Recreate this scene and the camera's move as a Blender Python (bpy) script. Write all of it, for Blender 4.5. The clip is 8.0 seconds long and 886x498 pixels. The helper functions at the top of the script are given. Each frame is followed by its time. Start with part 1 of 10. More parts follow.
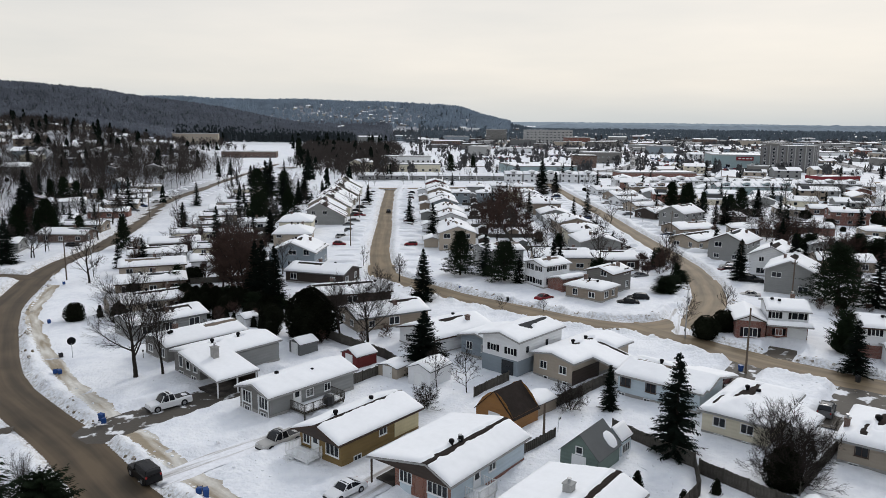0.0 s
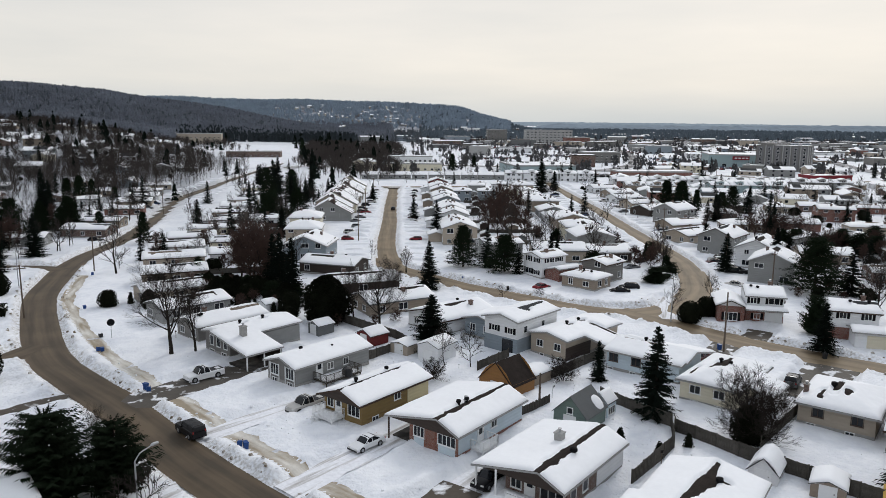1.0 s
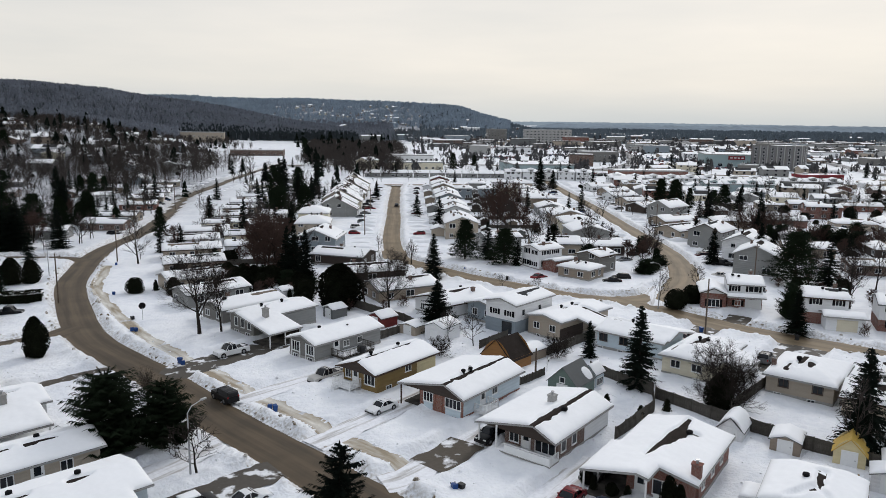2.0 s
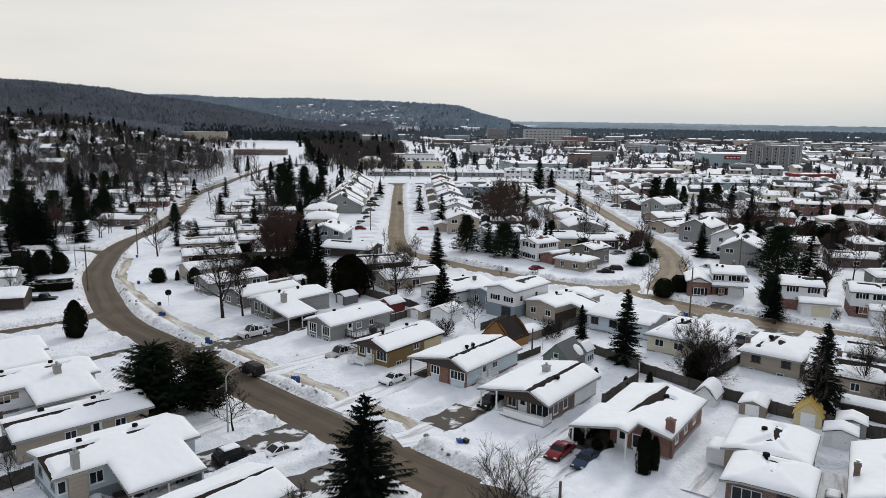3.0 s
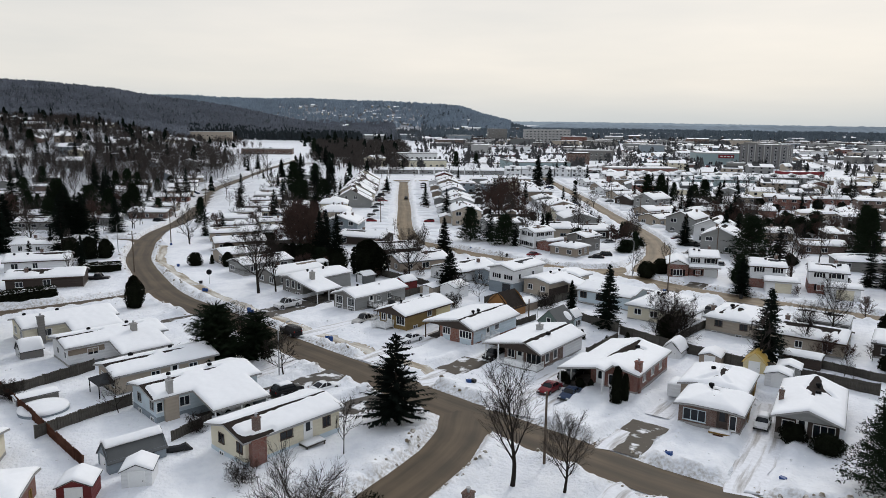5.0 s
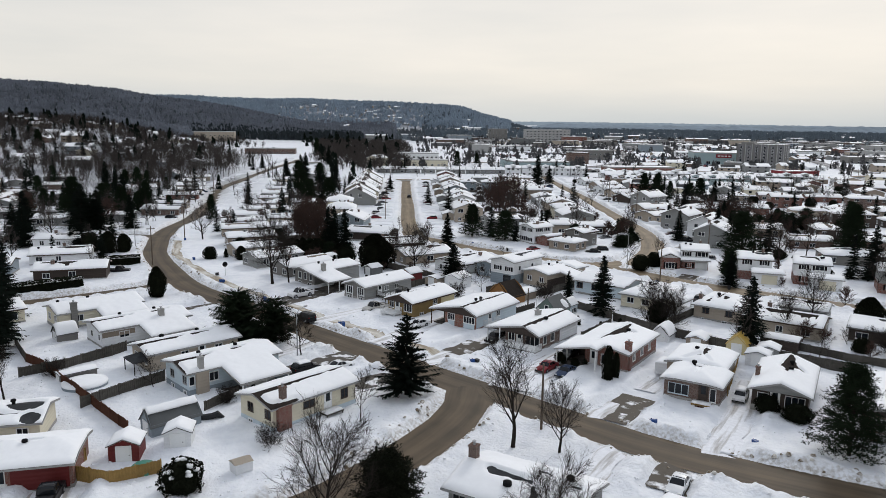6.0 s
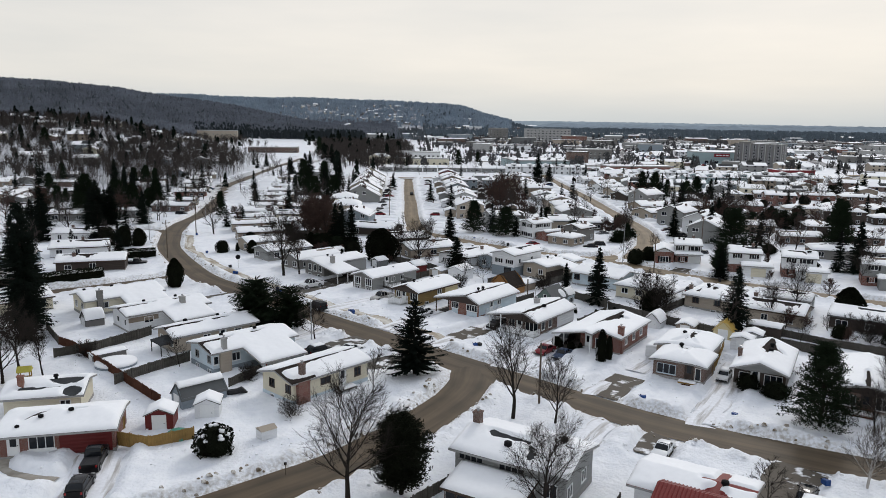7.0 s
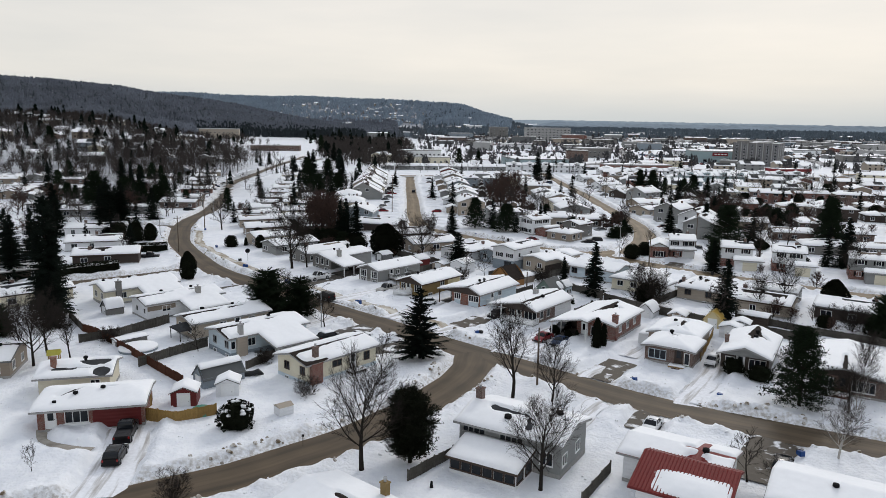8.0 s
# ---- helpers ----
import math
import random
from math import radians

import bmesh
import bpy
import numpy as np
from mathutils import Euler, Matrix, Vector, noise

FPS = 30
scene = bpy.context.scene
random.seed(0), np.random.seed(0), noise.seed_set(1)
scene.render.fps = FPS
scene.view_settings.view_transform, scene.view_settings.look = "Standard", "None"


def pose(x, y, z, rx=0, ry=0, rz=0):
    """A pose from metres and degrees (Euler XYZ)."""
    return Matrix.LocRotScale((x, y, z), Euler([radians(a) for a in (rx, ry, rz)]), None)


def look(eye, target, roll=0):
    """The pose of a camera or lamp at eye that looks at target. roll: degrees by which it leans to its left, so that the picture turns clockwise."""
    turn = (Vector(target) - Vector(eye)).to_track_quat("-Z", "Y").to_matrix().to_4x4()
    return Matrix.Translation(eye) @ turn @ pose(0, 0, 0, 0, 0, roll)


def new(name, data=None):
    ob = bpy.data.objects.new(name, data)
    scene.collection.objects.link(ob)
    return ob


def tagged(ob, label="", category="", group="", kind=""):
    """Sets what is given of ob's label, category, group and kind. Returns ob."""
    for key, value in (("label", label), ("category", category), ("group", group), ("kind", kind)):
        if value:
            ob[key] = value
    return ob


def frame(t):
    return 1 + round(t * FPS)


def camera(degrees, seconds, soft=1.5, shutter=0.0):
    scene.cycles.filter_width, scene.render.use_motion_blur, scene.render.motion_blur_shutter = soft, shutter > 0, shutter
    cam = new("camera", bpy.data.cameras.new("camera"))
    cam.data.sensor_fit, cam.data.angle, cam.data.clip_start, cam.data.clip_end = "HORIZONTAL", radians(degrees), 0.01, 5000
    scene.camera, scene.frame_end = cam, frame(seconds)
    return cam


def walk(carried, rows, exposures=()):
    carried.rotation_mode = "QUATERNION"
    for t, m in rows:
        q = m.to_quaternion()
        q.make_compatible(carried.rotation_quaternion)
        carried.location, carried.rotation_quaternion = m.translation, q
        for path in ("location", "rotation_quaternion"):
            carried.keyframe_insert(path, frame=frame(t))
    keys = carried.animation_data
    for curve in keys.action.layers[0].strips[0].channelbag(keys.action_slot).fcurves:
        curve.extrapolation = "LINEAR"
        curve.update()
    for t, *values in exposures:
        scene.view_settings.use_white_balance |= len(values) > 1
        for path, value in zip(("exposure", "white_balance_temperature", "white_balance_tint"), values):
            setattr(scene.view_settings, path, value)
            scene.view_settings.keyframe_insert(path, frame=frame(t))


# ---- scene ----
cam = camera(62.6, 8.0, soft=0.62)
PATH = [
    (0, (-0.132, 0.998, 32.653), (-0.13, 2.968, 32.308), 0.5),
    (0.5, (-0.527, -3.961, 32.732), (-0.526, -1.991, 32.386), 0.5),
    (1, (-0.932, -8.907, 32.835), (-0.931, -6.937, 32.49), 0.5),
    (1.5, (-1.386, -13.763, 32.904), (-1.384, -11.794, 32.558), 0.6),
    (3, (-2.512, -28.127, 33.102), (-2.509, -26.157, 32.755), 0.7),
    (3.5, (-2.867, -32.813, 33.095), (-2.864, -30.843, 32.748), 0.7),
    (4, (-3.24, -37.169, 33.107), (-3.239, -35.199, 32.761), 0.7),
    (4.5, (-3.608, -41.5, 33.117), (-3.606, -39.531, 32.77), 0.7),
    (6, (-4.705, -53.725, 33.112), (-4.704, -51.755, 32.765), 0.7),
    (6.5, (-5.068, -57.426, 33.108), (-5.068, -55.456, 32.761), 0.8),
    (7, (-5.367, -60.812, 33.104), (-5.367, -58.842, 32.755), 0.8),
    (7.5, (-5.642, -63.897, 33.093), (-5.642, -61.928, 32.743), 0.8),
    (8, (-5.903, -66.656, 33.132), (-5.903, -64.688, 32.78), 0.9),
]
UNIT = 1.2  # metres to one unit of the plan below
PLAN = Matrix.Scale(UNIT, 4)
walk(cam, [(t, look(Vector(eye) * UNIT, Vector(target) * UNIT, roll)) for t, eye, target, roll in PATH])

# ---- world and light ----
SUN_AZ, SUN_EL = radians(26), radians(34)  # from north towards east, and up
world = bpy.data.worlds.new("overcast")
scene.world = world
world.use_nodes = True
wn, wl = world.node_tree.nodes, world.node_tree.links
wn.clear()
w_out = wn.new("ShaderNodeOutputWorld")
w_bg = wn.new("ShaderNodeBackground")
w_sky = wn.new("ShaderNodeTexSky")
w_sky.sky_type, w_sky.sun_disc = "NISHITA", False
w_sky.sun_elevation, w_sky.sun_rotation = SUN_EL, SUN_AZ
w_sky.air_density, w_sky.dust_density = 1.0, 4.0
w_skys = wn.new("ShaderNodeVectorMath")
w_skys.operation = "SCALE"
w_skys.inputs["Scale"].default_value = 0.08
w_tc = wn.new("ShaderNodeTexCoord")
w_map = wn.new("ShaderNodeMapping")
w_map.inputs["Scale"].default_value = (1.0, 1.0, 6.0)
w_noise = wn.new("ShaderNodeTexNoise")
w_noise.inputs["Scale"].default_value, w_noise.inputs["Detail"].default_value = 1.6, 5
w_noise.inputs["Roughness"].default_value = 0.55
w_ramp = wn.new("ShaderNodeValToRGB")
w_ramp.color_ramp.elements[0].position, w_ramp.color_ramp.elements[0].color = 0.33, (0.64, 0.65, 0.65, 1)
w_ramp.color_ramp.elements[1].position, w_ramp.color_ramp.elements[1].color = 0.72, (0.79, 0.765, 0.73, 1)
w_mix = wn.new("ShaderNodeMixRGB")
w_mix.inputs["Fac"].default_value = 0.93
w_sep = wn.new("ShaderNodeSeparateXYZ")
w_hz = wn.new("ShaderNodeValToRGB")
w_hz.color_ramp.elements[0].position, w_hz.color_ramp.elements[0].color = 0.0, (0.80, 0.85, 0.88, 1)
w_hz.color_ramp.elements[1].position, w_hz.color_ramp.elements[1].color = 0.18, (0.95, 0.95, 0.95, 1)
w_hz3 = w_hz.color_ramp.elements.new(0.5)
w_hz3.color = (0.80, 0.86, 0.98, 1)
w_hz2 = w_hz.color_ramp.elements.new(0.05)
w_hz2.color = (1.0, 0.99, 0.96, 1)
w_mul = wn.new("ShaderNodeMixRGB")
w_mul.blend_type, w_mul.inputs["Fac"].default_value = "MULTIPLY", 1.0
wl.new(w_sky.outputs[0], w_skys.inputs[0])
wl.new(w_tc.outputs["Generated"], w_map.inputs[0])
wl.new(w_map.outputs[0], w_noise.inputs["Vector"])
wl.new(w_noise.outputs["Fac"], w_ramp.inputs[0])
wl.new(w_tc.outputs["Generated"], w_sep.inputs[0])
wl.new(w_sep.outputs["Z"], w_hz.inputs[0])
wl.new(w_ramp.outputs[0], w_mul.inputs[1])
wl.new(w_hz.outputs[0], w_mul.inputs[2])
wl.new(w_skys.outputs[0], w_mix.inputs[1])
wl.new(w_mul.outputs[0], w_mix.inputs[2])
wl.new(w_mix.outputs[0], w_bg.inputs[0])
w_bg.inputs["Strength"].default_value = 1.15
wl.new(w_bg.outputs[0], w_out.inputs[0])

sun = new("sun", bpy.data.lights.new("sun", "SUN"))
sun.data.energy, sun.data.angle, sun.data.color = 1.1, radians(14), (1.0, 0.96, 0.91)
# the brighter part of the cloud lies ahead and to the right, over the far end of the valley
sun.matrix_world = look((100 * math.sin(SUN_AZ) * math.cos(SUN_EL), 100 * math.cos(SUN_AZ) * math.cos(SUN_EL), 100 * math.sin(SUN_EL)), (0, 0, 0))


# ---- materials ----
def material(name, colour, rough=0.8, metal=0.0, var=0.12, scale=3.0, fine=40.0, bump=0.0, bump_scale=None, spec=0.3, rand=0.0):
    """A painted or natural surface: two scales of uneven colour, fine relief, and a little difference from object to object."""
    m = bpy.data.materials.new(name)
    m.use_nodes = True
    n, l = m.node_tree.nodes, m.node_tree.links
    b = n["Principled BSDF"]
    b.inputs["Roughness"].default_value, b.inputs["Metallic"].default_value = rough, metal
    b.inputs["Specular IOR Level"].default_value = spec
    tc = n.new("ShaderNodeTexCoord")
    big, small = n.new("ShaderNodeTexNoise"), n.new("ShaderNodeTexNoise")
    big.inputs["Scale"].default_value, small.inputs["Scale"].default_value = scale, fine
    big.inputs["Detail"].default_value = small.inputs["Detail"].default_value = 3
    l.new(tc.outputs["Object"], big.inputs["Vector"])
    l.new(tc.outputs["Object"], small.inputs["Vector"])
    add = n.new("ShaderNodeMath")
    add.operation = "ADD"
    l.new(big.outputs["Fac"], add.inputs[0])
    l.new(small.outputs["Fac"], add.inputs[1])
    rng = n.new("ShaderNodeMapRange")
    rng.inputs["From Min"].default_value, rng.inputs["From Max"].default_value = 0.6, 1.4
    rng.inputs["To Min"].default_value, rng.inputs["To Max"].default_value = 1 - var, 1 + var
    l.new(add.outputs[0], rng.inputs["Value"])
    last = rng.outputs[0]
    if rand:
        info = n.new("ShaderNodeObjectInfo")
        r2 = n.new("ShaderNodeMapRange")
        r2.inputs["To Min"].default_value, r2.inputs["To Max"].default_value = 1 - rand, 1 + rand
        l.new(info.outputs["Random"], r2.inputs["Value"])
        mm = n.new("ShaderNodeMath")
        mm.operation = "MULTIPLY"
        l.new(last, mm.inputs[0])
        l.new(r2.outputs[0], mm.inputs[1])
        last = mm.outputs[0]
    mul = n.new("ShaderNodeVectorMath")
    mul.operation = "SCALE"
    mul.inputs[0].default_value = colour
    l.new(last, mul.inputs["Scale"])
    l.new(mul.outputs[0], b.inputs["Base Color"])
    if bump:
        bn = n.new("ShaderNodeTexNoise")
        bn.inputs["Scale"].default_value, bn.inputs["Detail"].default_value = bump_scale or fine, 4
        l.new(tc.outputs["Object"], bn.inputs["Vector"])
        bp = n.new("ShaderNodeBump")
        bp.inputs["Strength"].default_value, bp.inputs["Distance"].default_value = min(1, bump), 0.1
        l.new(bn.outputs["Fac"], bp.inputs["Height"])
        l.new(bp.outputs[0], b.inputs["Normal"])
    return m


def lapped(name, colour, pitch=0.2, rough=0.6, axis="Z", var=0.08):
    """Horizontal lap siding: a saw-tooth relief that repeats up the wall."""
    m = material(name, colour, rough, var=var, scale=0.7, fine=12)
    n, l = m.node_tree.nodes, m.node_tree.links
    tc = n.new("ShaderNodeTexCoord")
    sep = n.new("ShaderNodeSeparateXYZ")
    l.new(tc.outputs["Object"], sep.inputs[0])
    fr = n.new("ShaderNodeMath")
    fr.operation = "PINGPONG"
    fr.inputs[1].default_value = pitch
    l.new(sep.outputs[axis], fr.inputs[0])
    bp = n.new("ShaderNodeBump")
    bp.inputs["Strength"].default_value, bp.inputs["Distance"].default_value = 0.6, 0.25
    l.new(fr.outputs[0], bp.inputs["Height"])
    l.new(bp.outputs[0], n["Principled BSDF"].inputs["Normal"])
    return m


def bricked(name, a, b, mortar=(0.24, 0.22, 0.20)):
    m = bpy.data.materials.new(name)
    m.use_nodes = True
    n, l = m.node_tree.nodes, m.node_tree.links
    p = n["Principled BSDF"]
    p.inputs["Roughness"].default_value = 0.9
    tc = n.new("ShaderNodeTexCoord")
    sep, com = n.new("ShaderNodeSeparateXYZ"), n.new("ShaderNodeCombineXYZ")
    add = n.new("ShaderNodeMath")
    add.operation = "ADD"
    l.new(tc.outputs["Object"], sep.inputs[0])
    l.new(sep.outputs["X"], add.inputs[0])
    l.new(sep.outputs["Y"], add.inputs[1])
    l.new(add.outputs[0], com.inputs["X"])
    l.new(sep.outputs["Z"], com.inputs["Y"])
    br = n.new("ShaderNodeTexBrick")
    br.inputs["Color1"].default_value, br.inputs["Color2"].default_value = (*a, 1), (*b, 1)
    br.inputs["Mortar"].default_value = (*mortar, 1)
    br.inputs["Scale"].default_value, br.inputs["Mortar Size"].default_value = 1.0, 0.008
    br.inputs["Brick Width"].default_value, br.inputs["Row Height"].default_value = 0.21, 0.07
    l.new(com.outputs[0], br.inputs["Vector"])
    ns = n.new("ShaderNodeTexNoise")
    ns.inputs["Scale"].default_value = 1.3
    l.new(tc.outputs["Object"], ns.inputs["Vector"])
    mr = n.new("ShaderNodeMapRange")
    mr.inputs["To Min"].default_value, mr.inputs["To Max"].default_value = 0.7, 1.3
    l.new(ns.outputs["Fac"], mr.inputs["Value"])
    sc = n.new("ShaderNodeVectorMath")
    sc.operation = "SCALE"
    l.new(br.outputs["Color"], sc.inputs[0])
    l.new(mr.outputs[0], sc.inputs["Scale"])
    l.new(sc.outputs[0], p.inputs["Base Color"])
    return m


def two_tone(name, a, b, scale, lo, hi, rough=0.85, bump=0.3, stretch=(1, 1, 1), coord="Object", detail=6):
    """Two colours that meet in ragged patches: slush over asphalt, sand over ice."""
    m = bpy.data.materials.new(name)
    m.use_nodes = True
    n, l = m.node_tree.nodes, m.node_tree.links
    p = n["Principled BSDF"]
    p.inputs["Roughness"].default_value = rough
    p.inputs["Specular IOR Level"].default_value = 0.25
    tc, mp = n.new("ShaderNodeTexCoord"), n.new("ShaderNodeMapping")
    mp.inputs["Scale"].default_value = stretch
    l.new(tc.outputs[coord], mp.inputs[0])
    ns, n2 = n.new("ShaderNodeTexNoise"), n.new("ShaderNodeTexNoise")
    ns.inputs["Scale"].default_value, ns.inputs["Detail"].default_value = scale, detail
    n2.inputs["Scale"].default_value, n2.inputs["Detail"].default_value = 2.5, 5
    l.new(mp.outputs[0], ns.inputs["Vector"])
    l.new(tc.outputs["Object"], n2.inputs["Vector"])
    rp = n.new("ShaderNodeValToRGB")
    rp.color_ramp.elements[0].position, rp.color_ramp.elements[0].color = lo, (*a, 1)
    rp.color_ramp.elements[1].position, rp.color_ramp.elements[1].color = hi, (*b, 1)
    l.new(ns.outputs["Fac"], rp.inputs[0])
    mr = n.new("ShaderNodeMapRange")
    mr.inputs["To Min"].default_value, mr.inputs["To Max"].default_value = 0.8, 1.2
    l.new(n2.outputs["Fac"], mr.inputs["Value"])
    sc = n.new("ShaderNodeVectorMath")
    sc.operation = "SCALE"
    l.new(rp.outputs[0], sc.inputs[0])
    l.new(mr.outputs[0], sc.inputs["Scale"])
    l.new(sc.outputs[0], p.inputs["Base Color"])
    bp = n.new("ShaderNodeBump")
    bp.inputs["Strength"].default_value, bp.inputs["Distance"].default_value = bump, 0.1
    l.new(n2.outputs["Fac"], bp.inputs["Height"])
    l.new(bp.outputs[0], p.inputs["Normal"])
    return m


SNOW = material("snow", (0.84, 0.85, 0.875), 0.65, var=0.06, scale=0.35, fine=3.0, bump=0.5, bump_scale=1.7, spec=0.2)
ROOFSNOW = material("roof_snow", (0.875, 0.885, 0.90), 0.65, var=0.03, scale=0.3, fine=2.5, bump=0.12, bump_scale=1.2, spec=0.2)
SHINGLE = material("shingle_brown", (0.032, 0.026, 0.023), 0.9, var=0.3, scale=1.5, fine=25, bump=0.4, bump_scale=12, spec=0.04)
SHINGLE_GREY = material("shingle_grey", (0.05, 0.052, 0.055), 0.9, var=0.3, scale=1.5, fine=25, bump=0.4, bump_scale=12, spec=0.04)
SHINGLE_TAN = material("shingle_tan", (0.17, 0.14, 0.115), 0.9, var=0.3, scale=1.5, fine=25, bump=0.4, bump_scale=12, spec=0.04)
# white boards, greyed in colour to carry the shade under the roof snow
FASCIA = material("fascia_white_shaded", (0.30, 0.30, 0.295), 0.5, var=0.08)
FASCIA_BROWN = material("fascia_brown", (0.07, 0.05, 0.04), 0.5, var=0.1, spec=0.04)
TRIM = material("trim_white", (0.74, 0.75, 0.75), 0.45, var=0.05)
GLASS = material("window_glass", (0.010, 0.013, 0.017), 0.08, var=0.4, scale=1.0, fine=3, spec=0.35)
CONCRETE = material("concrete", (0.30, 0.295, 0.28), 0.9, var=0.2, bump=0.3, bump_scale=10)
VENT = material("vent_black", (0.010, 0.010, 0.011), 0.6, var=0.2, spec=0.04)
GALV = material("galvanised", (0.38, 0.39, 0.40), 0.45, metal=0.6, var=0.2)
WOOD_GREY = material("weathered_fence", (0.088, 0.082, 0.072), 0.9, var=0.35, scale=2, fine=18, bump=0.4, bump_scale=15, rand=0.25, spec=0.04)
WOOD_BROWN = material("stained_fence", (0.09, 0.042, 0.028), 0.85, var=0.3, scale=2, fine=18, rand=0.2, spec=0.04)
WOOD_HONEY = material("cedar_fence", (0.27, 0.17, 0.055), 0.8, var=0.25, scale=2, fine=18, rand=0.15)
POLE = material("pole_wood", (0.12, 0.095, 0.075), 0.9, var=0.3, scale=2, fine=14, spec=0.04)
BARK = material("bark", (0.026, 0.022, 0.019), 0.95, var=0.35, scale=3, fine=20, bump=0.5, bump_scale=14, spec=0.04)
TWIG = material("twigs", (0.032, 0.027, 0.024), 0.95, var=0.3, scale=3, fine=20, spec=0.04)
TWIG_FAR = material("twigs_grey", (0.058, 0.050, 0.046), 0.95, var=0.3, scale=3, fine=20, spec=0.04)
TWIG_RED = material("twigs_reddish", (0.070, 0.046, 0.039), 0.95, var=0.3, scale=3, fine=20, spec=0.04)
BIRCH = material("birch_bark", (0.42, 0.40, 0.37), 0.85, var=0.35, scale=5, fine=20)
NEEDLE = material("needles", (0.007, 0.0105, 0.008), 0.8, var=0.45, scale=1.2, fine=9, spec=0.02, rand=0.25)
NEEDLE_PINE = material("pine_needles", (0.013, 0.020, 0.011), 0.8, var=0.45, scale=1.2, fine=9, spec=0.02, rand=0.2)
CEDAR = material("cedar_leaves", (0.011, 0.013, 0.008), 0.85, var=0.45, scale=1.5, fine=10, spec=0.02, rand=0.2)
SIDE = {
    "white": lapped("siding_white", (0.70, 0.71, 0.72)),
    "grey": lapped("siding_grey", (0.23, 0.235, 0.23)),
    "darkgrey": lapped("siding_dark_grey", (0.12, 0.125, 0.125)),
    "stone": lapped("siding_stone", (0.16, 0.155, 0.145)),
    "blue": lapped("siding_pale_blue", (0.50, 0.58, 0.63)),
    "bluegrey": lapped("siding_blue_grey", (0.22, 0.26, 0.29)),
    "cream": lapped("siding_cream", (0.62, 0.575, 0.45)),
    "beige": lapped("siding_beige", (0.36, 0.31, 0.25)),
    "tan": lapped("siding_tan", (0.25, 0.205, 0.16)),
    "brown": lapped("siding_brown", (0.042, 0.030, 0.024)),
    "ochre": lapped("siding_ochre", (0.20, 0.135, 0.05)),
    "cedar": lapped("siding_cedar", (0.24, 0.115, 0.035)),
    "yellow": lapped("siding_yellow", (0.58, 0.50, 0.30)),
    "red": lapped("siding_red", (0.12, 0.016, 0.015)),
    "green": lapped("siding_green", (0.12, 0.165, 0.145)),
    "teal": lapped("siding_teal", (0.27, 0.35, 0.36)),
    "brick": bricked("brick_red", (0.19, 0.06, 0.04), (0.14, 0.045, 0.032)),
    "brickbrown": bricked("brick_brown", (0.12, 0.066, 0.048), (0.09, 0.048, 0.038)),
    "brickorange": bricked("brick_orange", (0.22, 0.075, 0.042), (0.165, 0.055, 0.034)),
    "block": material("block_grey", (0.34, 0.34, 0.33), 0.9, var=0.15, scale=0.3, fine=8),
    "blacktower": material("cladding_dark", (0.17, 0.17, 0.175), 0.7, var=0.15, scale=0.2, fine=5),
    "signred": material("cladding_red", (0.19, 0.018, 0.026), 0.6, var=0.15, scale=0.2, fine=5),
}

# ---- helpers for building ----
def mesh_object(name, verts, faces, mat, parent=None, label="", smooth=False, at=None):
    me = bpy.data.meshes.new(name)
    me.from_pydata([tuple(v) for v in verts], [], [tuple(f) for f in faces])
    me.materials.append(mat)
    if smooth:
        me.shade_smooth()
    ob = new(name, me)
    if parent is not None:
        ob.parent = parent
    if at is not None:
        ob.matrix_basis = at
    if parent is None:
        ob.matrix_basis = PLAN @ ob.matrix_basis
    if label:
        ob["label"] = label
    return ob


def share(name, mesh, parent=None, at=None, label=""):
    ob = new(name, mesh)
    if parent is not None:
        ob.parent = parent
    if at is not None:
        ob.matrix_basis = at
    if label:
        ob["label"] = label
    return ob


def thing(name, x, y, z, rot, label, category, group=""):
    ob = new(name)
    ob.empty_display_size = 0.3
    ob.matrix_basis = PLAN @ pose(x, y, z + lift(x, y), 0, 0, rot)
    return tagged(ob, label, category, group)


def box(x0, x1, y0, y1, z0, z1):
    v = [(x0, y0, z0), (x1, y0, z0), (x1, y1, z0), (x0, y1, z0), (x0, y0, z1), (x1, y0, z1), (x1, y1, z1), (x0, y1, z1)]
    f = [(0, 3, 2, 1), (4, 5, 6, 7), (0, 1, 5, 4), (1, 2, 6, 5), (2, 3, 7, 6), (3, 0, 4, 7)]
    return v, f


def boxes(*bs):
    V, F = [], []
    for b in bs:
        v, f = box(*b)
        k = len(V)
        V += v
        F += [tuple(i + k for i in q) for q in f]
    return V, F


def tube(points, radii, sides=6, cap=True):
    """A tapered tube along points."""
    V, F = [], []
    for i, (p, r) in enumerate(zip(points, radii)):
        p = Vector(p)
        d = (Vector(points[min(i + 1, len(points) - 1)]) - Vector(points[max(i - 1, 0)])).normalized()
        a = d.orthogonal().normalized()
        b = d.cross(a)
        for k in range(sides):
            t = 2 * math.pi * k / sides
            V.append(tuple(p + a * math.cos(t) * r + b * math.sin(t) * r))
    for i in range(len(points) - 1):
        for k in range(sides):
            k2 = (k + 1) % sides
            F.append((i * sides + k, i * sides + k2, (i + 1) * sides + k2, (i + 1) * sides + k))
    if cap:
        n = len(points) - 1
        F.append(tuple(range(sides))[::-1])
        F.append(tuple(n * sides + k for k in range(sides)))
    return V, F


def joined(*parts):
    V, F = [], []
    for v, f in parts:
        k = len(V)
        V += list(v)
        F += [tuple(i + k for i in q) for q in f]
    return V, F


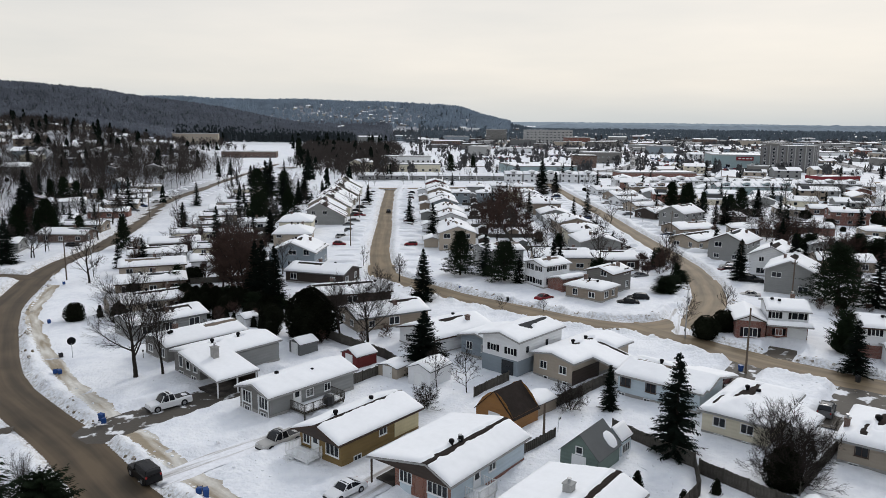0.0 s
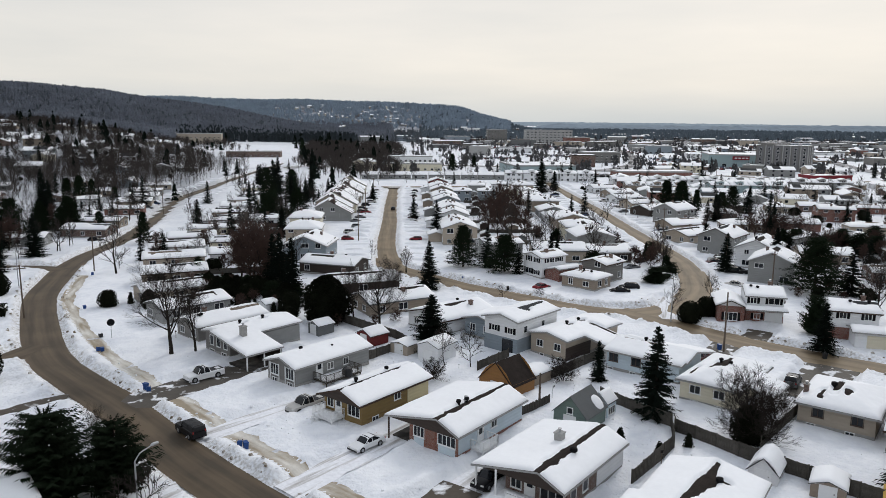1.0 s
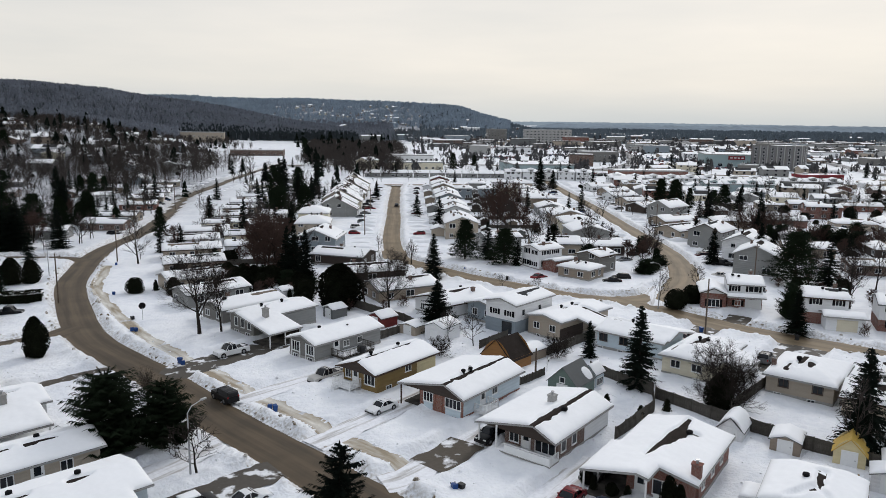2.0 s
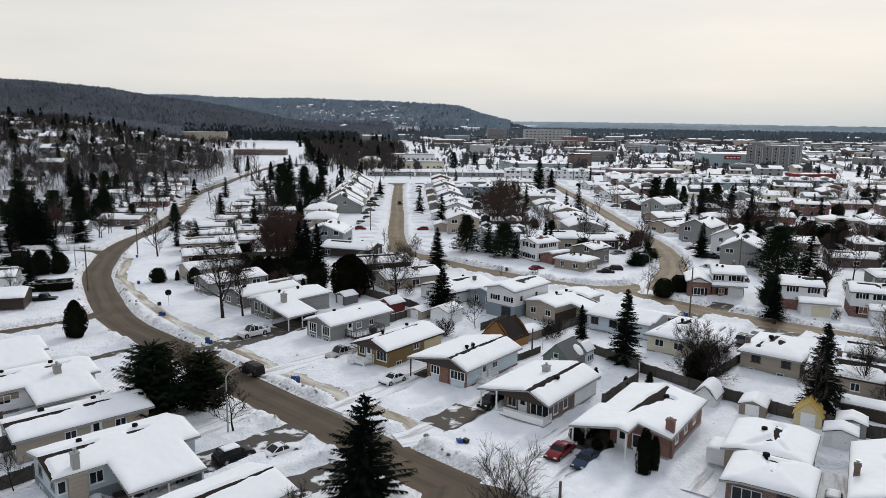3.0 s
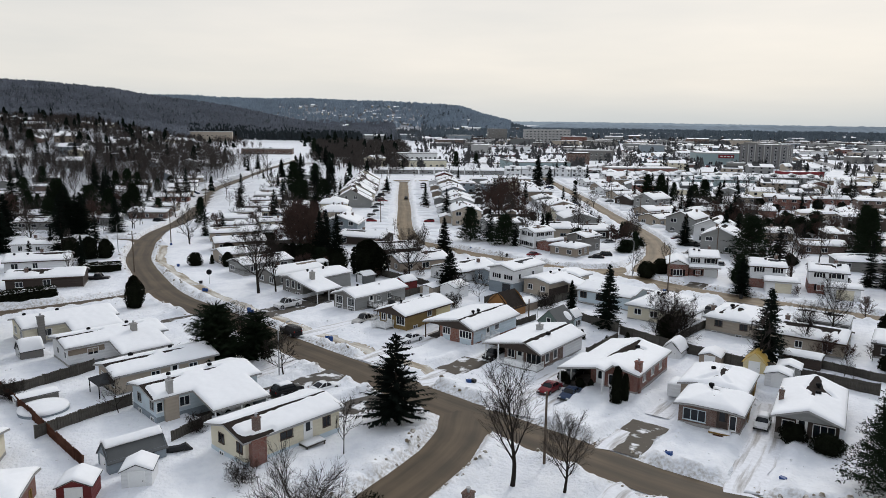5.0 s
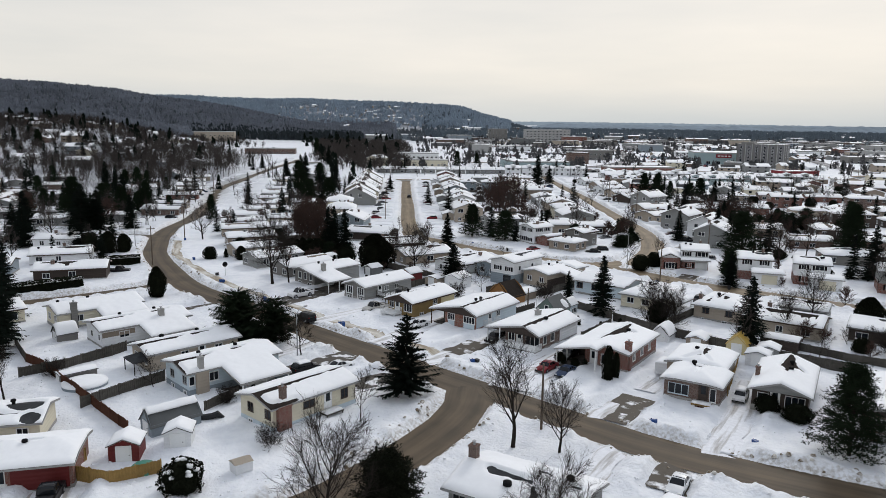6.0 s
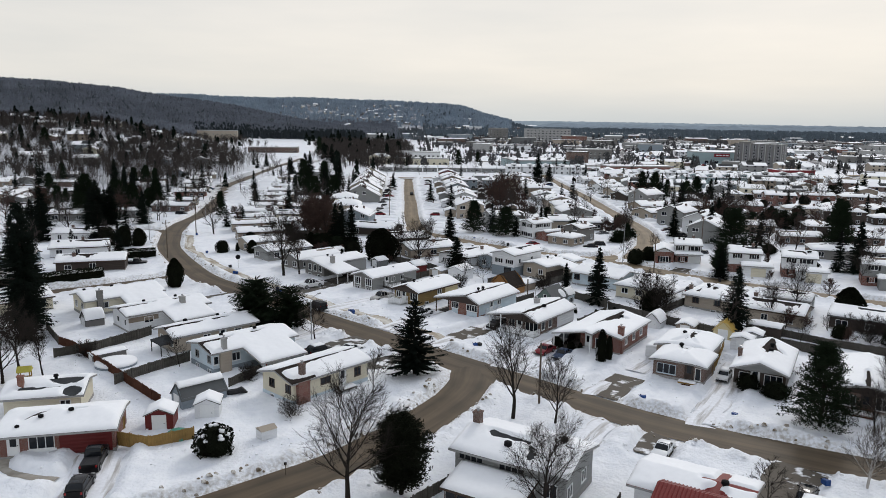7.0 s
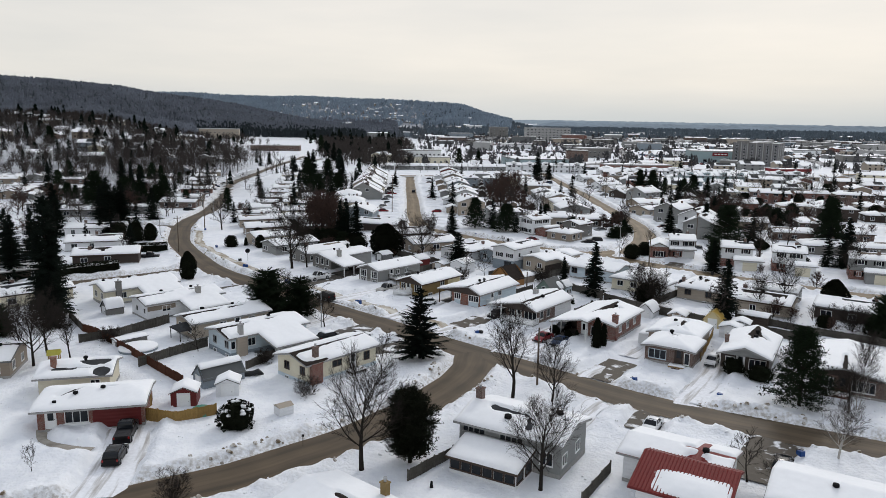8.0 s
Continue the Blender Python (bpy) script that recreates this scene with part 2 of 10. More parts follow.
def smooth_line(pts, step=2.5):
    """A Catmull-Rom curve through pts, in even steps."""
    P = [np.array(p, float) for p in pts]
    P = [2 * P[0] - P[1]] + P + [2 * P[-1] - P[-2]]
    out = []
    for i in range(1, len(P) - 2):
        n = max(2, int(np.linalg.norm(P[i + 1] - P[i]) / step))
        for k in range(n):
            t = k / n
            a, b, c, d = P[i - 1], P[i], P[i + 1], P[i + 2]
            out.append(0.5 * (2 * b + (c - a) * t + (2 * a - 5 * b + 4 * c - d) * t * t + (3 * b - a - 3 * c + d) * t**3))
    out.append(P[-2])
    return np.array(out)


def wav(x, y, s, seed=0.0):
    return noise.noise((x / s + seed * 7.3, y / s - seed * 3.1, seed))


def smoothstep(a, b, x):
    t = np.clip((x - a) / (b - a), 0, 1)
    return t * t * (3 - 2 * t)


# ---- roads ----
ROADS = {
    "main_road": (smooth_line([(-124, 560), (-121, 492), (-118, 406), (-114, 345), (-111, 296), (-104, 262), (-97.4, 236.5), (-91.7, 207), (-87.6, 183.4), (-86.6, 163), (-83.6, 147), (-80.7, 138), (-75.5, 122.8), (-66.6, 106), (-55.8, 88.5), (-46.9, 79), (-38.4, 71), (-26.4, 58.2), (-15, 47.4), (-6.1, 38.5), (4.6, 28.6), (15.9, 18.2), (23.4, 12.9), (32.1, 8.0), (40.3, 3.6), (62, -8.5), (84, -20.7), (108, -34)]), 5.7),
    "side_road": (smooth_line([(-1.0, 34), (-2.2, 26), (-5.2, 19.4), (-9.4, 12.6), (-14.9, 5.3), (-20.0, 0.8), (-24.9, -3.5), (-31.6, -7.4), (-36.7, -10.3), (-54, -20), (-74, -31.2), (-100, -46)]), 5.6),
    "west_road": (smooth_line([(-59.5, 93.5), (-61, 88), (-66, 83), (-72.5, 77.5), (-79, 73), (-95, 62), (-130, 35)]), 4.8),
    "upper_west_road": (smooth_line([(-84, 148), (-92, 149.5), (-105, 149), (-118, 143), (-150, 132)]), 4.8),
    "crescent_road": (smooth_line([(-25.6, 352), (-24, 324), (-21.2, 271), (-18.4, 227), (-16.2, 186), (-12.7, 153)]), 5.0),
    "crescent_loop": (smooth_line([(-14, 165), (-12.6, 154), (-6.1, 145.5), (1.7, 136), (11.7, 127.2), (20.5, 119.6), (28.5, 115), (36, 115.5), (43.5, 122), (49.5, 132.5), (53.2, 144.5), (55, 152.5)]), 6.2),
    "crescent_east_road": (smooth_line([(53.8, 147), (55, 152.5), (56.6, 165), (57, 181), (57, 203), (57, 224), (57.4, 263), (56.6, 313), (56.3, 380), (60, 430)]), 5.2),
    "east_road": (smooth_line([(30, 116.5), (36.5, 108.5), (44.5, 98.5), (50, 93), (57, 87.5), (72, 76), (95, 60), (140, 30)]), 6.2),
    "cross_road": (smooth_line([(-60, 352), (-40, 352.5), (-25, 351), (-6, 355), (20, 360)]), 5.5),
    "avenue": (smooth_line([(-121, 492), (-60, 520), (30, 530), (120, 480), (190, 440), (260, 395), (330, 345), (420, 290)]), 8.0),
}


def road_distance(X, Y, names=None):
    d = np.full(X.shape, 1e9)
    for key, (line, width) in ROADS.items():
        if names and key not in names:
            continue
        for a, b in zip(line[:-1:2], np.vstack([line[2::2], line[-1:]])):
            ab = b - a
            L2 = ab @ ab
            if L2 < 1e-9:
                continue
            t = np.clip(((X - a[0]) * ab[0] + (Y - a[1]) * ab[1]) / L2, 0, 1)
            d = np.minimum(d, np.hypot(X - a[0] - t * ab[0], Y - a[1] - t * ab[1]) - width / 2)
    return d


def road_material(name, dark, light):
    m = bpy.data.materials.new(name)
    m.use_nodes = True
    n, l = m.node_tree.nodes, m.node_tree.links
    p = n["Principled BSDF"]
    p.inputs["Roughness"].default_value, p.inputs["Specular IOR Level"].default_value = 0.7, 0.3
    tc, mp = n.new("ShaderNodeTexCoord"), n.new("ShaderNodeMapping")
    mp.inputs["Scale"].default_value = (1.0, 0.045, 1.0)
    l.new(tc.outputs["UV"], mp.inputs[0])
    a, b = n.new("ShaderNodeTexNoise"), n.new("ShaderNodeTexNoise")
    a.inputs["Scale"].default_value, a.inputs["Detail"].default_value = 1.5, 6
    b.inputs["Scale"].default_value, b.inputs["Detail"].default_value = 0.16, 8
    l.new(mp.outputs[0], a.inputs["Vector"])
    l.new(tc.outputs["Object"], b.inputs["Vector"])
    ad = n.new("ShaderNodeMath")
    ad.operation = "ADD"
    l.new(a.outputs["Fac"], ad.inputs[0])
    l.new(b.outputs["Fac"], ad.inputs[1])
    rp = n.new("ShaderNodeValToRGB")
    rp.color_ramp.elements[0].position, rp.color_ramp.elements[0].color = 0.36, (*dark, 1)
    rp.color_ramp.elements[1].position, rp.color_ramp.elements[1].color = 0.64, (*light, 1)
    # the wheels keep two lanes darker; sand gathers along the middle and the edges
    ux, lane = n.new("ShaderNodeSeparateXYZ"), n.new("ShaderNodeMath")
    l.new(tc.outputs["UV"], ux.inputs[0])
    lane.operation = "MULTIPLY"
    lane.inputs[1].default_value = 2.25
    l.new(ux.outputs["X"], lane.inputs[0])
    wave = n.new("ShaderNodeMath")
    wave.operation = "COSINE"
    l.new(lane.outputs[0], wave.inputs[0])
    hv = n.new("ShaderNodeMath")
    hv.operation = "MULTIPLY"
    hv.inputs[1].default_value = 0.5
    l.new(ad.outputs[0], hv.inputs[0])
    mixed = n.new("ShaderNodeMath")
    mixed.operation = "MULTIPLY_ADD"
    mixed.inputs[1].default_value = 0.075
    l.new(wave.outputs[0], mixed.inputs[0])
    l.new(hv.outputs[0], mixed.inputs[2])
    l.new(mixed.outputs[0], rp.inputs[0])
    l.new(rp.outputs[0], p.inputs["Base Color"])
    bp = n.new("ShaderNodeBump")
    bp.inputs["Strength"].default_value, bp.inputs["Distance"].default_value = 0.3, 0.05
    l.new(b.outputs["Fac"], bp.inputs["Height"])
    l.new(bp.outputs[0], p.inputs["Normal"])
    return m


SAND_DARK = road_material("sanded_asphalt", (0.052, 0.038, 0.023), (0.112, 0.080, 0.048))
SAND_PALE = road_material("sand_on_ice", (0.125, 0.092, 0.055), (0.225, 0.168, 0.100))


def ribbon(name, line, width, z, mat, label, category, kind="structure", ragged=0.25, across=6):
    V, F, uv = [], [], []
    run = 0.0
    for i, p in enumerate(line):
        d = line[min(i + 1, len(line) - 1)] - line[max(i - 1, 0)]
        d = d / (np.linalg.norm(d) + 1e-9)
        nrm = np.array([-d[1], d[0]])
        if i:
            run += np.linalg.norm(p - line[i - 1])
        wl_, wr_ = (width / 2 + ragged * (wav(run, s, 3.0, 2) + 0.6 * wav(run, s, 0.9, 5)) for s in (0, 50))
        for k in range(across + 1):
            t = k / across
            o = -wl_ + (wl_ + wr_) * t
            q = p + nrm * o
            # far off the packed street lies level with the snow beside it
            level = 0.62 * (1.0 if name in ("cross_road", "avenue") else max(smoothstep(78, 86, q[0]), smoothstep(-126, -132, q[0])))
            V.append((q[0], q[1], z + level + 0.05 * (1 - (2 * t - 1) ** 2)))
            uv.append((o, run))
    m = across + 1
    for i in range(len(line) - 1):
        for k in range(across):
            F.append((i * m + k, i * m + k + 1, (i + 1) * m + k + 1, (i + 1) * m + k))
    ob = mesh_object(name, V, F, mat, smooth=True)
    layer = ob.data.uv_layers.new(name="uv")
    for lp in ob.data.loops:
        layer.data[lp.index].uv = uv[lp.vertex_index]
    return tagged(ob, label, category, kind=kind)


for k, (key, (line, width)) in enumerate(ROADS.items()):
    pale = key in ("crescent_road", "crescent_loop", "crescent_east_road", "cross_road", "east_road")
    ribbon(key, line, width, 0.02 + 0.007 * k, SAND_PALE if pale else SAND_DARK,
           "street covered in packed brown sand between snowbanks" if pale else "asphalt street browned with wet winter sand", "road")

# cleared drives and the trodden pavement: strips (name, points, width, material)
SLUSH = two_tone("slush_on_asphalt", (0.075, 0.066, 0.055), (0.74, 0.75, 0.77), 0.5, 0.55, 0.61, 0.7)
SLUSH_LIGHT = two_tone("tyre_tracks", (0.40, 0.38, 0.36), (0.80, 0.81, 0.84), 0.8, 0.36, 0.5, 0.8, stretch=(1.6, 0.12, 1), coord="UV")
PATH_SNOW = two_tone("trodden_snow", (0.30, 0.25, 0.18), (0.68, 0.66, 0.61), 0.5, 0.40, 0.62, 0.8, stretch=(1.2, 0.2, 1), coord="UV")
BARE = two_tone("bare_wet_asphalt", (0.075, 0.062, 0.047), (0.80, 0.81, 0.83), 0.6, 0.56, 0.66, 0.7)

STRIPS = [
    # name, points, width, material, label
    ("sidewalk", [(-76.5, 141), (-69, 120), (-59.8, 105.5), (-51.2, 93.5), (-43.7, 84.7), (-37.6, 78.3), (-32.9, 73.5), (-27.1, 67.7), (-20.5, 61.4), (-13, 54), (-4.5, 46.4)], 2.1, PATH_SNOW, "trodden sidewalk of packed brown snow beside the street"),
]
DRIVES = []


def drive(points, width, mat, label):
    """A drive; its first end runs on to the edge of the street when it begins beside one."""
    p = np.array(points[0], float)
    near = min((float(np.min(np.hypot(*(line - p).T))), key) for key, (line, _) in ROADS.items())
    line, w = ROADS[near[1]]
    if w / 2 < near[0] < 8:
        c = line[int(np.argmin(np.hypot(*(line - p).T)))]
        points = [tuple(c + (p - c) * (w / 2 + 0.25) / near[0])] + points
    DRIVES.append(("driveway", points, width, mat, label))


ASPH = "driveway cleared to wet asphalt and slush beside a house"
PACK = "driveway of packed snow with tyre tracks"
drive([(-37.5, 71.5), (-33, 77.5), (-27.5, 84), (-23, 89.5)], 5.6, SLUSH, ASPH)
drive([(-25.5, 63.5), (-19, 70.5), (-14.5, 75.5)], 3.2, SLUSH_LIGHT, PACK)
drive([(-14, 52.5), (-9, 59), (-3.5, 66.5), (1, 72)], 3.6, SLUSH_LIGHT, PACK)
drive([(-5.5, 44.5), (-3.0, 47.4)], 3.6, SLUSH_LIGHT, PACK)
drive([(-3.2, 47.2), (-0.6, 50.2), (1.2, 52.6)], 4.4, BARE, ASPH)
drive([(1.2, 52.6), (6, 59.5)], 3.2, SLUSH_LIGHT, PACK)
drive([(5, 35), (10, 41.5), (15, 48)], 6.2, SLUSH_LIGHT, PACK)
drive([(14.5, 25.5), (17.0, 28.4)], 4.0, SLUSH_LIGHT, PACK)
drive([(16.4, 26.8), (18.2, 29.2), (19.6, 31.0)], 4.2, BARE, ASPH)
drive([(20.8, 33.2), (24.0, 37.6)], 3.0, SLUSH_LIGHT, PACK)
drive([(24, 16.5), (30, 26), (36, 37)], 3.4, SLUSH_LIGHT, PACK)
drive([(-25, 51), (-29.5, 44), (-33, 40)], 3.6, SLUSH_LIGHT, PACK)
drive([(-10.5, 37.5), (-18, 32), (-24.5, 27)], 4.2, SLUSH, ASPH)
drive([(-18, 45.5), (-24, 39.5), (-30, 33)], 4.4, SLUSH, ASPH)
drive([(-47, 72.5), (-53, 66), (-58, 61)], 2.6, BARE, ASPH)
drive([(-33.5, 58), (-39.5, 52.5), (-44, 48)], 3.0, BARE, ASPH)
drive([(-36.0, -8.0), (-37.2, 0), (-39.0, 7)], 4.6, SLUSH_LIGHT, PACK)
drive([(12.5, 15.5), (9.5, 10.5), (7, 6)], 3.0, SLUSH_LIGHT, PACK)
drive([(17.9, 11.6), (16.6, 9.2), (15.9, 8.0)], 3.8, BARE, ASPH)
drive([(28.5, 4), (25.5, 0), (23.5, -3)], 5.0, BARE, ASPH)
drive([(37, 111), (40, 121), (42.5, 127)], 3, SLUSH_LIGHT, PACK)
drive([(47, 99.5), (50.5, 104.5)], 4, BARE, ASPH)
drive([(42, 97), (38, 91), (35, 87)], 4, SLUSH, ASPH)
drive([(53, 87), (46.5, 79), (43.5, 75)], 6.5, SLUSH, ASPH)
PAVING = two_tone("wet_paving", (0.24, 0.215, 0.18), (0.40, 0.37, 0.32), 0.6, 0.35, 0.65, 0.8)
DRIVES.append(("front_walk", [(-48.2, 6.0), (-47.6, 4.9), (-46.6, 3.4), (-45.0, 2.3), (-43.2, 1.7), (-40.6, 1.3)], 1.0, PAVING, "curved front walk of wet grey paving"))


def polyline_distance(X, Y, pts):
    d = np.full(X.shape, 1e9)
    P = np.array(pts, float)
    for a, b in zip(P[:-1], P[1:]):
        ab = b - a
        t = np.clip(((X - a[0]) * ab[0] + (Y - a[1]) * ab[1]) / (ab @ ab), 0, 1)
        d = np.minimum(d, np.hypot(X - a[0] - t * ab[0], Y - a[1] - t * ab[1]))
    return d


class Waves:
    """Smooth, seeded unevenness over the plan, quick to work out for whole grids."""

    def __init__(self, seed, size, n=14):
        r = np.random.RandomState(seed)
        ang, k = r.uniform(0, 2 * np.pi, n), r.uniform(0.5, 1.6, n) * 2 * np.pi / size
        self.kx, self.ky, self.ph, self.n = k * np.cos(ang), k * np.sin(ang), r.uniform(0, 6.28, n), n

    def __call__(self, X, Y):
        s = np.zeros(np.shape(X))
        for a, b, c in zip(self.kx, self.ky, self.ph):
            s = s + np.sin(a * X + b * Y + c)
        return s / math.sqrt(self.n)


W_BIG, W_MID, W_SMALL, W_FINE, W_CRUMB = Waves(1, 40), Waves(2, 9), Waves(3, 2.6), Waves(4, 1.9), Waves(5, 1.15)


def hill(X, Y):
    """The wooded escarpment beyond the town: high on the west, falling to the north-east."""
    a = X / np.maximum(Y, 1.0)
    west = np.interp(a, (-0.9, -0.607, -0.55, -0.46, -0.40, -0.30, -0.20, -0.12), (106, 94, 89, 78, 64, 43, 16, 0)) * smoothstep(1080, 1500, Y)
    north = np.interp(a, (-0.5, -0.37, -0.24, -0.19, -0.11, 0.0, 0.02, 0.034, 0.05, 0.088, 0.12), (86, 84, 80, 83, 75, 69, 64, 54, 40, 20, 0)) * smoothstep(1700, 2300, Y)
    # the western streets climb towards the foot of the hill
    foot = np.interp(a, (-0.9, -0.52, -0.42, -0.33), (32, 25, 11, 0)) * smoothstep(310, 720, Y)
    return np.maximum(np.maximum(west, north), foot) * (1 + 0.025 * W_HILL(X, Y))


def lift(x, y):
    """The height of the land under one place."""
    return float(hill(np.array([float(x)]), np.array([float(y)]))[0])


W_HILL = Waves(9, 420)


def land(X, Y):
    X, Y = np.asarray(X, float), np.asarray(Y, float)
    d = road_distance(X, Y)
    for _, pts, w, _, _ in DRIVES:
        d = np.minimum(d, polyline_distance(X, Y, pts) - w / 2)
    # the trodden sidewalk is only a shallow hollow in the snow
    walk_ = np.full(X.shape, 1e9)
    for _, pts, w, _, _ in STRIPS:
        walk_ = np.minimum(walk_, polyline_distance(X, Y, pts) - w / 2)
    near = smoothstep(420, 250, np.hypot(X, Y - 60))
    snow = 0.46 + 0.08 * W_MID(X, Y) + 0.025 * W_SMALL(X, Y) + 0.06 * W_BIG(X, Y) * near
    droad = road_distance(X, Y)
    lumps = 0.5 + 0.5 * np.clip(W_SMALL(X, Y) + 0.6 * W_MID(X, Y), -1, 1)
    bank = smoothstep(0.1, 1.1, droad) * smoothstep(4.2, 1.8, droad) * (0.12 + 0.18 * lumps + 0.08 * W_FINE(X, Y) + 0.05 * W_CRUMB(X, Y))
    dstrip = d
    edge = smoothstep(0.05, 0.9, dstrip) * smoothstep(2.6, 1.2, dstrip) * (0.12 + 0.24 * lumps)
    z = (snow + (bank + edge) * smoothstep(-0.2, 1.0, walk_) - 0.17 * smoothstep(0.7, -0.1, walk_)) * smoothstep(-0.15, 1.1, d) - 0.06 * smoothstep(0.1, -0.3, d)
    return z + hill(X, Y), droad, d


def graded(lo, a, b, hi, fine, grow=1.12):
    mid = list(np.arange(a, b, fine))
    up, s, x = [], fine, b
    while x < hi:
        up.append(x)
        s *= grow
        x += s
    dn, s, x = [], fine, a - fine
    while x > lo:
        dn.append(x)
        s *= grow
        x -= s
    return np.array([lo] + dn[::-1] + mid + up + [hi])


gx, gy = graded(-4600, -128, 80, 4600, 0.5), graded(-700, -14, 156, 4600, 0.5)
GX, GY = np.meshgrid(gx, gy)
GZ, GD, GS = land(GX, GY)
ny_, nx_ = GX.shape
idx = np.arange(nx_ * ny_).reshape(ny_, nx_)
gfaces = np.stack([idx[:-1, :-1], idx[:-1, 1:], idx[1:, 1:], idx[1:, :-1]], -1).reshape(-1, 4)
gmesh = bpy.data.meshes.new("ground")
gmesh.vertices.add(nx_ * ny_)
gmesh.vertices.foreach_set("co", np.stack([GX, GY, GZ], -1).ravel())
gmesh.loops.add(len(gfaces) * 4)
gmesh.loops.foreach_set("vertex_index", gfaces.ravel())
gmesh.polygons.add(len(gfaces))
gmesh.polygons.foreach_set("loop_start", np.arange(len(gfaces)) * 4)
gmesh.update()
gmesh.validate()
gmesh.shade_smooth()
# sand thrown on to the banks by the plough, and the brush that shows through the snow far off
dirt = gmesh.attributes.new("sand", "FLOAT", "POINT")
dirt.data.foreach_set("value", (smoothstep(1.7, 0.1, GD) * 0.75 + 0.14 * smoothstep(4.5, 2.0, GD) * (W_SMALL(GX, GY) > 0.2)).ravel().astype(np.float32))
brush = gmesh.attributes.new("brush", "FLOAT", "POINT")
brush.data.foreach_set("value", np.maximum(smoothstep(4, 25, hill(GX, GY)), np.maximum(0.85 * smoothstep(850, 1500, np.hypot(GX, GY)), 0.6 * smoothstep(-0.28, -0.36, GX / np.maximum(GY, 1)) * smoothstep(190, 330, GY))).ravel().astype(np.float32))


def ground_material():
    m = bpy.data.materials.new("snow_ground")
    m.use_nodes = True
    n, l = m.node_tree.nodes, m.node_tree.links
    p = n["Principled BSDF"]
    p.inputs["Roughness"].default_value, p.inputs["Specular IOR Level"].default_value = 0.7, 0.2
    tc = n.new("ShaderNodeTexCoord")

    def noise_node(scale, detail=5):
        t = n.new("ShaderNodeTexNoise")
        t.inputs["Scale"].default_value, t.inputs["Detail"].default_value = scale, detail
        l.new(tc.outputs["Object"], t.inputs["Vector"])
        return t

    big, mid, fine = noise_node(0.12), noise_node(0.9), noise_node(2.6, 8)
    base = n.new("ShaderNodeValToRGB")
    base.color_ramp.elements[0].position, base.color_ramp.elements[0].color = 0.32, (0.70, 0.725, 0.775, 1)
    base.color_ramp.elements[1].position, base.color_ramp.elements[1].color = 0.58, (0.86, 0.875, 0.90, 1)
    blend = n.new("ShaderNodeMixRGB")
    blend.inputs[0].default_value = 0.4
    l.new(big.outputs["Fac"], blend.inputs[1])
    l.new(mid.outputs["Fac"], blend.inputs[2])
    l.new(blend.outputs[0], base.inputs[0])

    def masked(attr, tex, gain, shift):
        a = n.new("ShaderNodeAttribute")
        a.attribute_name = attr
        s = n.new("ShaderNodeMath")
        s.operation = "MULTIPLY_ADD"
        s.inputs[1].default_value, s.inputs[2].default_value = gain, shift
        l.new(tex.outputs["Fac"], s.inputs[0])
        q = n.new("ShaderNodeMath")
        q.operation, q.use_clamp = "MULTIPLY", True
        l.new(a.outputs["Fac"], q.inputs[0])
        l.new(s.outputs[0], q.inputs[1])
        return q

    m1 = n.new("ShaderNodeMixRGB")
    m1.inputs[2].default_value = (0.40, 0.37, 0.33, 1)
    l.new(masked("sand", fine, 4.5, -1.85).outputs[0], m1.inputs[0])
    l.new(base.outputs[0], m1.inputs[1])
    m2 = n.new("ShaderNodeMixRGB")
    # brush colour lifted to match the hill woods, haze tint included
    m2.inputs[2].default_value = (0.135, 0.143, 0.158, 1)
    far = noise_node(0.018, 8)
    l.new(masked("brush", far, 3.0, -0.55).outputs[0], m2.inputs[0])
    l.new(m1.outputs[0], m2.inputs[1])
    l.new(m2.outputs[0], p.inputs["Base Color"])
    bp = n.new("ShaderNodeBump")
    bp.inputs["Strength"].default_value, bp.inputs["Distance"].default_value = 0.85, 0.24
    l.new(fine.outputs["Fac"], bp.inputs["Height"])
    b2 = n.new("ShaderNodeBump")
    b2.inputs["Strength"].default_value, b2.inputs["Distance"].default_value = 0.3, 0.4
    l.new(mid.outputs["Fac"], b2.inputs["Height"])
    l.new(bp.outputs[0], b2.inputs["Normal"])
    l.new(b2.outputs[0], p.inputs["Normal"])
    return m


gmesh.materials.append(ground_material())
ground = new("ground", gmesh)
ground.matrix_basis = PLAN
tagged(ground, "snow-covered ground with ploughed banks along the streets", "ground", kind="structure")

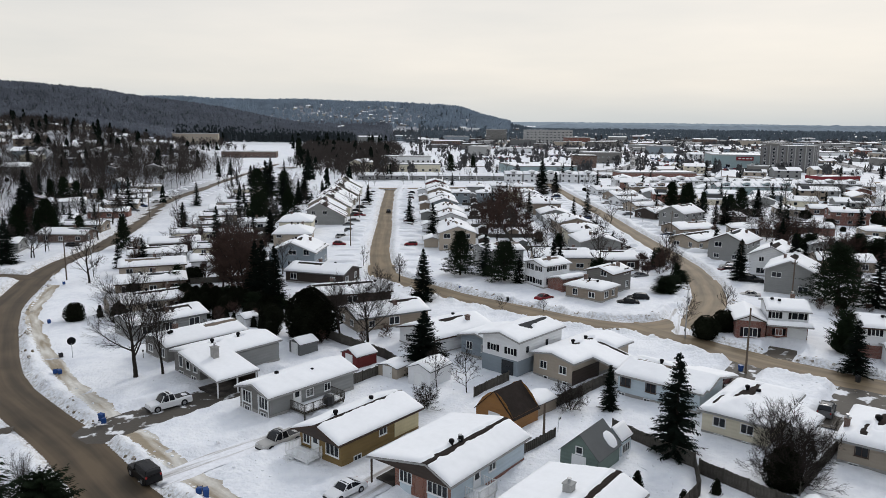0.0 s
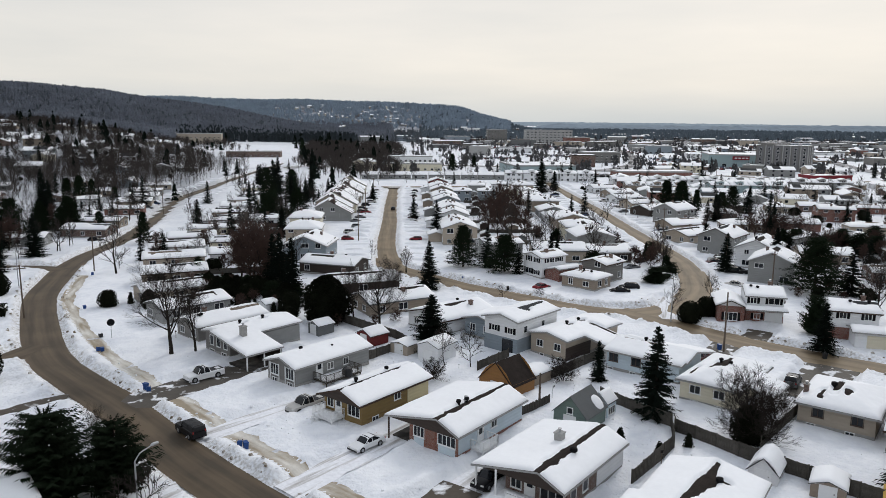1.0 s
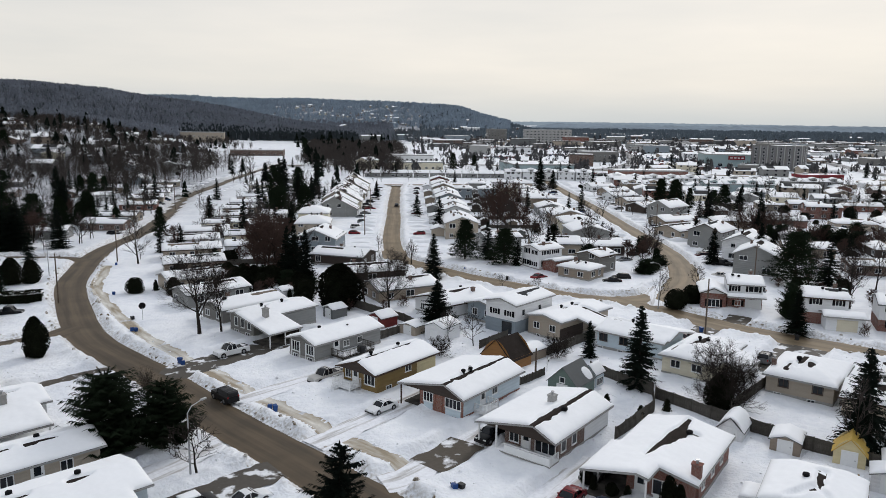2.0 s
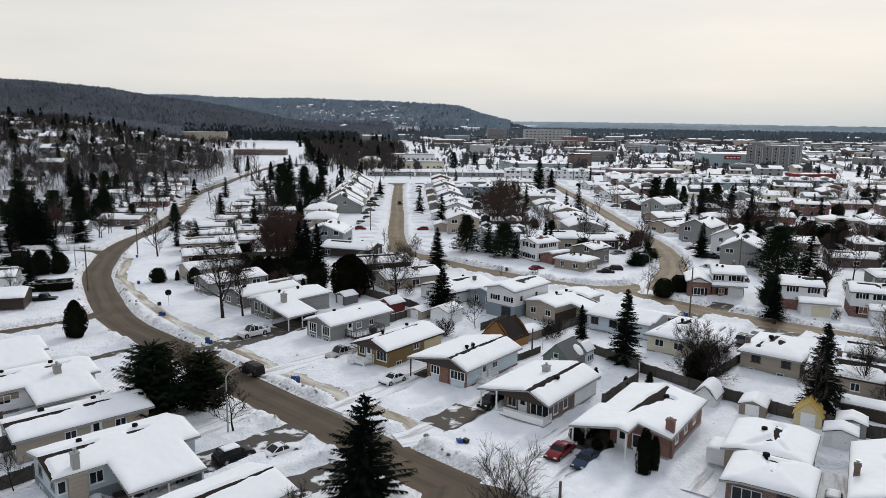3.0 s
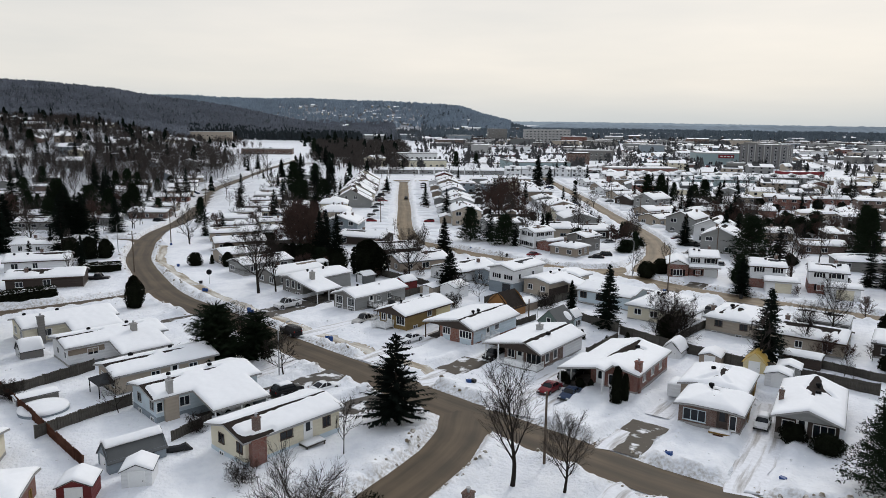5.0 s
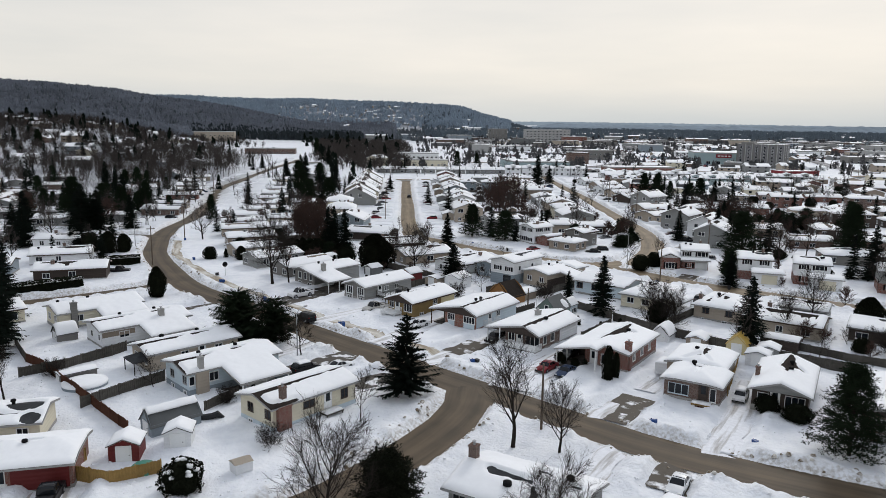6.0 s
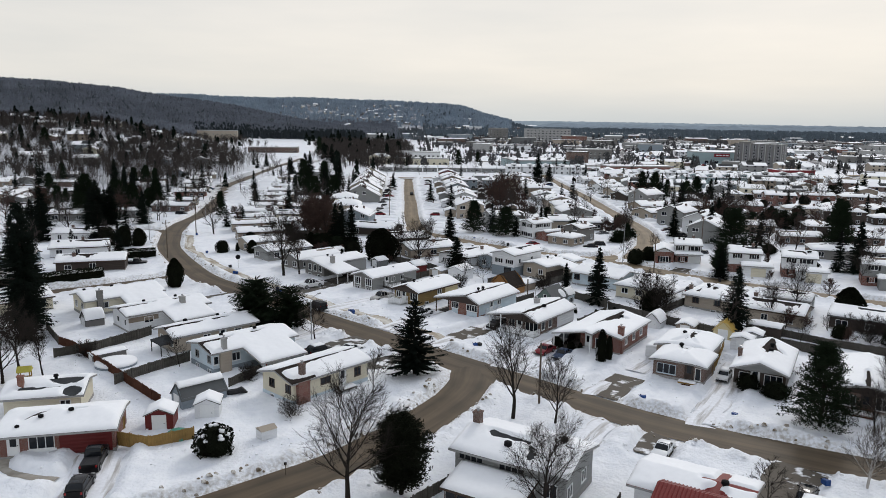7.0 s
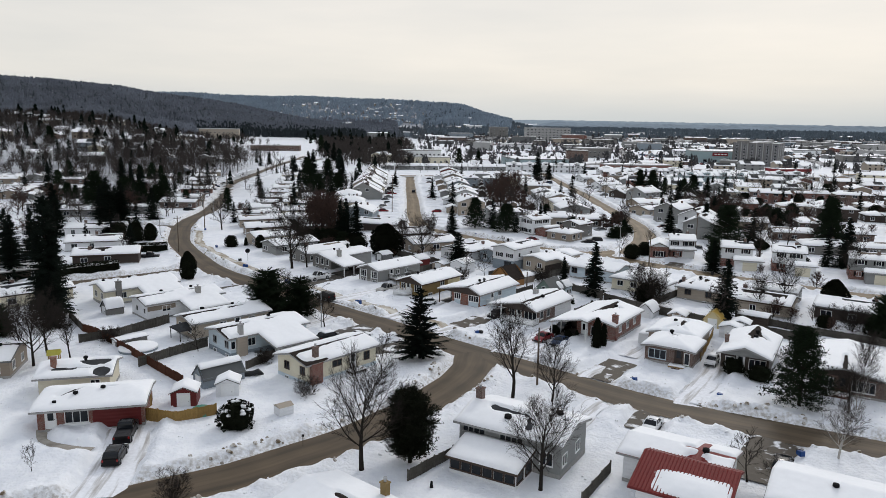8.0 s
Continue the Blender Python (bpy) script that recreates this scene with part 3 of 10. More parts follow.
TRAIL = two_tone("foot_trail", (0.44, 0.455, 0.49), (0.74, 0.76, 0.80), 1.1, 0.38, 0.60, 0.8, stretch=(1.0, 0.6, 1), coord="UV")
for pts in ([(-27.2, 68.2), (-24.5, 71.6), (-20.6, 75.2), (-19.6, 78.6)], [(-17.6, 59.0), (-14.0, 63.0), (-12.0, 66.4)], [(-8.6, 51.0), (-4.0, 55.5), (0.2, 59.8), (1.6, 63.5)], [(3.0, 38.2), (6.0, 44.0), (8.0, 50.5), (10.5, 53.0)],
            [(11.0, 26.8), (14.5, 33.6), (18.4, 40.2)], [(24.0, 44.0), (26.4, 47.5), (29.0, 52.0)], [(29.6, 41.5), (33.0, 47.0), (38.0, 51.8), (42.5, 48.5)], [(-29.0, 13.0), (-26.0, 17.0), (-20.0, 22.0), (-16.5, 21.0)], [(-42.0, 29.0), (-38.0, 24.0), (-35.0, 22.0), (-31.0, 17.5)],
            [(12.0, 72.0), (16.0, 69.0), (19.0, 64.0), (18.0, 58.0)], [(-44.8, 81.0), (-41.0, 86.5), (-35.0, 90.0)], [(-54.0, 96.0), (-49.0, 97.0), (-42.0, 101.0)], [(21.5, 18.0), (26.0, 22.0), (29.5, 26.6)], [(34.0, 11.5), (39.0, 16.0), (46.0, 18.6)],
            [(8.0, 12.0), (3.0, 9.0), (-3.0, 4.5)], [(-14.0, 34.5), (-17.0, 29.0), (-15.0, 25.0)]):
    STRIPS.append(("foot_trail", pts, 0.75, TRAIL, "trail of footprints across a snowy yard"))
for nm, pts, w, mat, lab in STRIPS:
    ob = ribbon(nm, smooth_line(pts, 0.5), w, 0.0, mat, lab, nm, ragged=0.5, across=8)
    co = np.array([v.co[:] for v in ob.data.vertices])
    co[:, 2] = land(co[:, 0], co[:, 1])[0] + 0.035
    ob.data.vertices.foreach_set("co", co.ravel())
for k, (nm, pts, w, mat, lab) in enumerate(DRIVES):
    ribbon(nm, smooth_line(pts, 1.0), w, 0.03 + 0.005 * (k % 7), mat, lab, nm, ragged=0.35 if w < 2.5 else 0.6)

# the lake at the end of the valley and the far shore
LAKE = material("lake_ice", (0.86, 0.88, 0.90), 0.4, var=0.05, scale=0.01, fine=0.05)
# distance haze is put into the colours of these woods and hills
HAZE_NEAR = material("far_woods_hazed", (0.18, 0.23, 0.275), 1.0, var=0.25, scale=0.012, fine=0.06)
HAZE_FAR = material("farthest_hills_hazed", (0.24, 0.30, 0.345), 1.0, var=0.12, scale=0.006, fine=0.03)


def ridge(name, x0, x1, y, top, mat, label, seed, rough=0.12, depth=260):
    """A long hill with a wooded, uneven skyline."""
    V, F = [], []
    n = 420
    for i in range(n + 1):
        x = x0 + (x1 - x0) * i / n
        yy = math.sqrt(y * y - x * x)
        h = top(x) * (1 + rough * 0.5 * wav(x, 0, 300, seed)) + top(x) * rough * wav(x, 3, 28, seed + 1) + top(x) * rough * 0.8 * wav(x, 3, 11, seed + 2)
        V += [(x, yy - depth, -2), (x, yy - depth * 0.35, h * 0.62), (x, yy, h), (x, yy + 60, -2)]
    for i in range(n):
        for k in range(3):
            F.append((i * 4 + k, (i + 1) * 4 + k, (i + 1) * 4 + k + 1, i * 4 + k + 1))
    return tagged(mesh_object(name, V, F, mat, label=label), label, "hills", kind="structure")


ridge("backdrop_hills", 330, 2700, 3900, lambda x: 31 + 3 * math.sin(x / 500), HAZE_FAR, "far hills along the horizon in a haze-blue tint", 3, 0.06)
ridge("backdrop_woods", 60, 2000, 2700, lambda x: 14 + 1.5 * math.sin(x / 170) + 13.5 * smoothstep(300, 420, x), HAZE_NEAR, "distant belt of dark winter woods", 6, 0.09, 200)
lake_v, lake_f = box(240, 760, 3000, 3700, 12.0, 14.0)
tagged(mesh_object("water", lake_v, lake_f, LAKE), "pale frozen lake at the end of the valley", "lake", kind="structure")

# ---- houses ----
def grid_lines(values, step):
    vs = sorted(set(round(v, 3) for v in values))
    out = []
    for a, b in zip(vs[:-1], vs[1:]):
        n = max(1, int(round((b - a) / step)))
        out += [a + (b - a) * k / n for k in range(n)]
    return out + [vs[-1]]


def sheet(regions, us, vs, top, low):
    """A slab over the union of regions, its top and lower side given by functions of u and v."""
    inside = lambda u, v: any(a - 1e-6 <= u <= b + 1e-6 and c - 1e-6 <= v <= d + 1e-6 for a, b, c, d in regions)
    nu, nv = len(us), len(vs)
    cell = [[inside((us[i] + us[i + 1]) / 2, (vs[j] + vs[j + 1]) / 2) for j in range(nv - 1)] for i in range(nu - 1)]
    ids, V, F = {}, [], []

    def vert(i, j, up):
        k = (i, j, up)
        if k not in ids:
            ids[k] = len(V)
            V.append((us[i], vs[j], (top if up else low)(us[i], vs[j])))
        return ids[k]

    for i in range(nu - 1):
        for j in range(nv - 1):
            if not cell[i][j]:
                continue
            F.append((vert(i, j, 1), vert(i + 1, j, 1), vert(i + 1, j + 1, 1), vert(i, j + 1, 1)))
            F.append((vert(i, j + 1, 0), vert(i + 1, j + 1, 0), vert(i + 1, j, 0), vert(i, j, 0)))
            for di, dj, a, b in ((-1, 0, (0, 1), (0, 0)), (1, 0, (1, 0), (1, 1)), (0, -1, (0, 0), (1, 0)), (0, 1, (1, 1), (0, 1))):
                ii, jj = i + di, j + dj
                if 0 <= ii < nu - 1 and 0 <= jj < nv - 1 and cell[ii][jj]:
                    continue
                p, q = (i + a[0], j + a[1]), (i + b[0], j + b[1])
                F.append((vert(*p, 0), vert(*q, 0), vert(*q, 1), vert(*p, 1)))
    return V, F


def roof_shape(ridge, pitch, vr, hip=None, uc=0.0, beyond=None):
    """Height of the deck: a gable about v = vr, or a hip when half the ridge's length is given."""
    def z(u, v):
        d = abs(v - vr)
        if hip is not None:
            d = max(d, abs(u - uc) - hip)
        return ridge - (beyond if beyond and v > vr else pitch) * d
    return z


def add_roof(parent, regions, zf, deck=SHINGLE, edge=None, snow=0.26, bare=(), step=0.45, seed=0, thick=0.16, vr=0.0):
    lines_u = [r[k] for r in regions for k in (0, 1)]
    lines_v = [r[k] for r in regions for k in (2, 3)]
    lo, hi = min(lines_v), max(lines_v)
    us, vs = grid_lines(lines_u, 2.0), grid_lines(lines_v + ([vr] if lo < vr < hi else []), 2.0)
    v, f = sheet(regions, us, vs, zf, lambda a, b: zf(a, b) - thick)
    roof = mesh_object("roof", v, f, deck, parent)
    if edge:
        # a board along the eaves and verges, just proud of the deck; white ones carry eave shade in their colour
        grown = [(a - 0.03, b + 0.03, c - 0.03, d + 0.03) for a, b, c, d in regions]
        gu = grid_lines([r[k] for r in grown for k in (0, 1)], 2.0)
        gv = grid_lines([r[k] for r in grown for k in (2, 3)] + ([vr] if lo < vr < hi else []), 2.0)
        v, f = sheet(grown, gu, gv, lambda a, b: zf(a, b) - 0.02, lambda a, b: zf(a, b) - thick - 0.03)
        mesh_object("fascia", v, f, edge, roof)
    if snow <= 0:
        return roof
    over = [(a + 0.02, b - 0.02, c + 0.02, d - 0.02) for a, b, c, d in regions]
    us = grid_lines([r[k] for r in over for k in (0, 1)], step)
    near_ridge = [vr + o for o in (-0.62, -0.42, -0.26, -0.12, 0, 0.12, 0.26, 0.42, 0.62)] if bare and lo + 0.7 < vr < hi - 0.7 else [vr] if lo < vr < hi else []
    vs = grid_lines([r[k] for r in over for k in (2, 3)] + near_ridge, step)

    def apart(u, v, patch):
        """How far a place lies from a patch that the wind has bared: an oval (u, v, half length, half width) or a streak (u, v, u, v, width, width)."""
        if len(patch) == 4:
            bu, bv, ru, rv = patch
            if 0.45 < ru / rv < 2.2:
                return (math.hypot((u - bu) / ru, (v - bv) / rv) - 1) * min(ru, rv)
            patch = (bu - ru, bv, bu + ru, bv, rv * 0.75, rv * 0.45) if ru > rv else (bu, bv - rv, bu, bv + rv, ru * 0.6, ru * 0.9)
        a, c, b, d, w0, w1 = patch
        t = min(1.0, max(0.0, ((u - a) * (b - a) + (v - c) * (d - c)) / ((b - a) ** 2 + (d - c) ** 2)))
        return math.hypot(u - a - t * (b - a), v - c - t * (d - c)) - (w0 + t * (w1 - w0))

    def depth(u, v):
        e = max(min(u - a, b - u, v - c, d - v) for a, b, c, d in over)
        rim = 0.30 + 0.70 * min(1.0, max(e, 0) / 0.5) ** 0.6
        t = snow * rim * (1 + 0.22 * wav(u, v, 2.3, seed) + 0.12 * wav(u, v, 0.8, seed + 3))
        m = 1.0
        if bare:
            q = min(apart(u, v, patch) for patch in bare) + 0.16 * wav(u, v, 0.9, seed + 11) + 0.14 * wav(u, v, 2.4, seed + 17)
            m = min(1.0, max(0.0, (q + 0.04) / 0.24)) ** 0.8
        return t * m - 0.07 * (1 - m)

    v, f = sheet(over, us, vs, lambda a, b: zf(a, b) + depth(a, b), lambda a, b: zf(a, b) - 0.10)
    mesh_object("snow", v, f, ROOFSNOW, roof, "soft white snow cover", smooth=True)
    return roof


def add_walls(parent, u0, u1, v0, v1, zf, mat, base=-0.3, vr=None, found=0.75, found_mat=CONCRETE, name="wall"):
    """The shell of a house up to its roof, gable ends included, and the foundation a finger proud of it."""
    cut = [v0] + ([vr] if vr is not None and v0 < vr < v1 else []) + [v1]
    n = len(cut)
    V = [(u, v, base) for u in (u0, u1) for v in cut] + [(u, v, zf(u, v) - 0.1) for u in (u0, u1) for v in cut]
    F = []
    for k in range(n - 1):
        F.append((k + 1, k, 2 * n + k, 2 * n + k + 1))
        F.append((n + k, n + k + 1, 3 * n + k + 1, 3 * n + k))
        F.append((2 * n + k, 3 * n + k, 3 * n + k + 1, 2 * n + k + 1))
    F.append((0, n, 3 * n, 2 * n))
    F.append((n - 1, 2 * n - 1, 4 * n - 1, 3 * n - 1)[::-1])
    wall = mesh_object(name, V, F, mat, parent)
    if found:
        v, f = boxes((u0 - 0.03, u1 + 0.03, v0 - 0.03, v1 + 0.03, base, found))
        mesh_object("foundation", v, f, found_mat, parent)
    return wall


PANE_CACHE, FRAME_CACHE = {}, {}


def on_side(side, body, along, z, out=0.0):
    """A pose on a wall of body: x runs along the wall, z up, -y outward."""
    u0, u1, v0, v1 = body
    if side == "F":
        return Matrix.Translation((u0 - out, v0 + along, z)) @ pose(0, 0, 0, 0, 0, -90)
    if side == "B":
        return Matrix.Translation((u1 + out, v0 + along, z)) @ pose(0, 0, 0, 0, 0, 90)
    if side == "L":
        return Matrix.Translation((u0 + along, v0 - out, z))
    return Matrix.Translation((u0 + along, v1 + out, z)) @ pose(0, 0, 0, 0, 0, 180)


def add_window(parent, at, w, h, panes=2, shutters=None, trim=TRIM, bars=0, single=False):
    key = (round(w, 2), round(h, 2), panes, trim.name, bars, single)
    if key not in FRAME_CACHE:
        b = 0.07
        bars_at = [(-w / 2 - b, w / 2 + b, -b, 0.0), (-w / 2 - b, w / 2 + b, h, h + b), (-w / 2 - b, -w / 2, -b, h + b), (w / 2, w / 2 + b, -b, h + b), (-w / 2 - b - 0.04, w / 2 + b + 0.04, -b - 0.05, -b)]
        for k in range(1, panes):
            x = -w / 2 + w * k / panes
            bars_at.append((x - 0.035, x + 0.035, -b, h + b))
        for k in range(1, bars + 1):
            z = h * k / (bars + 1)
            bars_at.append((-w / 2 - b, w / 2 + b, z - 0.02, z + 0.02))
        sv, f = sheet(bars_at, grid_lines([r[k] for r in bars_at for k in (0, 1)], 99), grid_lines([r[k] for r in bars_at for k in (2, 3)], 99), lambda x, z: 0.06 if z > -b - 0.01 else 0.1, lambda x, z: -0.02)
        v = [(x, -o, z) for x, z, o in sv]
        me = bpy.data.meshes.new("window")
        if single:
            gv, gf = boxes((-w / 2, w / 2, -0.02, 0.01, 0.0, h))
            n_f = len(f)
            v, f = joined((v, f), (gv, gf))
        me.from_pydata(v, [], f)
        me.materials.append(trim)
        if single:
            me.materials.append(GLASS)
            for q in me.polygons[n_f:]:
                q.material_index = 1
        FRAME_CACHE[key] = me
        pw = w / panes - 0.07 if not single else w
        v, f = boxes((-pw / 2, pw / 2, -0.02, 0.01, 0.004, h - 0.004))
        pm = bpy.data.meshes.new("pane")
        pm.from_pydata(v, [], f)
        pm.materials.append(GLASS)
        PANE_CACHE[key] = pm
    win = share("window", FRAME_CACHE[key], parent, at)
    for k in range(0 if single else panes):
        share("pane", PANE_CACHE[key], win, Matrix.Translation((0 if single else -w / 2 + w * (k + 0.5) / panes, 0, 0)))
    if shutters:
        for s in (-1, 1):
            v, f = boxes((-0.2, 0.2, -0.05, 0.01, -0.05, h + 0.05))
            mesh_object("shutter", v, f, shutters, win, at=Matrix.Translation((s * (w / 2 + 0.3), 0, 0)))
    return win


def add_door(parent, at, mat=TRIM, w=0.95, h=2.05, glazed=True):
    v, f = boxes((-w / 2 - 0.08, -w / 2, -0.07, 0.02, 0, h + 0.08), (w / 2, w / 2 + 0.08, -0.07, 0.02, 0, h + 0.08),
                 (-w / 2, w / 2, -0.07, 0.02, h, h + 0.08), (-w / 2, w / 2, -0.035, 0.02, 0, h))
    d = mesh_object("door", v, f, mat, parent, at=at)
    if glazed:
        v, f = boxes((-w * 0.3, w * 0.3, -0.05, -0.03, h * 0.45, h * 0.92))
        mesh_object("pane", v, f, GLASS, d)
    v, f = boxes((w * 0.36, w * 0.42, -0.1, -0.03, 1.0, 1.06))
    mesh_object("handle", v, f, VENT, d)
    return d


def add_garage_door(parent, at, w=2.6, h=2.1, mat=TRIM):
    regs = [(-w / 2 - 0.1, w / 2 + 0.1, 0.0, h + 0.1)]
    cuts = [c for k in range(1, 4) for c in (k * h / 4 - 0.03, k * h / 4)]
    us, vs = grid_lines([-w / 2 - 0.1, -w / 2, w / 2, w / 2 + 0.1], 99), grid_lines([0.0, h, h + 0.1] + cuts, 99)
    sv, f = sheet(regs, us, vs, lambda x, z: 0.09 if abs(x) >= w / 2 - 1e-4 or z >= h - 1e-4 else (0.02 if any(abs(z - c) < 1e-3 for c in cuts[1::2]) else 0.05), lambda x, z: -0.02)
    v = [(x, -o, z) for x, z, o in sv]
    return mesh_object("garage_door", v, f, mat, parent, at=at)


def add_chimney(parent, u, v, z0, z1, w=0.6, d=0.5, mat=None, flue=True):
    mat = mat or SIDE["brickbrown"]
    a, b = boxes((u - w / 2, u + w / 2, v - d / 2, v + d / 2, z0, z1 - 0.12), (u - w / 2 - 0.06, u + w / 2 + 0.06, v - d / 2 - 0.06, v + d / 2 + 0.06, z1 - 0.12, z1))
    c = mesh_object("chimney", a, b, mat, parent)
    if flue:
        a, b = tube([(u, v, z1 - 0.02), (u, v, z1 + 0.28), (u, v, z1 + 0.3), (u, v, z1 + 0.36)], [0.12, 0.12, 0.19, 0.19], 8)
        mesh_object("flue", a, b, GALV, c)
    return c


VENT_MESH = bpy.data.meshes.new("roof_vent")
_v, _f = joined(tube([(0, 0, -0.25), (0, 0, 0.12), (0, 0, 0.14), (0, 0, 0.36), (0, 0, 0.42)], [0.17, 0.17, 0.27, 0.25, 0.10], 10))
VENT_MESH.from_pydata(_v, [], _f)
VENT_MESH.materials.append(VENT)


def add_vent(parent, zf, u, v, up=0.18, s=1.0):
    share("roof_vent", VENT_MESH, parent, Matrix.Translation((u, v, zf(u, v) + up)) @ Matrix.Scale(s, 4))


def add_post(parent, u, v, z1, mat=TRIM, r=0.07, z0=-0.1):
    a, b = boxes((u - r, u + r, v - r, v + r, z0, z1))
    return mesh_object("post", a, b, mat, parent)


def add_rail(parent, points, z, mat=TRIM, h=0.95, gap=0.16):
    """A balustrade along points: rails and balusters as one part."""
    bits = []
    for (x0, y0), (x1, y1) in zip(points[:-1], points[1:]):
        L = math.hypot(x1 - x0, y1 - y0)
        n = max(2, int(L / gap))
        for zz in (0.1, h):
            bits.append(tube([(x0, y0, z + zz), (x1, y1, z + zz)], [0.045, 0.045], 4))
        for k in range(n + 1):
            x, y = x0 + (x1 - x0) * k / n, y0 + (y1 - y0) * k / n
            bits.append(tube([(x, y, z), (x, y, z + h)], [0.025 if k % 8 else 0.05] * 2, 4))
    v, f = joined(*bits)
    return mesh_object("railing", v, f, mat, parent)


def add_deck(parent, u0, u1, v0, v1, z, mat=WOOD_GREY, snow=True):
    v, f = boxes((u0, u1, v0, v1, z - 0.14, z), *[(a - 0.06, a + 0.06, b - 0.06, b + 0.06, -0.2, z - 0.14) for a in (u0 + 0.1, u1 - 0.1) for b in (v0 + 0.1, v1 - 0.1)])
    d = mesh_object("deck", v, f, mat, parent)
    if snow:
        v, f = sheet([(u0 + 0.05, u1 - 0.05, v0 + 0.05, v1 - 0.05)], grid_lines([u0 + 0.05, u1 - 0.05], 0.5), grid_lines([v0 + 0.05, v1 - 0.05], 0.5),
                     lambda a, b: z + 0.16 + 0.05 * wav(a, b, 0.8, 4), lambda a, b: z)
        mesh_object("snow", v, f, ROOFSNOW, d, "snow lying on the deck", smooth=True)
    return d


def add_steps(parent, at, w=1.0, n=5, rise=0.18, run=0.27, mat=TRIM):
    """Steps that come down along -y of at, from its origin's height."""
    v, f = boxes(*[(-w / 2, w / 2, -(k + 1) * run, -k * run, -(k + 1) * rise - 0.05, -(k + 1) * rise + rise * 0.0) for k in range(n)],
                 (-w / 2 - 0.05, -w / 2, -n * run, 0, -n * rise - 0.1, -n * rise + 0.02))
    return mesh_object("steps", v, f, mat, parent, at=at)


def simple_house(x, y, rot, L, W, wall, eave=2.8, pitch=0.28, hip=False, label="", deck=SHINGLE, found=0.7, seed=0, chimney=True,
                 storeys=1, bare=(), step=0.8, saltbox=0.0, garage=False, front="L", group="houses of the suburb", windows=True, shutters=None, lower=None, edge=FASCIA):
    """A plain suburban house centred at x, y; u along its ridge. It shows windows on all its sides."""
    rnd = random.Random(seed * 7919 + 13)
    h = thing("house", x, y, 0, rot, label, "house", group)
    u1, v1 = L / 2, W / 2
    body = (-u1 + 0.35, u1 - 0.35, -v1 + 0.45, v1 - 0.45)
    ridge_z = eave + pitch * v1
    zf = roof_shape(ridge_z, pitch, 0.0, hip=(max(0.5, u1 - v1) if hip else None))
    regs = [(-u1, u1, -v1 - saltbox, v1)]
    edge = edge if step < 1.05 else None
    if hip:
        edge_drop = lambda u, v: zf(u, v)
        add_roof(h, regs, edge_drop, deck, edge, bare=bare, step=step, seed=seed)
    else:
        add_roof(h, regs, zf, deck, edge, bare=bare, step=step, seed=seed)
    mat = SIDE[wall]
    add_walls(h, *body, zf if not hip else (lambda u, v: eave + 0.1), mat, vr=None if hip else 0.0, found=found if step < 1.05 else 0, found_mat=SIDE[lower] if lower else CONCRETE)
    if saltbox:
        low = (-u1 + 0.6, u1 - 0.8, -v1 - saltbox + 0.4, -v1 + 0.45)
        add_walls(h, *low, zf, mat, found=0)
        body_l = low
    else:
        body_l = body
    seen = lambda side: math.sin(radians(rot) + {"F": math.pi, "B": 0.0, "L": -math.pi / 2, "R": math.pi / 2}[side]) < 0.25
    if windows:
        for s in range(storeys):
            z = 1.15 + 2.6 * s
            for side, length, bd in (("L", body[1] - body[0], body_l if s == 0 else body), ("R", body[1] - body[0], body), ("F", body[3] - body[2], body), ("B", body[3] - body[2], body)):
                if side == "L" and s == 0 and garage:
                    add_garage_door(h, on_side(side, bd, length * 0.25, 0.15), 2.5, 2.0)
                    add_door(h, on_side(side, bd, length * 0.55, 0.2))
                    add_window(h, on_side(side, bd, length * 0.8, z), 1.5, 1.1, 2, shutters, single=True)
                    continue
                n = 3 if length > 9 else 2
                for k in range(n):
                    a = length * (k + 0.5) / n + rnd.uniform(-0.4, 0.4)
                    if rnd.random() < 0.85 and seen(side):
                        add_window(h, on_side(side, bd, a, z), rnd.choice((0.9, 1.2, 1.6)), rnd.choice((0.9, 1.1)), 2, shutters, single=True)
        if storeys == 1 and step < 0.7:
            for side, length in (("L", body[1] - body[0]), ("F", body[3] - body[2])):
                add_window(h, on_side(side, body, length * 0.35, 0.25, 0.03), 0.8, 0.35, 2, single=True)
    if chimney:
        u, v = rnd.uniform(-0.3, 0.3) * L, rnd.choice((-0.2, 0.15)) * W
        add_chimney(h, u, v, zf(u, v) - 0.3, zf(u, v) + 0.95, flue=step < 0.75)
    for k in range(rnd.choice((1, 2)) if step < 1.05 else 0):
        add_vent(h, zf, rnd.uniform(-0.35, 0.35) * L, rnd.uniform(0.06, 0.15) * W * rnd.choice((-1, 1)))
    return h


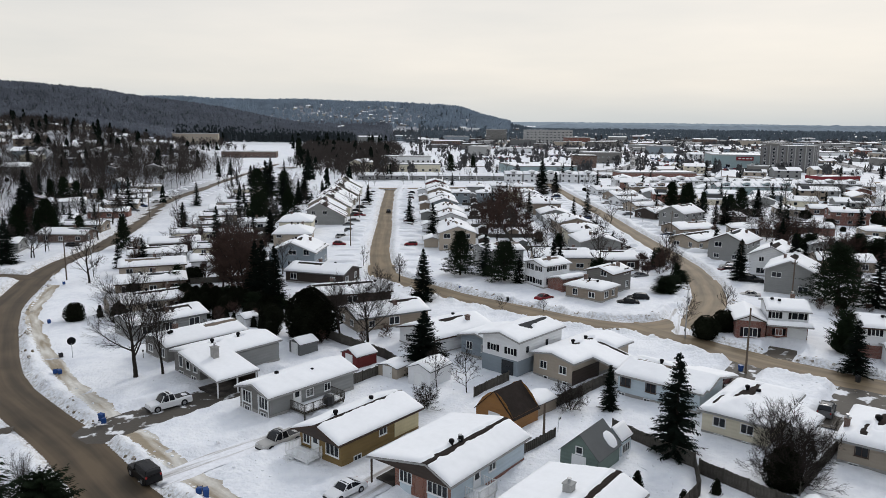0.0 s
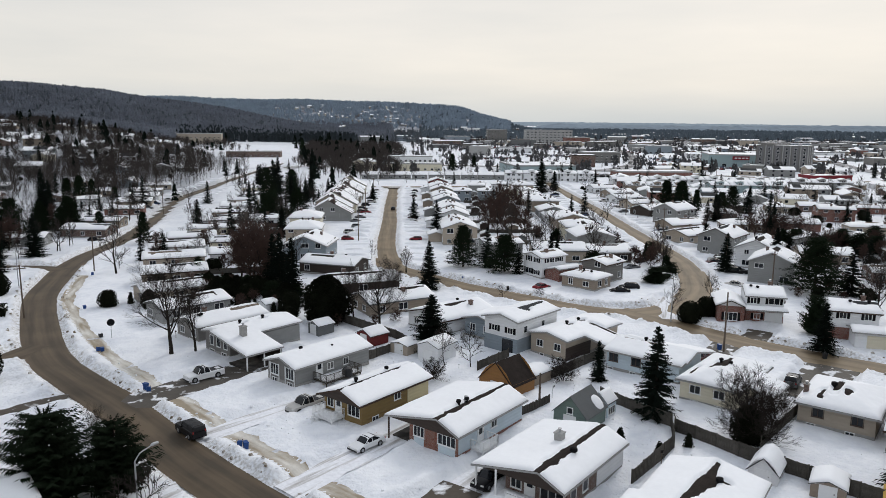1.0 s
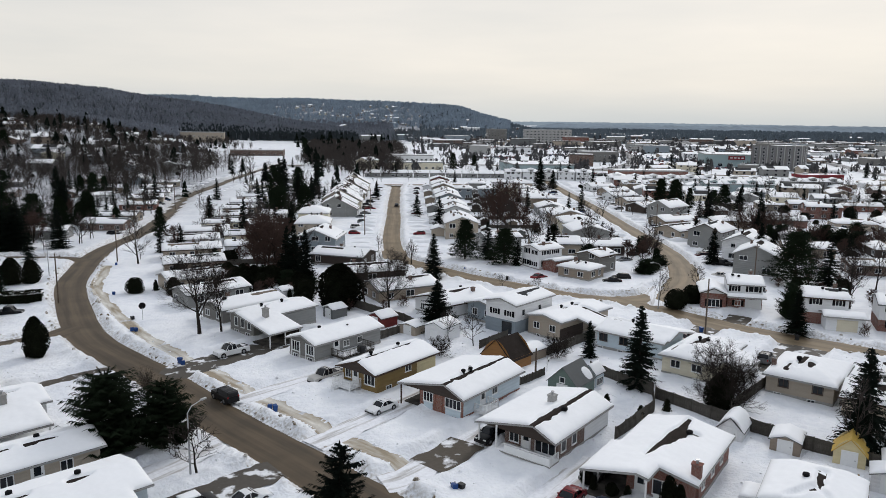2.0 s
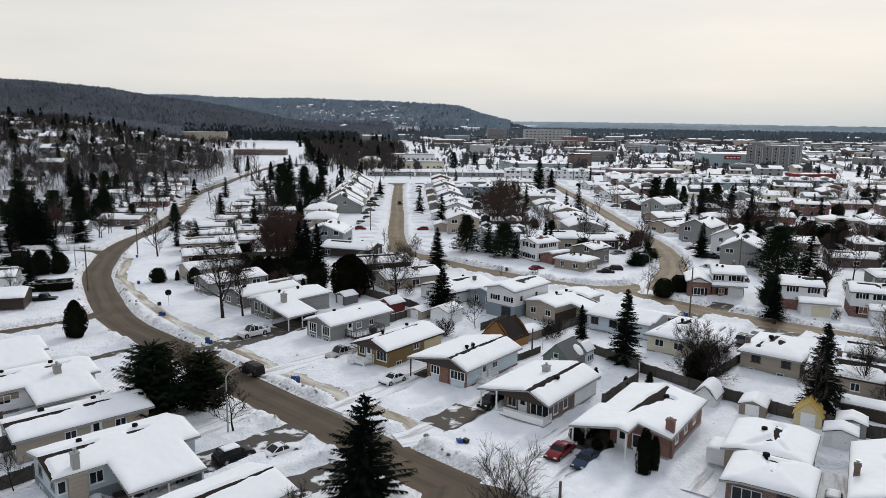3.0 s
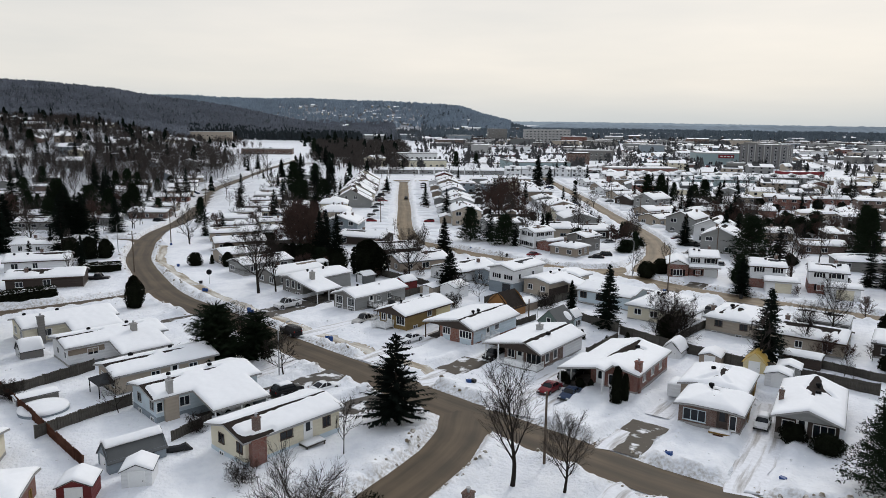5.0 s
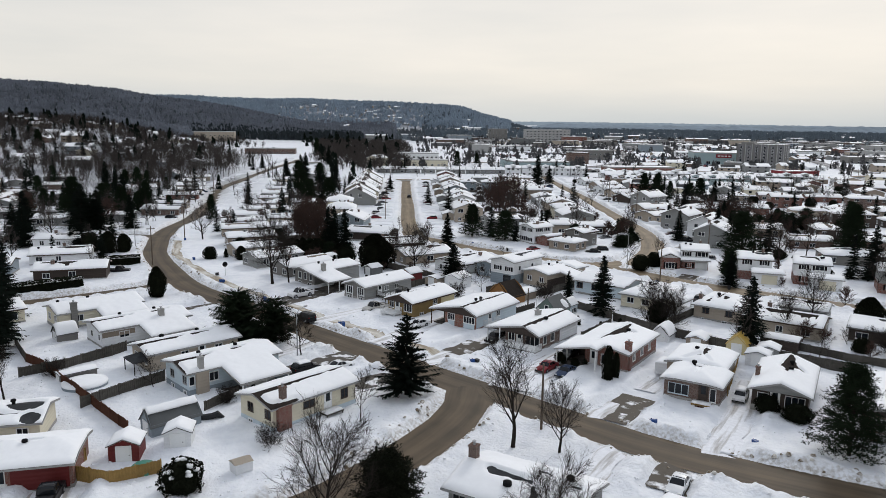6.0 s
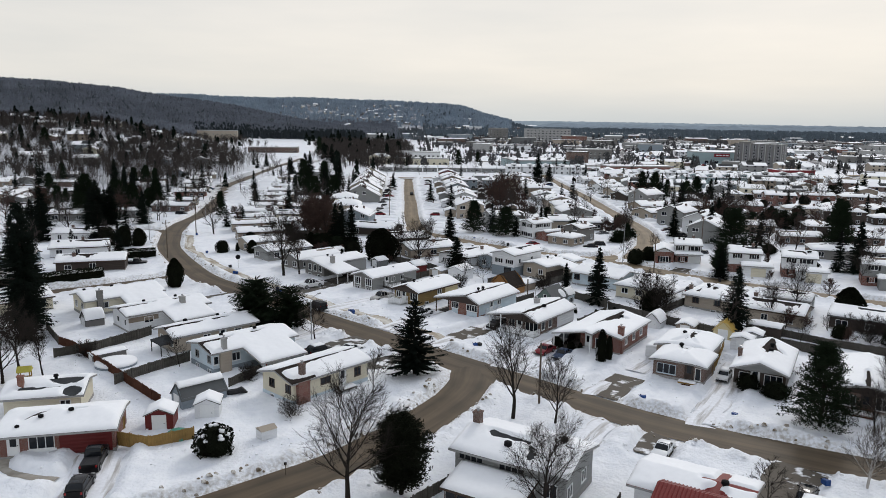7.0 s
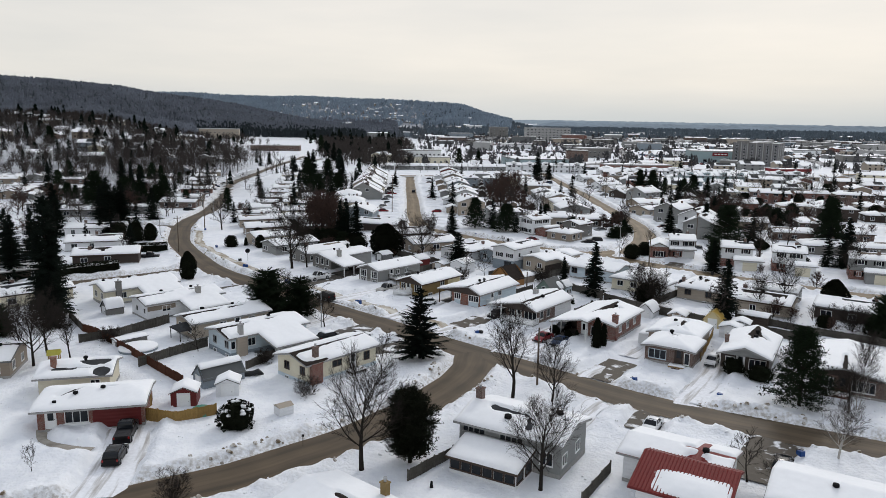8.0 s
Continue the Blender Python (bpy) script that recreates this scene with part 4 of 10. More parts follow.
def far_houses(name, rows, label):
    """Houses too far off to tell apart, three meshes in all: walls, bare roof edges, snow. Rows: x, y, z, rot, L, W, eave, pitch, wall."""
    by, snow = {}, ([], [])
    pick = random.Random(len(rows))
    for x, y, z, rot, L, W, eave, pitch, wall in rows:
        m = pose(x, y, z, 0, 0, rot)
        zr = eave + pitch * W / 2
        a, b = L / 2, W / 2
        V = [m @ Vector(p) for p in ((-a, -b, -1), (a, -b, -1), (a, b, -1), (-a, b, -1), (-a, -b, eave), (a, -b, eave), (a, b, eave), (-a, b, eave), (-a, 0, zr), (a, 0, zr))]
        F = [(0, 1, 5, 4), (1, 2, 6, 9, 5), (2, 3, 7, 6), (3, 0, 4, 8, 7)]
        # dark openings stand proud of the wall that faces the street
        vs, fs = by.setdefault(wall, ([], []))
        k = len(vs)
        vs += V
        fs += [tuple(i + k for i in f) for f in F]
        gv, gf = by.setdefault("glass", ([], []))
        n = max(2, int(L / 4))
        for s in range(1 if eave < 4 else 2):
            for j in range(n):
                c = -a + L * (j + 0.5) / n
                w_, f_ = box(c - 0.6, c + 0.6, -b - 0.05, -b + 0.05, 1.2 + 2.6 * s, 2.3 + 2.6 * s)
                k = len(gv)
                gv += [m @ Vector(p) for p in w_]
                gf += [tuple(i + k for i in f) for f in f_]
        o, t = 0.4, 0.35
        S = [m @ Vector(p) for p in ((-a - o, -b - o, eave - o * pitch), (a + o, -b - o, eave - o * pitch), (a + o, 0, zr), (-a - o, 0, zr), (a + o, b + o, eave - o * pitch), (-a - o, b + o, eave - o * pitch))]
        S += [p + Vector((0, 0, t)) for p in S]
        if pick.random() < 0.4:
            # a dark, wind-swept sheet over part of the slope
            f0, f1 = sorted((pick.uniform(-1, 1), pick.uniform(-1, 1)))
            dv, df = by.setdefault("bare", ([], []))
            k = len(dv)
            w_, f_ = [(f0 * a, -b * 0.9, eave + 0.1 * b * pitch + t + 0.04), (f1 * a, -b * 0.9, eave + 0.1 * b * pitch + t + 0.04), (f1 * a, 0, zr + t + 0.04), (f0 * a, 0, zr + t + 0.04)], [(0, 1, 2, 3)]
            dv += [m @ Vector(p) for p in w_]
            df += [tuple(i + k for i in f) for f in f_]
        k = len(snow[0])
        snow[0].extend(S)
        snow[1].extend(tuple(i + k for i in f) for f in ((6, 7, 8, 9), (9, 8, 10, 11), (0, 1, 7, 6), (1, 2, 8, 7), (2, 4, 10, 8), (4, 5, 11, 10), (5, 3, 9, 11), (3, 0, 6, 9)))
    root = tagged(new(name), label, "houses", kind="stuff")
    root.matrix_basis = PLAN
    for wall, (v, f) in by.items():
        mesh_object({"glass": "windows", "bare": "shingles"}.get(wall, "walls"), v, f, GLASS if wall == "glass" else SHINGLE_GREY if wall == "bare" else SIDE[wall], root)
    mesh_object("snow", *snow, ROOFSNOW, root)
    return root

# ---- plants ----
def soup(name, tris, mat):
    """A mesh of loose triangles, an array of n x 3 x 3."""
    T = np.asarray(tris, np.float32).reshape(-1, 3)
    me = bpy.data.meshes.new(name)
    me.vertices.add(len(T))
    me.vertices.foreach_set("co", T.ravel())
    n = len(T) // 3
    me.loops.add(len(T))
    me.loops.foreach_set("vertex_index", np.arange(len(T), dtype=np.int32))
    me.polygons.add(n)
    me.polygons.foreach_set("loop_start", np.arange(n, dtype=np.int32) * 3)
    me.update()
    me.validate()
    me.materials.append(mat)
    return me


def plain_mesh(name, vf, mat, smooth=False):
    me = bpy.data.meshes.new(name)
    me.from_pydata([tuple(v) for v in vf[0]], [], [tuple(f) for f in vf[1]])
    me.materials.append(mat)
    if smooth:
        me.shade_smooth()
    return me


def spruce_triangles(rnd, h, r, whorls, per, twigs, low=0.06, droop=0.25, taper=0.9, ragged=0.2, size=1.0):
    """Needled sprays on drooping branches, whorl above whorl."""
    out = []
    for i in range(whorls):
        f = low + (1 - low) * (i / whorls) ** 0.92
        reach = r * (1 - f) ** taper + 0.12
        for k in range(max(4, int(per * (0.45 + 0.55 * (1 - f))))):
            a = rnd.uniform(0, 2 * math.pi)
            R = reach * (1 + rnd.uniform(-1, 1) * ragged) * (0.6 + 0.4 * rnd.random() ** 0.5)
            z0 = h * (f + rnd.uniform(-0.5, 0.5) / whorls)
            dx, dy = math.cos(a), math.sin(a)
            tilt = droop * (1 - f) - 0.25 * f
            for j in range(twigs):
                s = (0.12 + 0.88 * (j + rnd.random()) / twigs)
                px, py = dx * R * s, dy * R * s
                pz = z0 - tilt * R * s + 0.10 * R * s * s
                w = (R * 0.18 * (1.15 - s) + 0.11) * size
                side = rnd.choice((-1, 1))
                ln = (R * 0.32 * (1.1 - 0.6 * s) + 0.16) * size
                ex, ey = px + dx * ln * 0.75 - dy * side * ln * 0.7, py + dy * ln * 0.75 + dx * side * ln * 0.7
                ez = pz - 0.22 * ln - rnd.uniform(0, 0.12)
                out.append(((px - dx * w * 0.5, py - dy * w * 0.5, pz + 0.05), (px + dx * w, py + dy * w, pz - rnd.uniform(0.0, 0.2) * w), (ex, ey, ez)))
                if j % 2 == 0:
                    out.append(((px - dy * w * 0.6, py + dx * w * 0.6, pz), (px + dy * w * 0.6, py - dx * w * 0.6, pz), (px + dx * w * 0.8, py + dy * w * 0.8, pz - 0.5 * w - 0.1)))
    for k in range(10):
        a = rnd.uniform(0, 6.28)
        out.append(((0.0, 0.0, h * 0.99 + 0.25), (0.12 * math.cos(a), 0.12 * math.sin(a), h * 0.95), (0.12 * math.cos(a + 1), 0.12 * math.sin(a + 1), h * 0.95)))
    return out


def spruce_kind(seed, h, r, whorls, per, twigs, mat=NEEDLE, **kw):
    rnd = random.Random(seed)
    crown = soup("crown", spruce_triangles(rnd, h, r, whorls, per, twigs, **kw), mat)
    trunk = plain_mesh("trunk", tube([(0, 0, -0.4), (0, 0, h * 0.4), (0, 0, h * 0.97)], [0.026 * h * 0.5 + 0.06, 0.012 * h + 0.03, 0.02], 7), BARK)
    return trunk, crown


def pine_kind(seed, h, r, limbs, pads, tufts, mat=NEEDLE_PINE, low=0.16, profile=lambda q: 0.06 + 0.94 * (1 - q) ** 0.72, rise=0.15, needle=0.055):
    """A pine: uneven limbs that sweep outwards, each ending in loose pads of needle tufts."""
    rnd = random.Random(seed)
    tris, wood = [], [tube([(0, 0, -0.4), (0.1, 0, h * 0.4), (0, 0.08, h * 0.94)], [0.2, 0.12, 0.03], 7)]
    for i in range(limbs):
        f = low + (0.98 - low) * (i + rnd.random()) / limbs
        a = 2.4 * i + rnd.uniform(-0.5, 0.5)
        R = r * profile((f - low) / (1 - low)) * rnd.uniform(0.60, 1.12)
        dx, dy, z0, up = math.cos(a), math.sin(a), h * f, rise * rnd.uniform(0.2, 1.8) + 0.3 * f
        wood.append(tube([(0, 0, z0 - 0.1), (dx * R * 0.5, dy * R * 0.5, z0 + up * R * 0.25), (dx * R, dy * R, z0 + up * R * 0.7)], [0.06, 0.04, 0.015], 4))
        for j in range(pads):
            q = 0.30 + 0.70 * (j + rnd.random()) / pads
            side = rnd.gauss(0, 0.20) * R * q + rnd.gauss(0, 0.12)
            c = Vector((dx * R * q - dy * side, dy * R * q + dx * side, z0 + up * R * 0.7 * q * q + rnd.gauss(0, 0.16)))
            for _ in range(tufts):
                g = Vector((rnd.gauss(0, 0.26), rnd.gauss(0, 0.26), rnd.gauss(0, 0.11)))
                d = Vector((rnd.gauss(dx * 0.5, 0.7), rnd.gauss(dy * 0.5, 0.7), rnd.gauss(0.25, 0.5))).normalized()
                e, ln = d.orthogonal().normalized(), rnd.uniform(0.16, 0.36)
                e.rotate(Matrix.Rotation(rnd.uniform(0, 6.28), 3, d))
                tris.append((c + g - e * needle, c + g + e * needle, c + g + d * ln))
    return plain_mesh("trunk", joined(*wood), BARK), soup("crown", tris, mat)


def leafy_kind(seed, h, profile, n, size, mat, low=0.0, heart=0.80, rag=1.0):
    """A dense shrub or cedar: leaf clumps over a rounded body. profile(f) gives the radius at height f."""
    rnd = random.Random(seed)
    tris = []
    for _ in range(n):
        f = rnd.random()
        a = rnd.uniform(0, 6.283)
        R = profile(f) * (1 + rag * (0.13 * math.sin(3 * a + 5 * f + seed) + 0.08 * math.sin(7 * a - 9 * f) + 0.05 * math.sin(11 * a + 23 * f))) * ((heart - 0.08) + (1.10 - heart) * rnd.random() ** 0.4)
        p = Vector((R * math.cos(a), R * math.sin(a), low + f * h))
        o = Vector((math.cos(a), math.sin(a), 0.5)).normalized()
        t1 = o.orthogonal().normalized()
        t1.rotate(Matrix.Rotation(rnd.uniform(0, 6.28), 3, o))
        t2 = o.cross(t1)
        s = size * rnd.uniform(0.6, 1.3)
        tip = p + o * s * rnd.uniform(0.2, 0.9) + Vector((0, 0, s * rnd.uniform(-0.4, 0.5)))
        tris.append((p + t1 * s * 0.6, p - t1 * s * 0.6, tip))
        tris.append((p + t2 * s * 0.5, p - t2 * s * 0.5 + o * s * 0.3, tip + t1 * s * 0.3))
    # the dense heart of the shrub, inside the leaf clumps
    rings = [[Vector((profile(f) * heart * (1 + 0.13 * math.sin(3 * a + 5 * f + seed)) * math.cos(a), profile(f) * heart * (1 + 0.13 * math.sin(3 * a + 5 * f + seed)) * math.sin(a), low + f * h)) for a in [6.2832 * k / 12 for k in range(12)]] for f in (0.0, 0.15, 0.35, 0.55, 0.75, 0.92)]
    for p, q in zip(rings[:-1], rings[1:]):
        for k in range(12):
            k2 = (k + 1) % 12
            tris += [(p[k], p[k2], q[k2]), (p[k], q[k2], q[k])]
    tris += [(rings[-1][k], rings[-1][(k + 1) % 12], Vector((0, 0, low + h * 0.97))) for k in range(12)]
    return plain_mesh("trunk", tube([(0, 0, -0.3), (0, 0, low + h * 0.7)], [0.12, 0.05], 6), BARK), soup("crown", tris, mat)


def limb_tree(seed, h, reach=0.42, clear=0.22, limbs=10, sub=9, twigs=7, thin=0.0011, mat=BARK, twig_mat=TWIG, stems=1, open_=0.0, thick=0.016, lean=0.0, steep=1.0):
    """A leafless tree or shrub: a trunk, limbs that curve upwards, branches on the limbs and fine forked twigs."""
    rnd = random.Random(seed)
    wood, fine = [], []

    def strand(p, d, length, n, bend, rise):
        pts, ways = [p], [d]
        for _ in range(n):
            d = (d + Vector((rnd.gauss(0, bend), rnd.gauss(0, bend), rnd.gauss(0, bend * 0.5) + rise))).normalized()
            p = p + d * length / n
            pts.append(p)
            ways.append(d)
        return pts, ways

    def aside(d, tilt, turn):
        o = d.orthogonal().normalized()
        o.rotate(Matrix.Rotation(turn, 3, d))
        return (d * math.cos(tilt) + o * math.sin(tilt)).normalized()

    def sliver(p, d, ln, w):
        s = d.orthogonal().normalized() * w
        s.rotate(Matrix.Rotation(rnd.uniform(0, 6.28), 3, d))
        m = p + d * ln * 0.5
        e = m + (d + Vector((rnd.gauss(0, 0.18), rnd.gauss(0, 0.18), rnd.gauss(0.08, 0.12)))).normalized() * ln * 0.5
        fine.append(([p + s, p - s, m - s * 0.75, m + s * 0.75, e], [(0, 1, 2, 3), (3, 2, 4)]))
        return m

    def along(pts, ways, f):
        x = f * (len(pts) - 1)
        k = min(int(x), len(pts) - 2)
        return pts[k].lerp(pts[k + 1], x - k), ways[k + 1]

    for q in range(stems):
        turn0 = 6.283 * q / stems + rnd.uniform(-0.4, 0.4)
        tilt0 = open_ * rnd.uniform(0.4, 1.0)
        d0 = Vector((math.cos(turn0) * math.sin(tilt0) + lean, math.sin(turn0) * math.sin(tilt0), math.cos(tilt0))).normalized()
        r0 = h * thick / math.sqrt(stems)
        pts, ways = strand(Vector((0.05 * q, 0, -0.4)), d0, h * (0.62 if stems == 1 else 0.7) * rnd.uniform(0.9, 1.1), 9, 0.05, 0.02)
        wood.append(tube(pts, [r0 * (1.25 if k == 0 else 1.0 - 0.86 * k / 9) for k in range(10)], 8, cap=False))
        turn = rnd.uniform(0, 6.28)
        for i in range(limbs):
            f = clear / 0.62 + (1 - clear / 0.62) * (i + 0.3) / limbs
            p, d = along(pts, ways, min(f, 0.99))
            turn += 2.4 + rnd.uniform(-0.4, 0.4)
            ln = h * reach * (1.08 - 0.45 * f) * rnd.uniform(0.8, 1.15)
            lp, lw = strand(p, aside(d, steep * rnd.uniform(0.75, 1.1) * (1.12 - 0.5 * f), turn), ln, 7, 0.08, 0.075)
            lr = max(0.0035 * h, r0 * (1 - 0.8 * f) * 0.55)
            wood.append(tube(lp, [lr * (1 - 0.85 * k / 7) for k in range(8)], 5, cap=False))
            for j in range(sub):
                g = 0.14 + 0.86 * (j + rnd.random()) / sub
                bp, bd = along(lp, lw, min(g, 0.99))
                bl = ln * (0.62 - 0.32 * g) * rnd.uniform(0.7, 1.2)
                tp, tw = strand(bp, aside(bd, rnd.uniform(0.35, 0.85), rnd.uniform(0, 6.28)), bl, 4, 0.12, 0.07)
                br = max(thin * h * 1.5, lr * 0.34 * (1.1 - g))
                fine.append(tube(tp, [br * (1 - 0.6 * k / 4) for k in range(5)], 3, cap=False))
                for k in range(twigs):
                    c = 0.15 + 0.85 * (k + rnd.random()) / twigs
                    cp, cd = along(tp, tw, min(c, 0.99))
                    tl = h * rnd.uniform(0.055, 0.12)
                    e = aside(cd, rnd.uniform(0.2, 0.7), rnd.uniform(0, 6.28))
                    m = sliver(cp, e, tl, thin * h)
                    sliver(m, aside(e, 0.5, rnd.uniform(0, 6.28)), tl * 0.6, thin * h * 0.8)
                    sliver(cp.lerp(m, 0.5), aside(e, 0.6, rnd.uniform(0, 6.28)), tl * 0.6, thin * h * 0.8)
    w, t = joined(*wood), joined(*fine)
    k = h / max(v[2] for v in t[0])
    w, t = ([Vector(v) * k for v in w[0]], w[1]), ([Vector(v) * k for v in t[0]], t[1])
    return plain_mesh("trunk", w, mat, True), plain_mesh("crown", t, twig_mat)


KINDS = {
    "spruce": [spruce_kind(s, 10.0, 2.75, 40, 17, 15, droop=0.24, ragged=0.32, size=0.6) for s in (1, 2)],
    "spruce_slim": [spruce_kind(s, 10.0, 1.95, 46, 14, 12, droop=0.36, taper=0.75, ragged=0.30, size=0.66) for s in (3, 4)],
    "spruce_tall": [spruce_kind(41, 10.0, 1.75, 54, 14, 13, low=0.12, droop=0.5, taper=0.5, ragged=0.30, size=0.72)],
    "spruce_open": [spruce_kind(7, 10.0, 3.9, 21, 19, 32, low=0.13, droop=0.18, ragged=0.36, taper=0.74, size=0.52)],
    "pine": [pine_kind(s, 10.0, 4.1, 92, 9, 24, low=0.07) for s in (5, 6)],
    "yew": [spruce_kind(s, 10.0, 4.3, 22, 26, 20, mat=NEEDLE_PINE, low=0.06, droop=-0.3, taper=0.30, ragged=0.36, size=0.7) for s in (31, 32)],
    "spruce_far": [spruce_kind(s, 10.0, 2.5, 26, 12, 8, droop=0.42, ragged=0.3, size=1.05) for s in (8, 9, 10)],
    "cedar_round": [leafy_kind(s, 3.0, lambda f: 1.55 * math.sin(math.pi * (0.16 + 0.80 * f)) ** 0.55, 2600, 0.16, CEDAR) for s in (1, 2)],
    "cedar_tall": [leafy_kind(3, 6.0, lambda f: 1.75 * (math.sin(math.pi * (0.2 + 0.78 * f)) ** 0.7), 4200, 0.22, CEDAR, low=0.3)],
    "cedar_egg": [pine_kind(61, 6.1, 1.85, 120, 6, 34, mat=CEDAR, low=0.13, profile=lambda q: 0.30 + 0.78 * math.sin(math.pi * (0.20 + 0.78 * q)) ** 0.9, rise=0.5, needle=0.045)],
    "cedar_column": [leafy_kind(4, 4.6, lambda f: 0.75 * (math.sin(math.pi * (0.22 + 0.76 * f)) ** 0.5), 2200, 0.15, CEDAR)],
    "cedar_small": [leafy_kind(5, 1.6, lambda f: 0.42 * (1 - f) ** 0.6 + 0.03, 420, 0.1, CEDAR)],
    "maple": [limb_tree(q, 12.0, 0.48, 0.2, 15, 12, 9, thin=0.00095, thick=0.021) for q in (11, 12)],
    "ash": [limb_tree(q, 12.0, 0.42, 0.22, 12, 11, 7, thin=0.00095, thick=0.018, steep=0.62) for q in (13, 33)],
    "dense_shrub": [limb_tree(14, 8.0, 0.32, 0.04, 7, 8, 6, thin=0.0012, stems=10, open_=0.55, thick=0.020)],
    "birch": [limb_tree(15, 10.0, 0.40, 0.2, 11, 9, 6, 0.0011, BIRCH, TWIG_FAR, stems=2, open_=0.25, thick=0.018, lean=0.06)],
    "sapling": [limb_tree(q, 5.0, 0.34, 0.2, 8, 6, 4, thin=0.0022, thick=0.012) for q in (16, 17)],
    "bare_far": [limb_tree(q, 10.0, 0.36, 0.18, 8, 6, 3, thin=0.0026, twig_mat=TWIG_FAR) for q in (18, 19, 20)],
    "bare_red": [limb_tree(q, 10.0, 0.33, 0.08, 15, 9, 6, thin=0.0026, twig_mat=TWIG_RED) for q in (21, 22)],
}
PLANT_WORDS = {
    "spruce": ("spruce_tree", "dark green spruce tree standing in the snow", "tree"),
    "spruce_slim": ("spruce_tree", "slender dark spruce tree rising from a snowy yard", "tree"),
    "spruce_tall": ("spruce_tree", "very tall dense dark spruce behind the yards", "tree"),
    "spruce_open": ("spruce_tree", "broad old spruce with drooping open branches", "tree"),
    "pine": ("pine_tree", "dark wide-crowned pine tree in the snow", "tree"),
    "yew": ("yew_tree", "dark rounded evergreen with soft bushy boughs", "tree"),
    "spruce_far": ("spruce_tree", "dark conifer among snowy houses", "tree"),
    "cedar_round": ("cedar_shrub", "rounded clipped dark cedar shrub in snow", "shrub"),
    "cedar_tall": ("cedar_tree", "tall rounded dark green cedar tree", "tree"),
    "cedar_egg": ("cedar_tree", "egg-shaped evergreen on short dark stems", "tree"),
    "cedar_column": ("cedar_tree", "narrow columnar cedar beside a wall", "tree"),
    "cedar_small": ("cedar_shrub", "small pointed cedar poking out of snow", "shrub"),
    "maple": ("maple_tree", "bare spreading maple tree without leaves", "tree"),
    "ash": ("ash_tree", "tall bare tree with upright leafless limbs", "tree"),
    "dense_shrub": ("lilac_shrub", "large bare many-stemmed shrub", "shrub"),
    "birch": ("birch_tree", "bare pale-barked birch leaning a little", "tree"),
    "sapling": ("young_tree", "small bare young tree in the snow", "tree"),
    "bare_far": ("bare_tree", "leafless brown tree among snowy yards", "tree"),
    "bare_red": ("bare_tree", "dense reddish-brown leafless tree", "tree"),
}
BASE_H = {"spruce": 10, "spruce_slim": 10, "spruce_open": 10, "spruce_tall": 10, "pine": 10, "yew": 10, "spruce_far": 10, "cedar_round": 3, "cedar_tall": 6.3, "cedar_column": 4.6, "cedar_egg": 6.1, "cedar_small": 1.6,
          "maple": 12, "ash": 12, "dense_shrub": 8.0, "birch": 10, "sapling": 5, "bare_far": 10, "bare_red": 10}


FAR_TREES = {"bare": [], "fir": []}


def plant(kind, x, y, h, seed=0, wide=1.0, z=0.2, label="", alone=True):
    z += lift(x, y)
    if not alone and y > 205 and not kind.startswith("cedar"):
        # past the crescent the trees are too many to count: they are joined further down
        FAR_TREES["bare" if kind.startswith("bare") else "fir"].append((x, y, z, h))
        return None
    rnd = random.Random(seed * 31 + int(x * 10) * 7 + int(y * 10))
    trunk, crown = KINDS[kind][seed % len(KINDS[kind])]
    nm, lab, cat = PLANT_WORDS[kind]
    s = h / BASE_H[kind]
    ob = new(nm)
    ob.matrix_basis = PLAN @ Matrix.Translation((x, y, z)) @ Matrix.Rotation(rnd.uniform(0, 6.28), 4, "Z") @ Matrix.Diagonal((s * wide, s * wide, s, 1))
    tagged(ob, label or lab, cat, kind + " plants")
    share("trunk", trunk, ob)
    share("crown", crown, ob)
    return ob


def tree_triangles(kind):
    """The triangles of each variant of a kind, at a height of one metre: those of its trunk and of its crown."""
    out = []
    for pair in KINDS[kind]:
        T = []
        for me in pair:
            me.calc_loop_triangles()
            co = np.array([v.co[:] for v in me.vertices])
            tri = np.array([t.vertices[:] for t in me.loop_triangles])
            T.append(co[tri] / BASE_H[kind])
        out.append(np.concatenate(T))
    return out


def scatter(name, sources, places, mat, label):
    """A wood too far off to count: one mesh of small trees at places (x, y, z, height)."""
    rnd = random.Random(len(places))
    out = []
    for x, y, z, h in places:
        A = rnd.choice(sources) * h
        t, w = rnd.uniform(0, 6.28), rnd.uniform(0.8, 1.2)
        c, s = math.cos(t) * w, math.sin(t) * w
        B = np.empty_like(A)
        B[..., 0], B[..., 1], B[..., 2] = A[..., 0] * c - A[..., 1] * s + x, A[..., 0] * s + A[..., 1] * c + y, A[..., 2] + z
        out.append(B)
    ob = new(name, soup(name, np.concatenate(out), mat))
    ob.matrix_basis = PLAN
    return tagged(ob, label, "woods", kind="stuff")


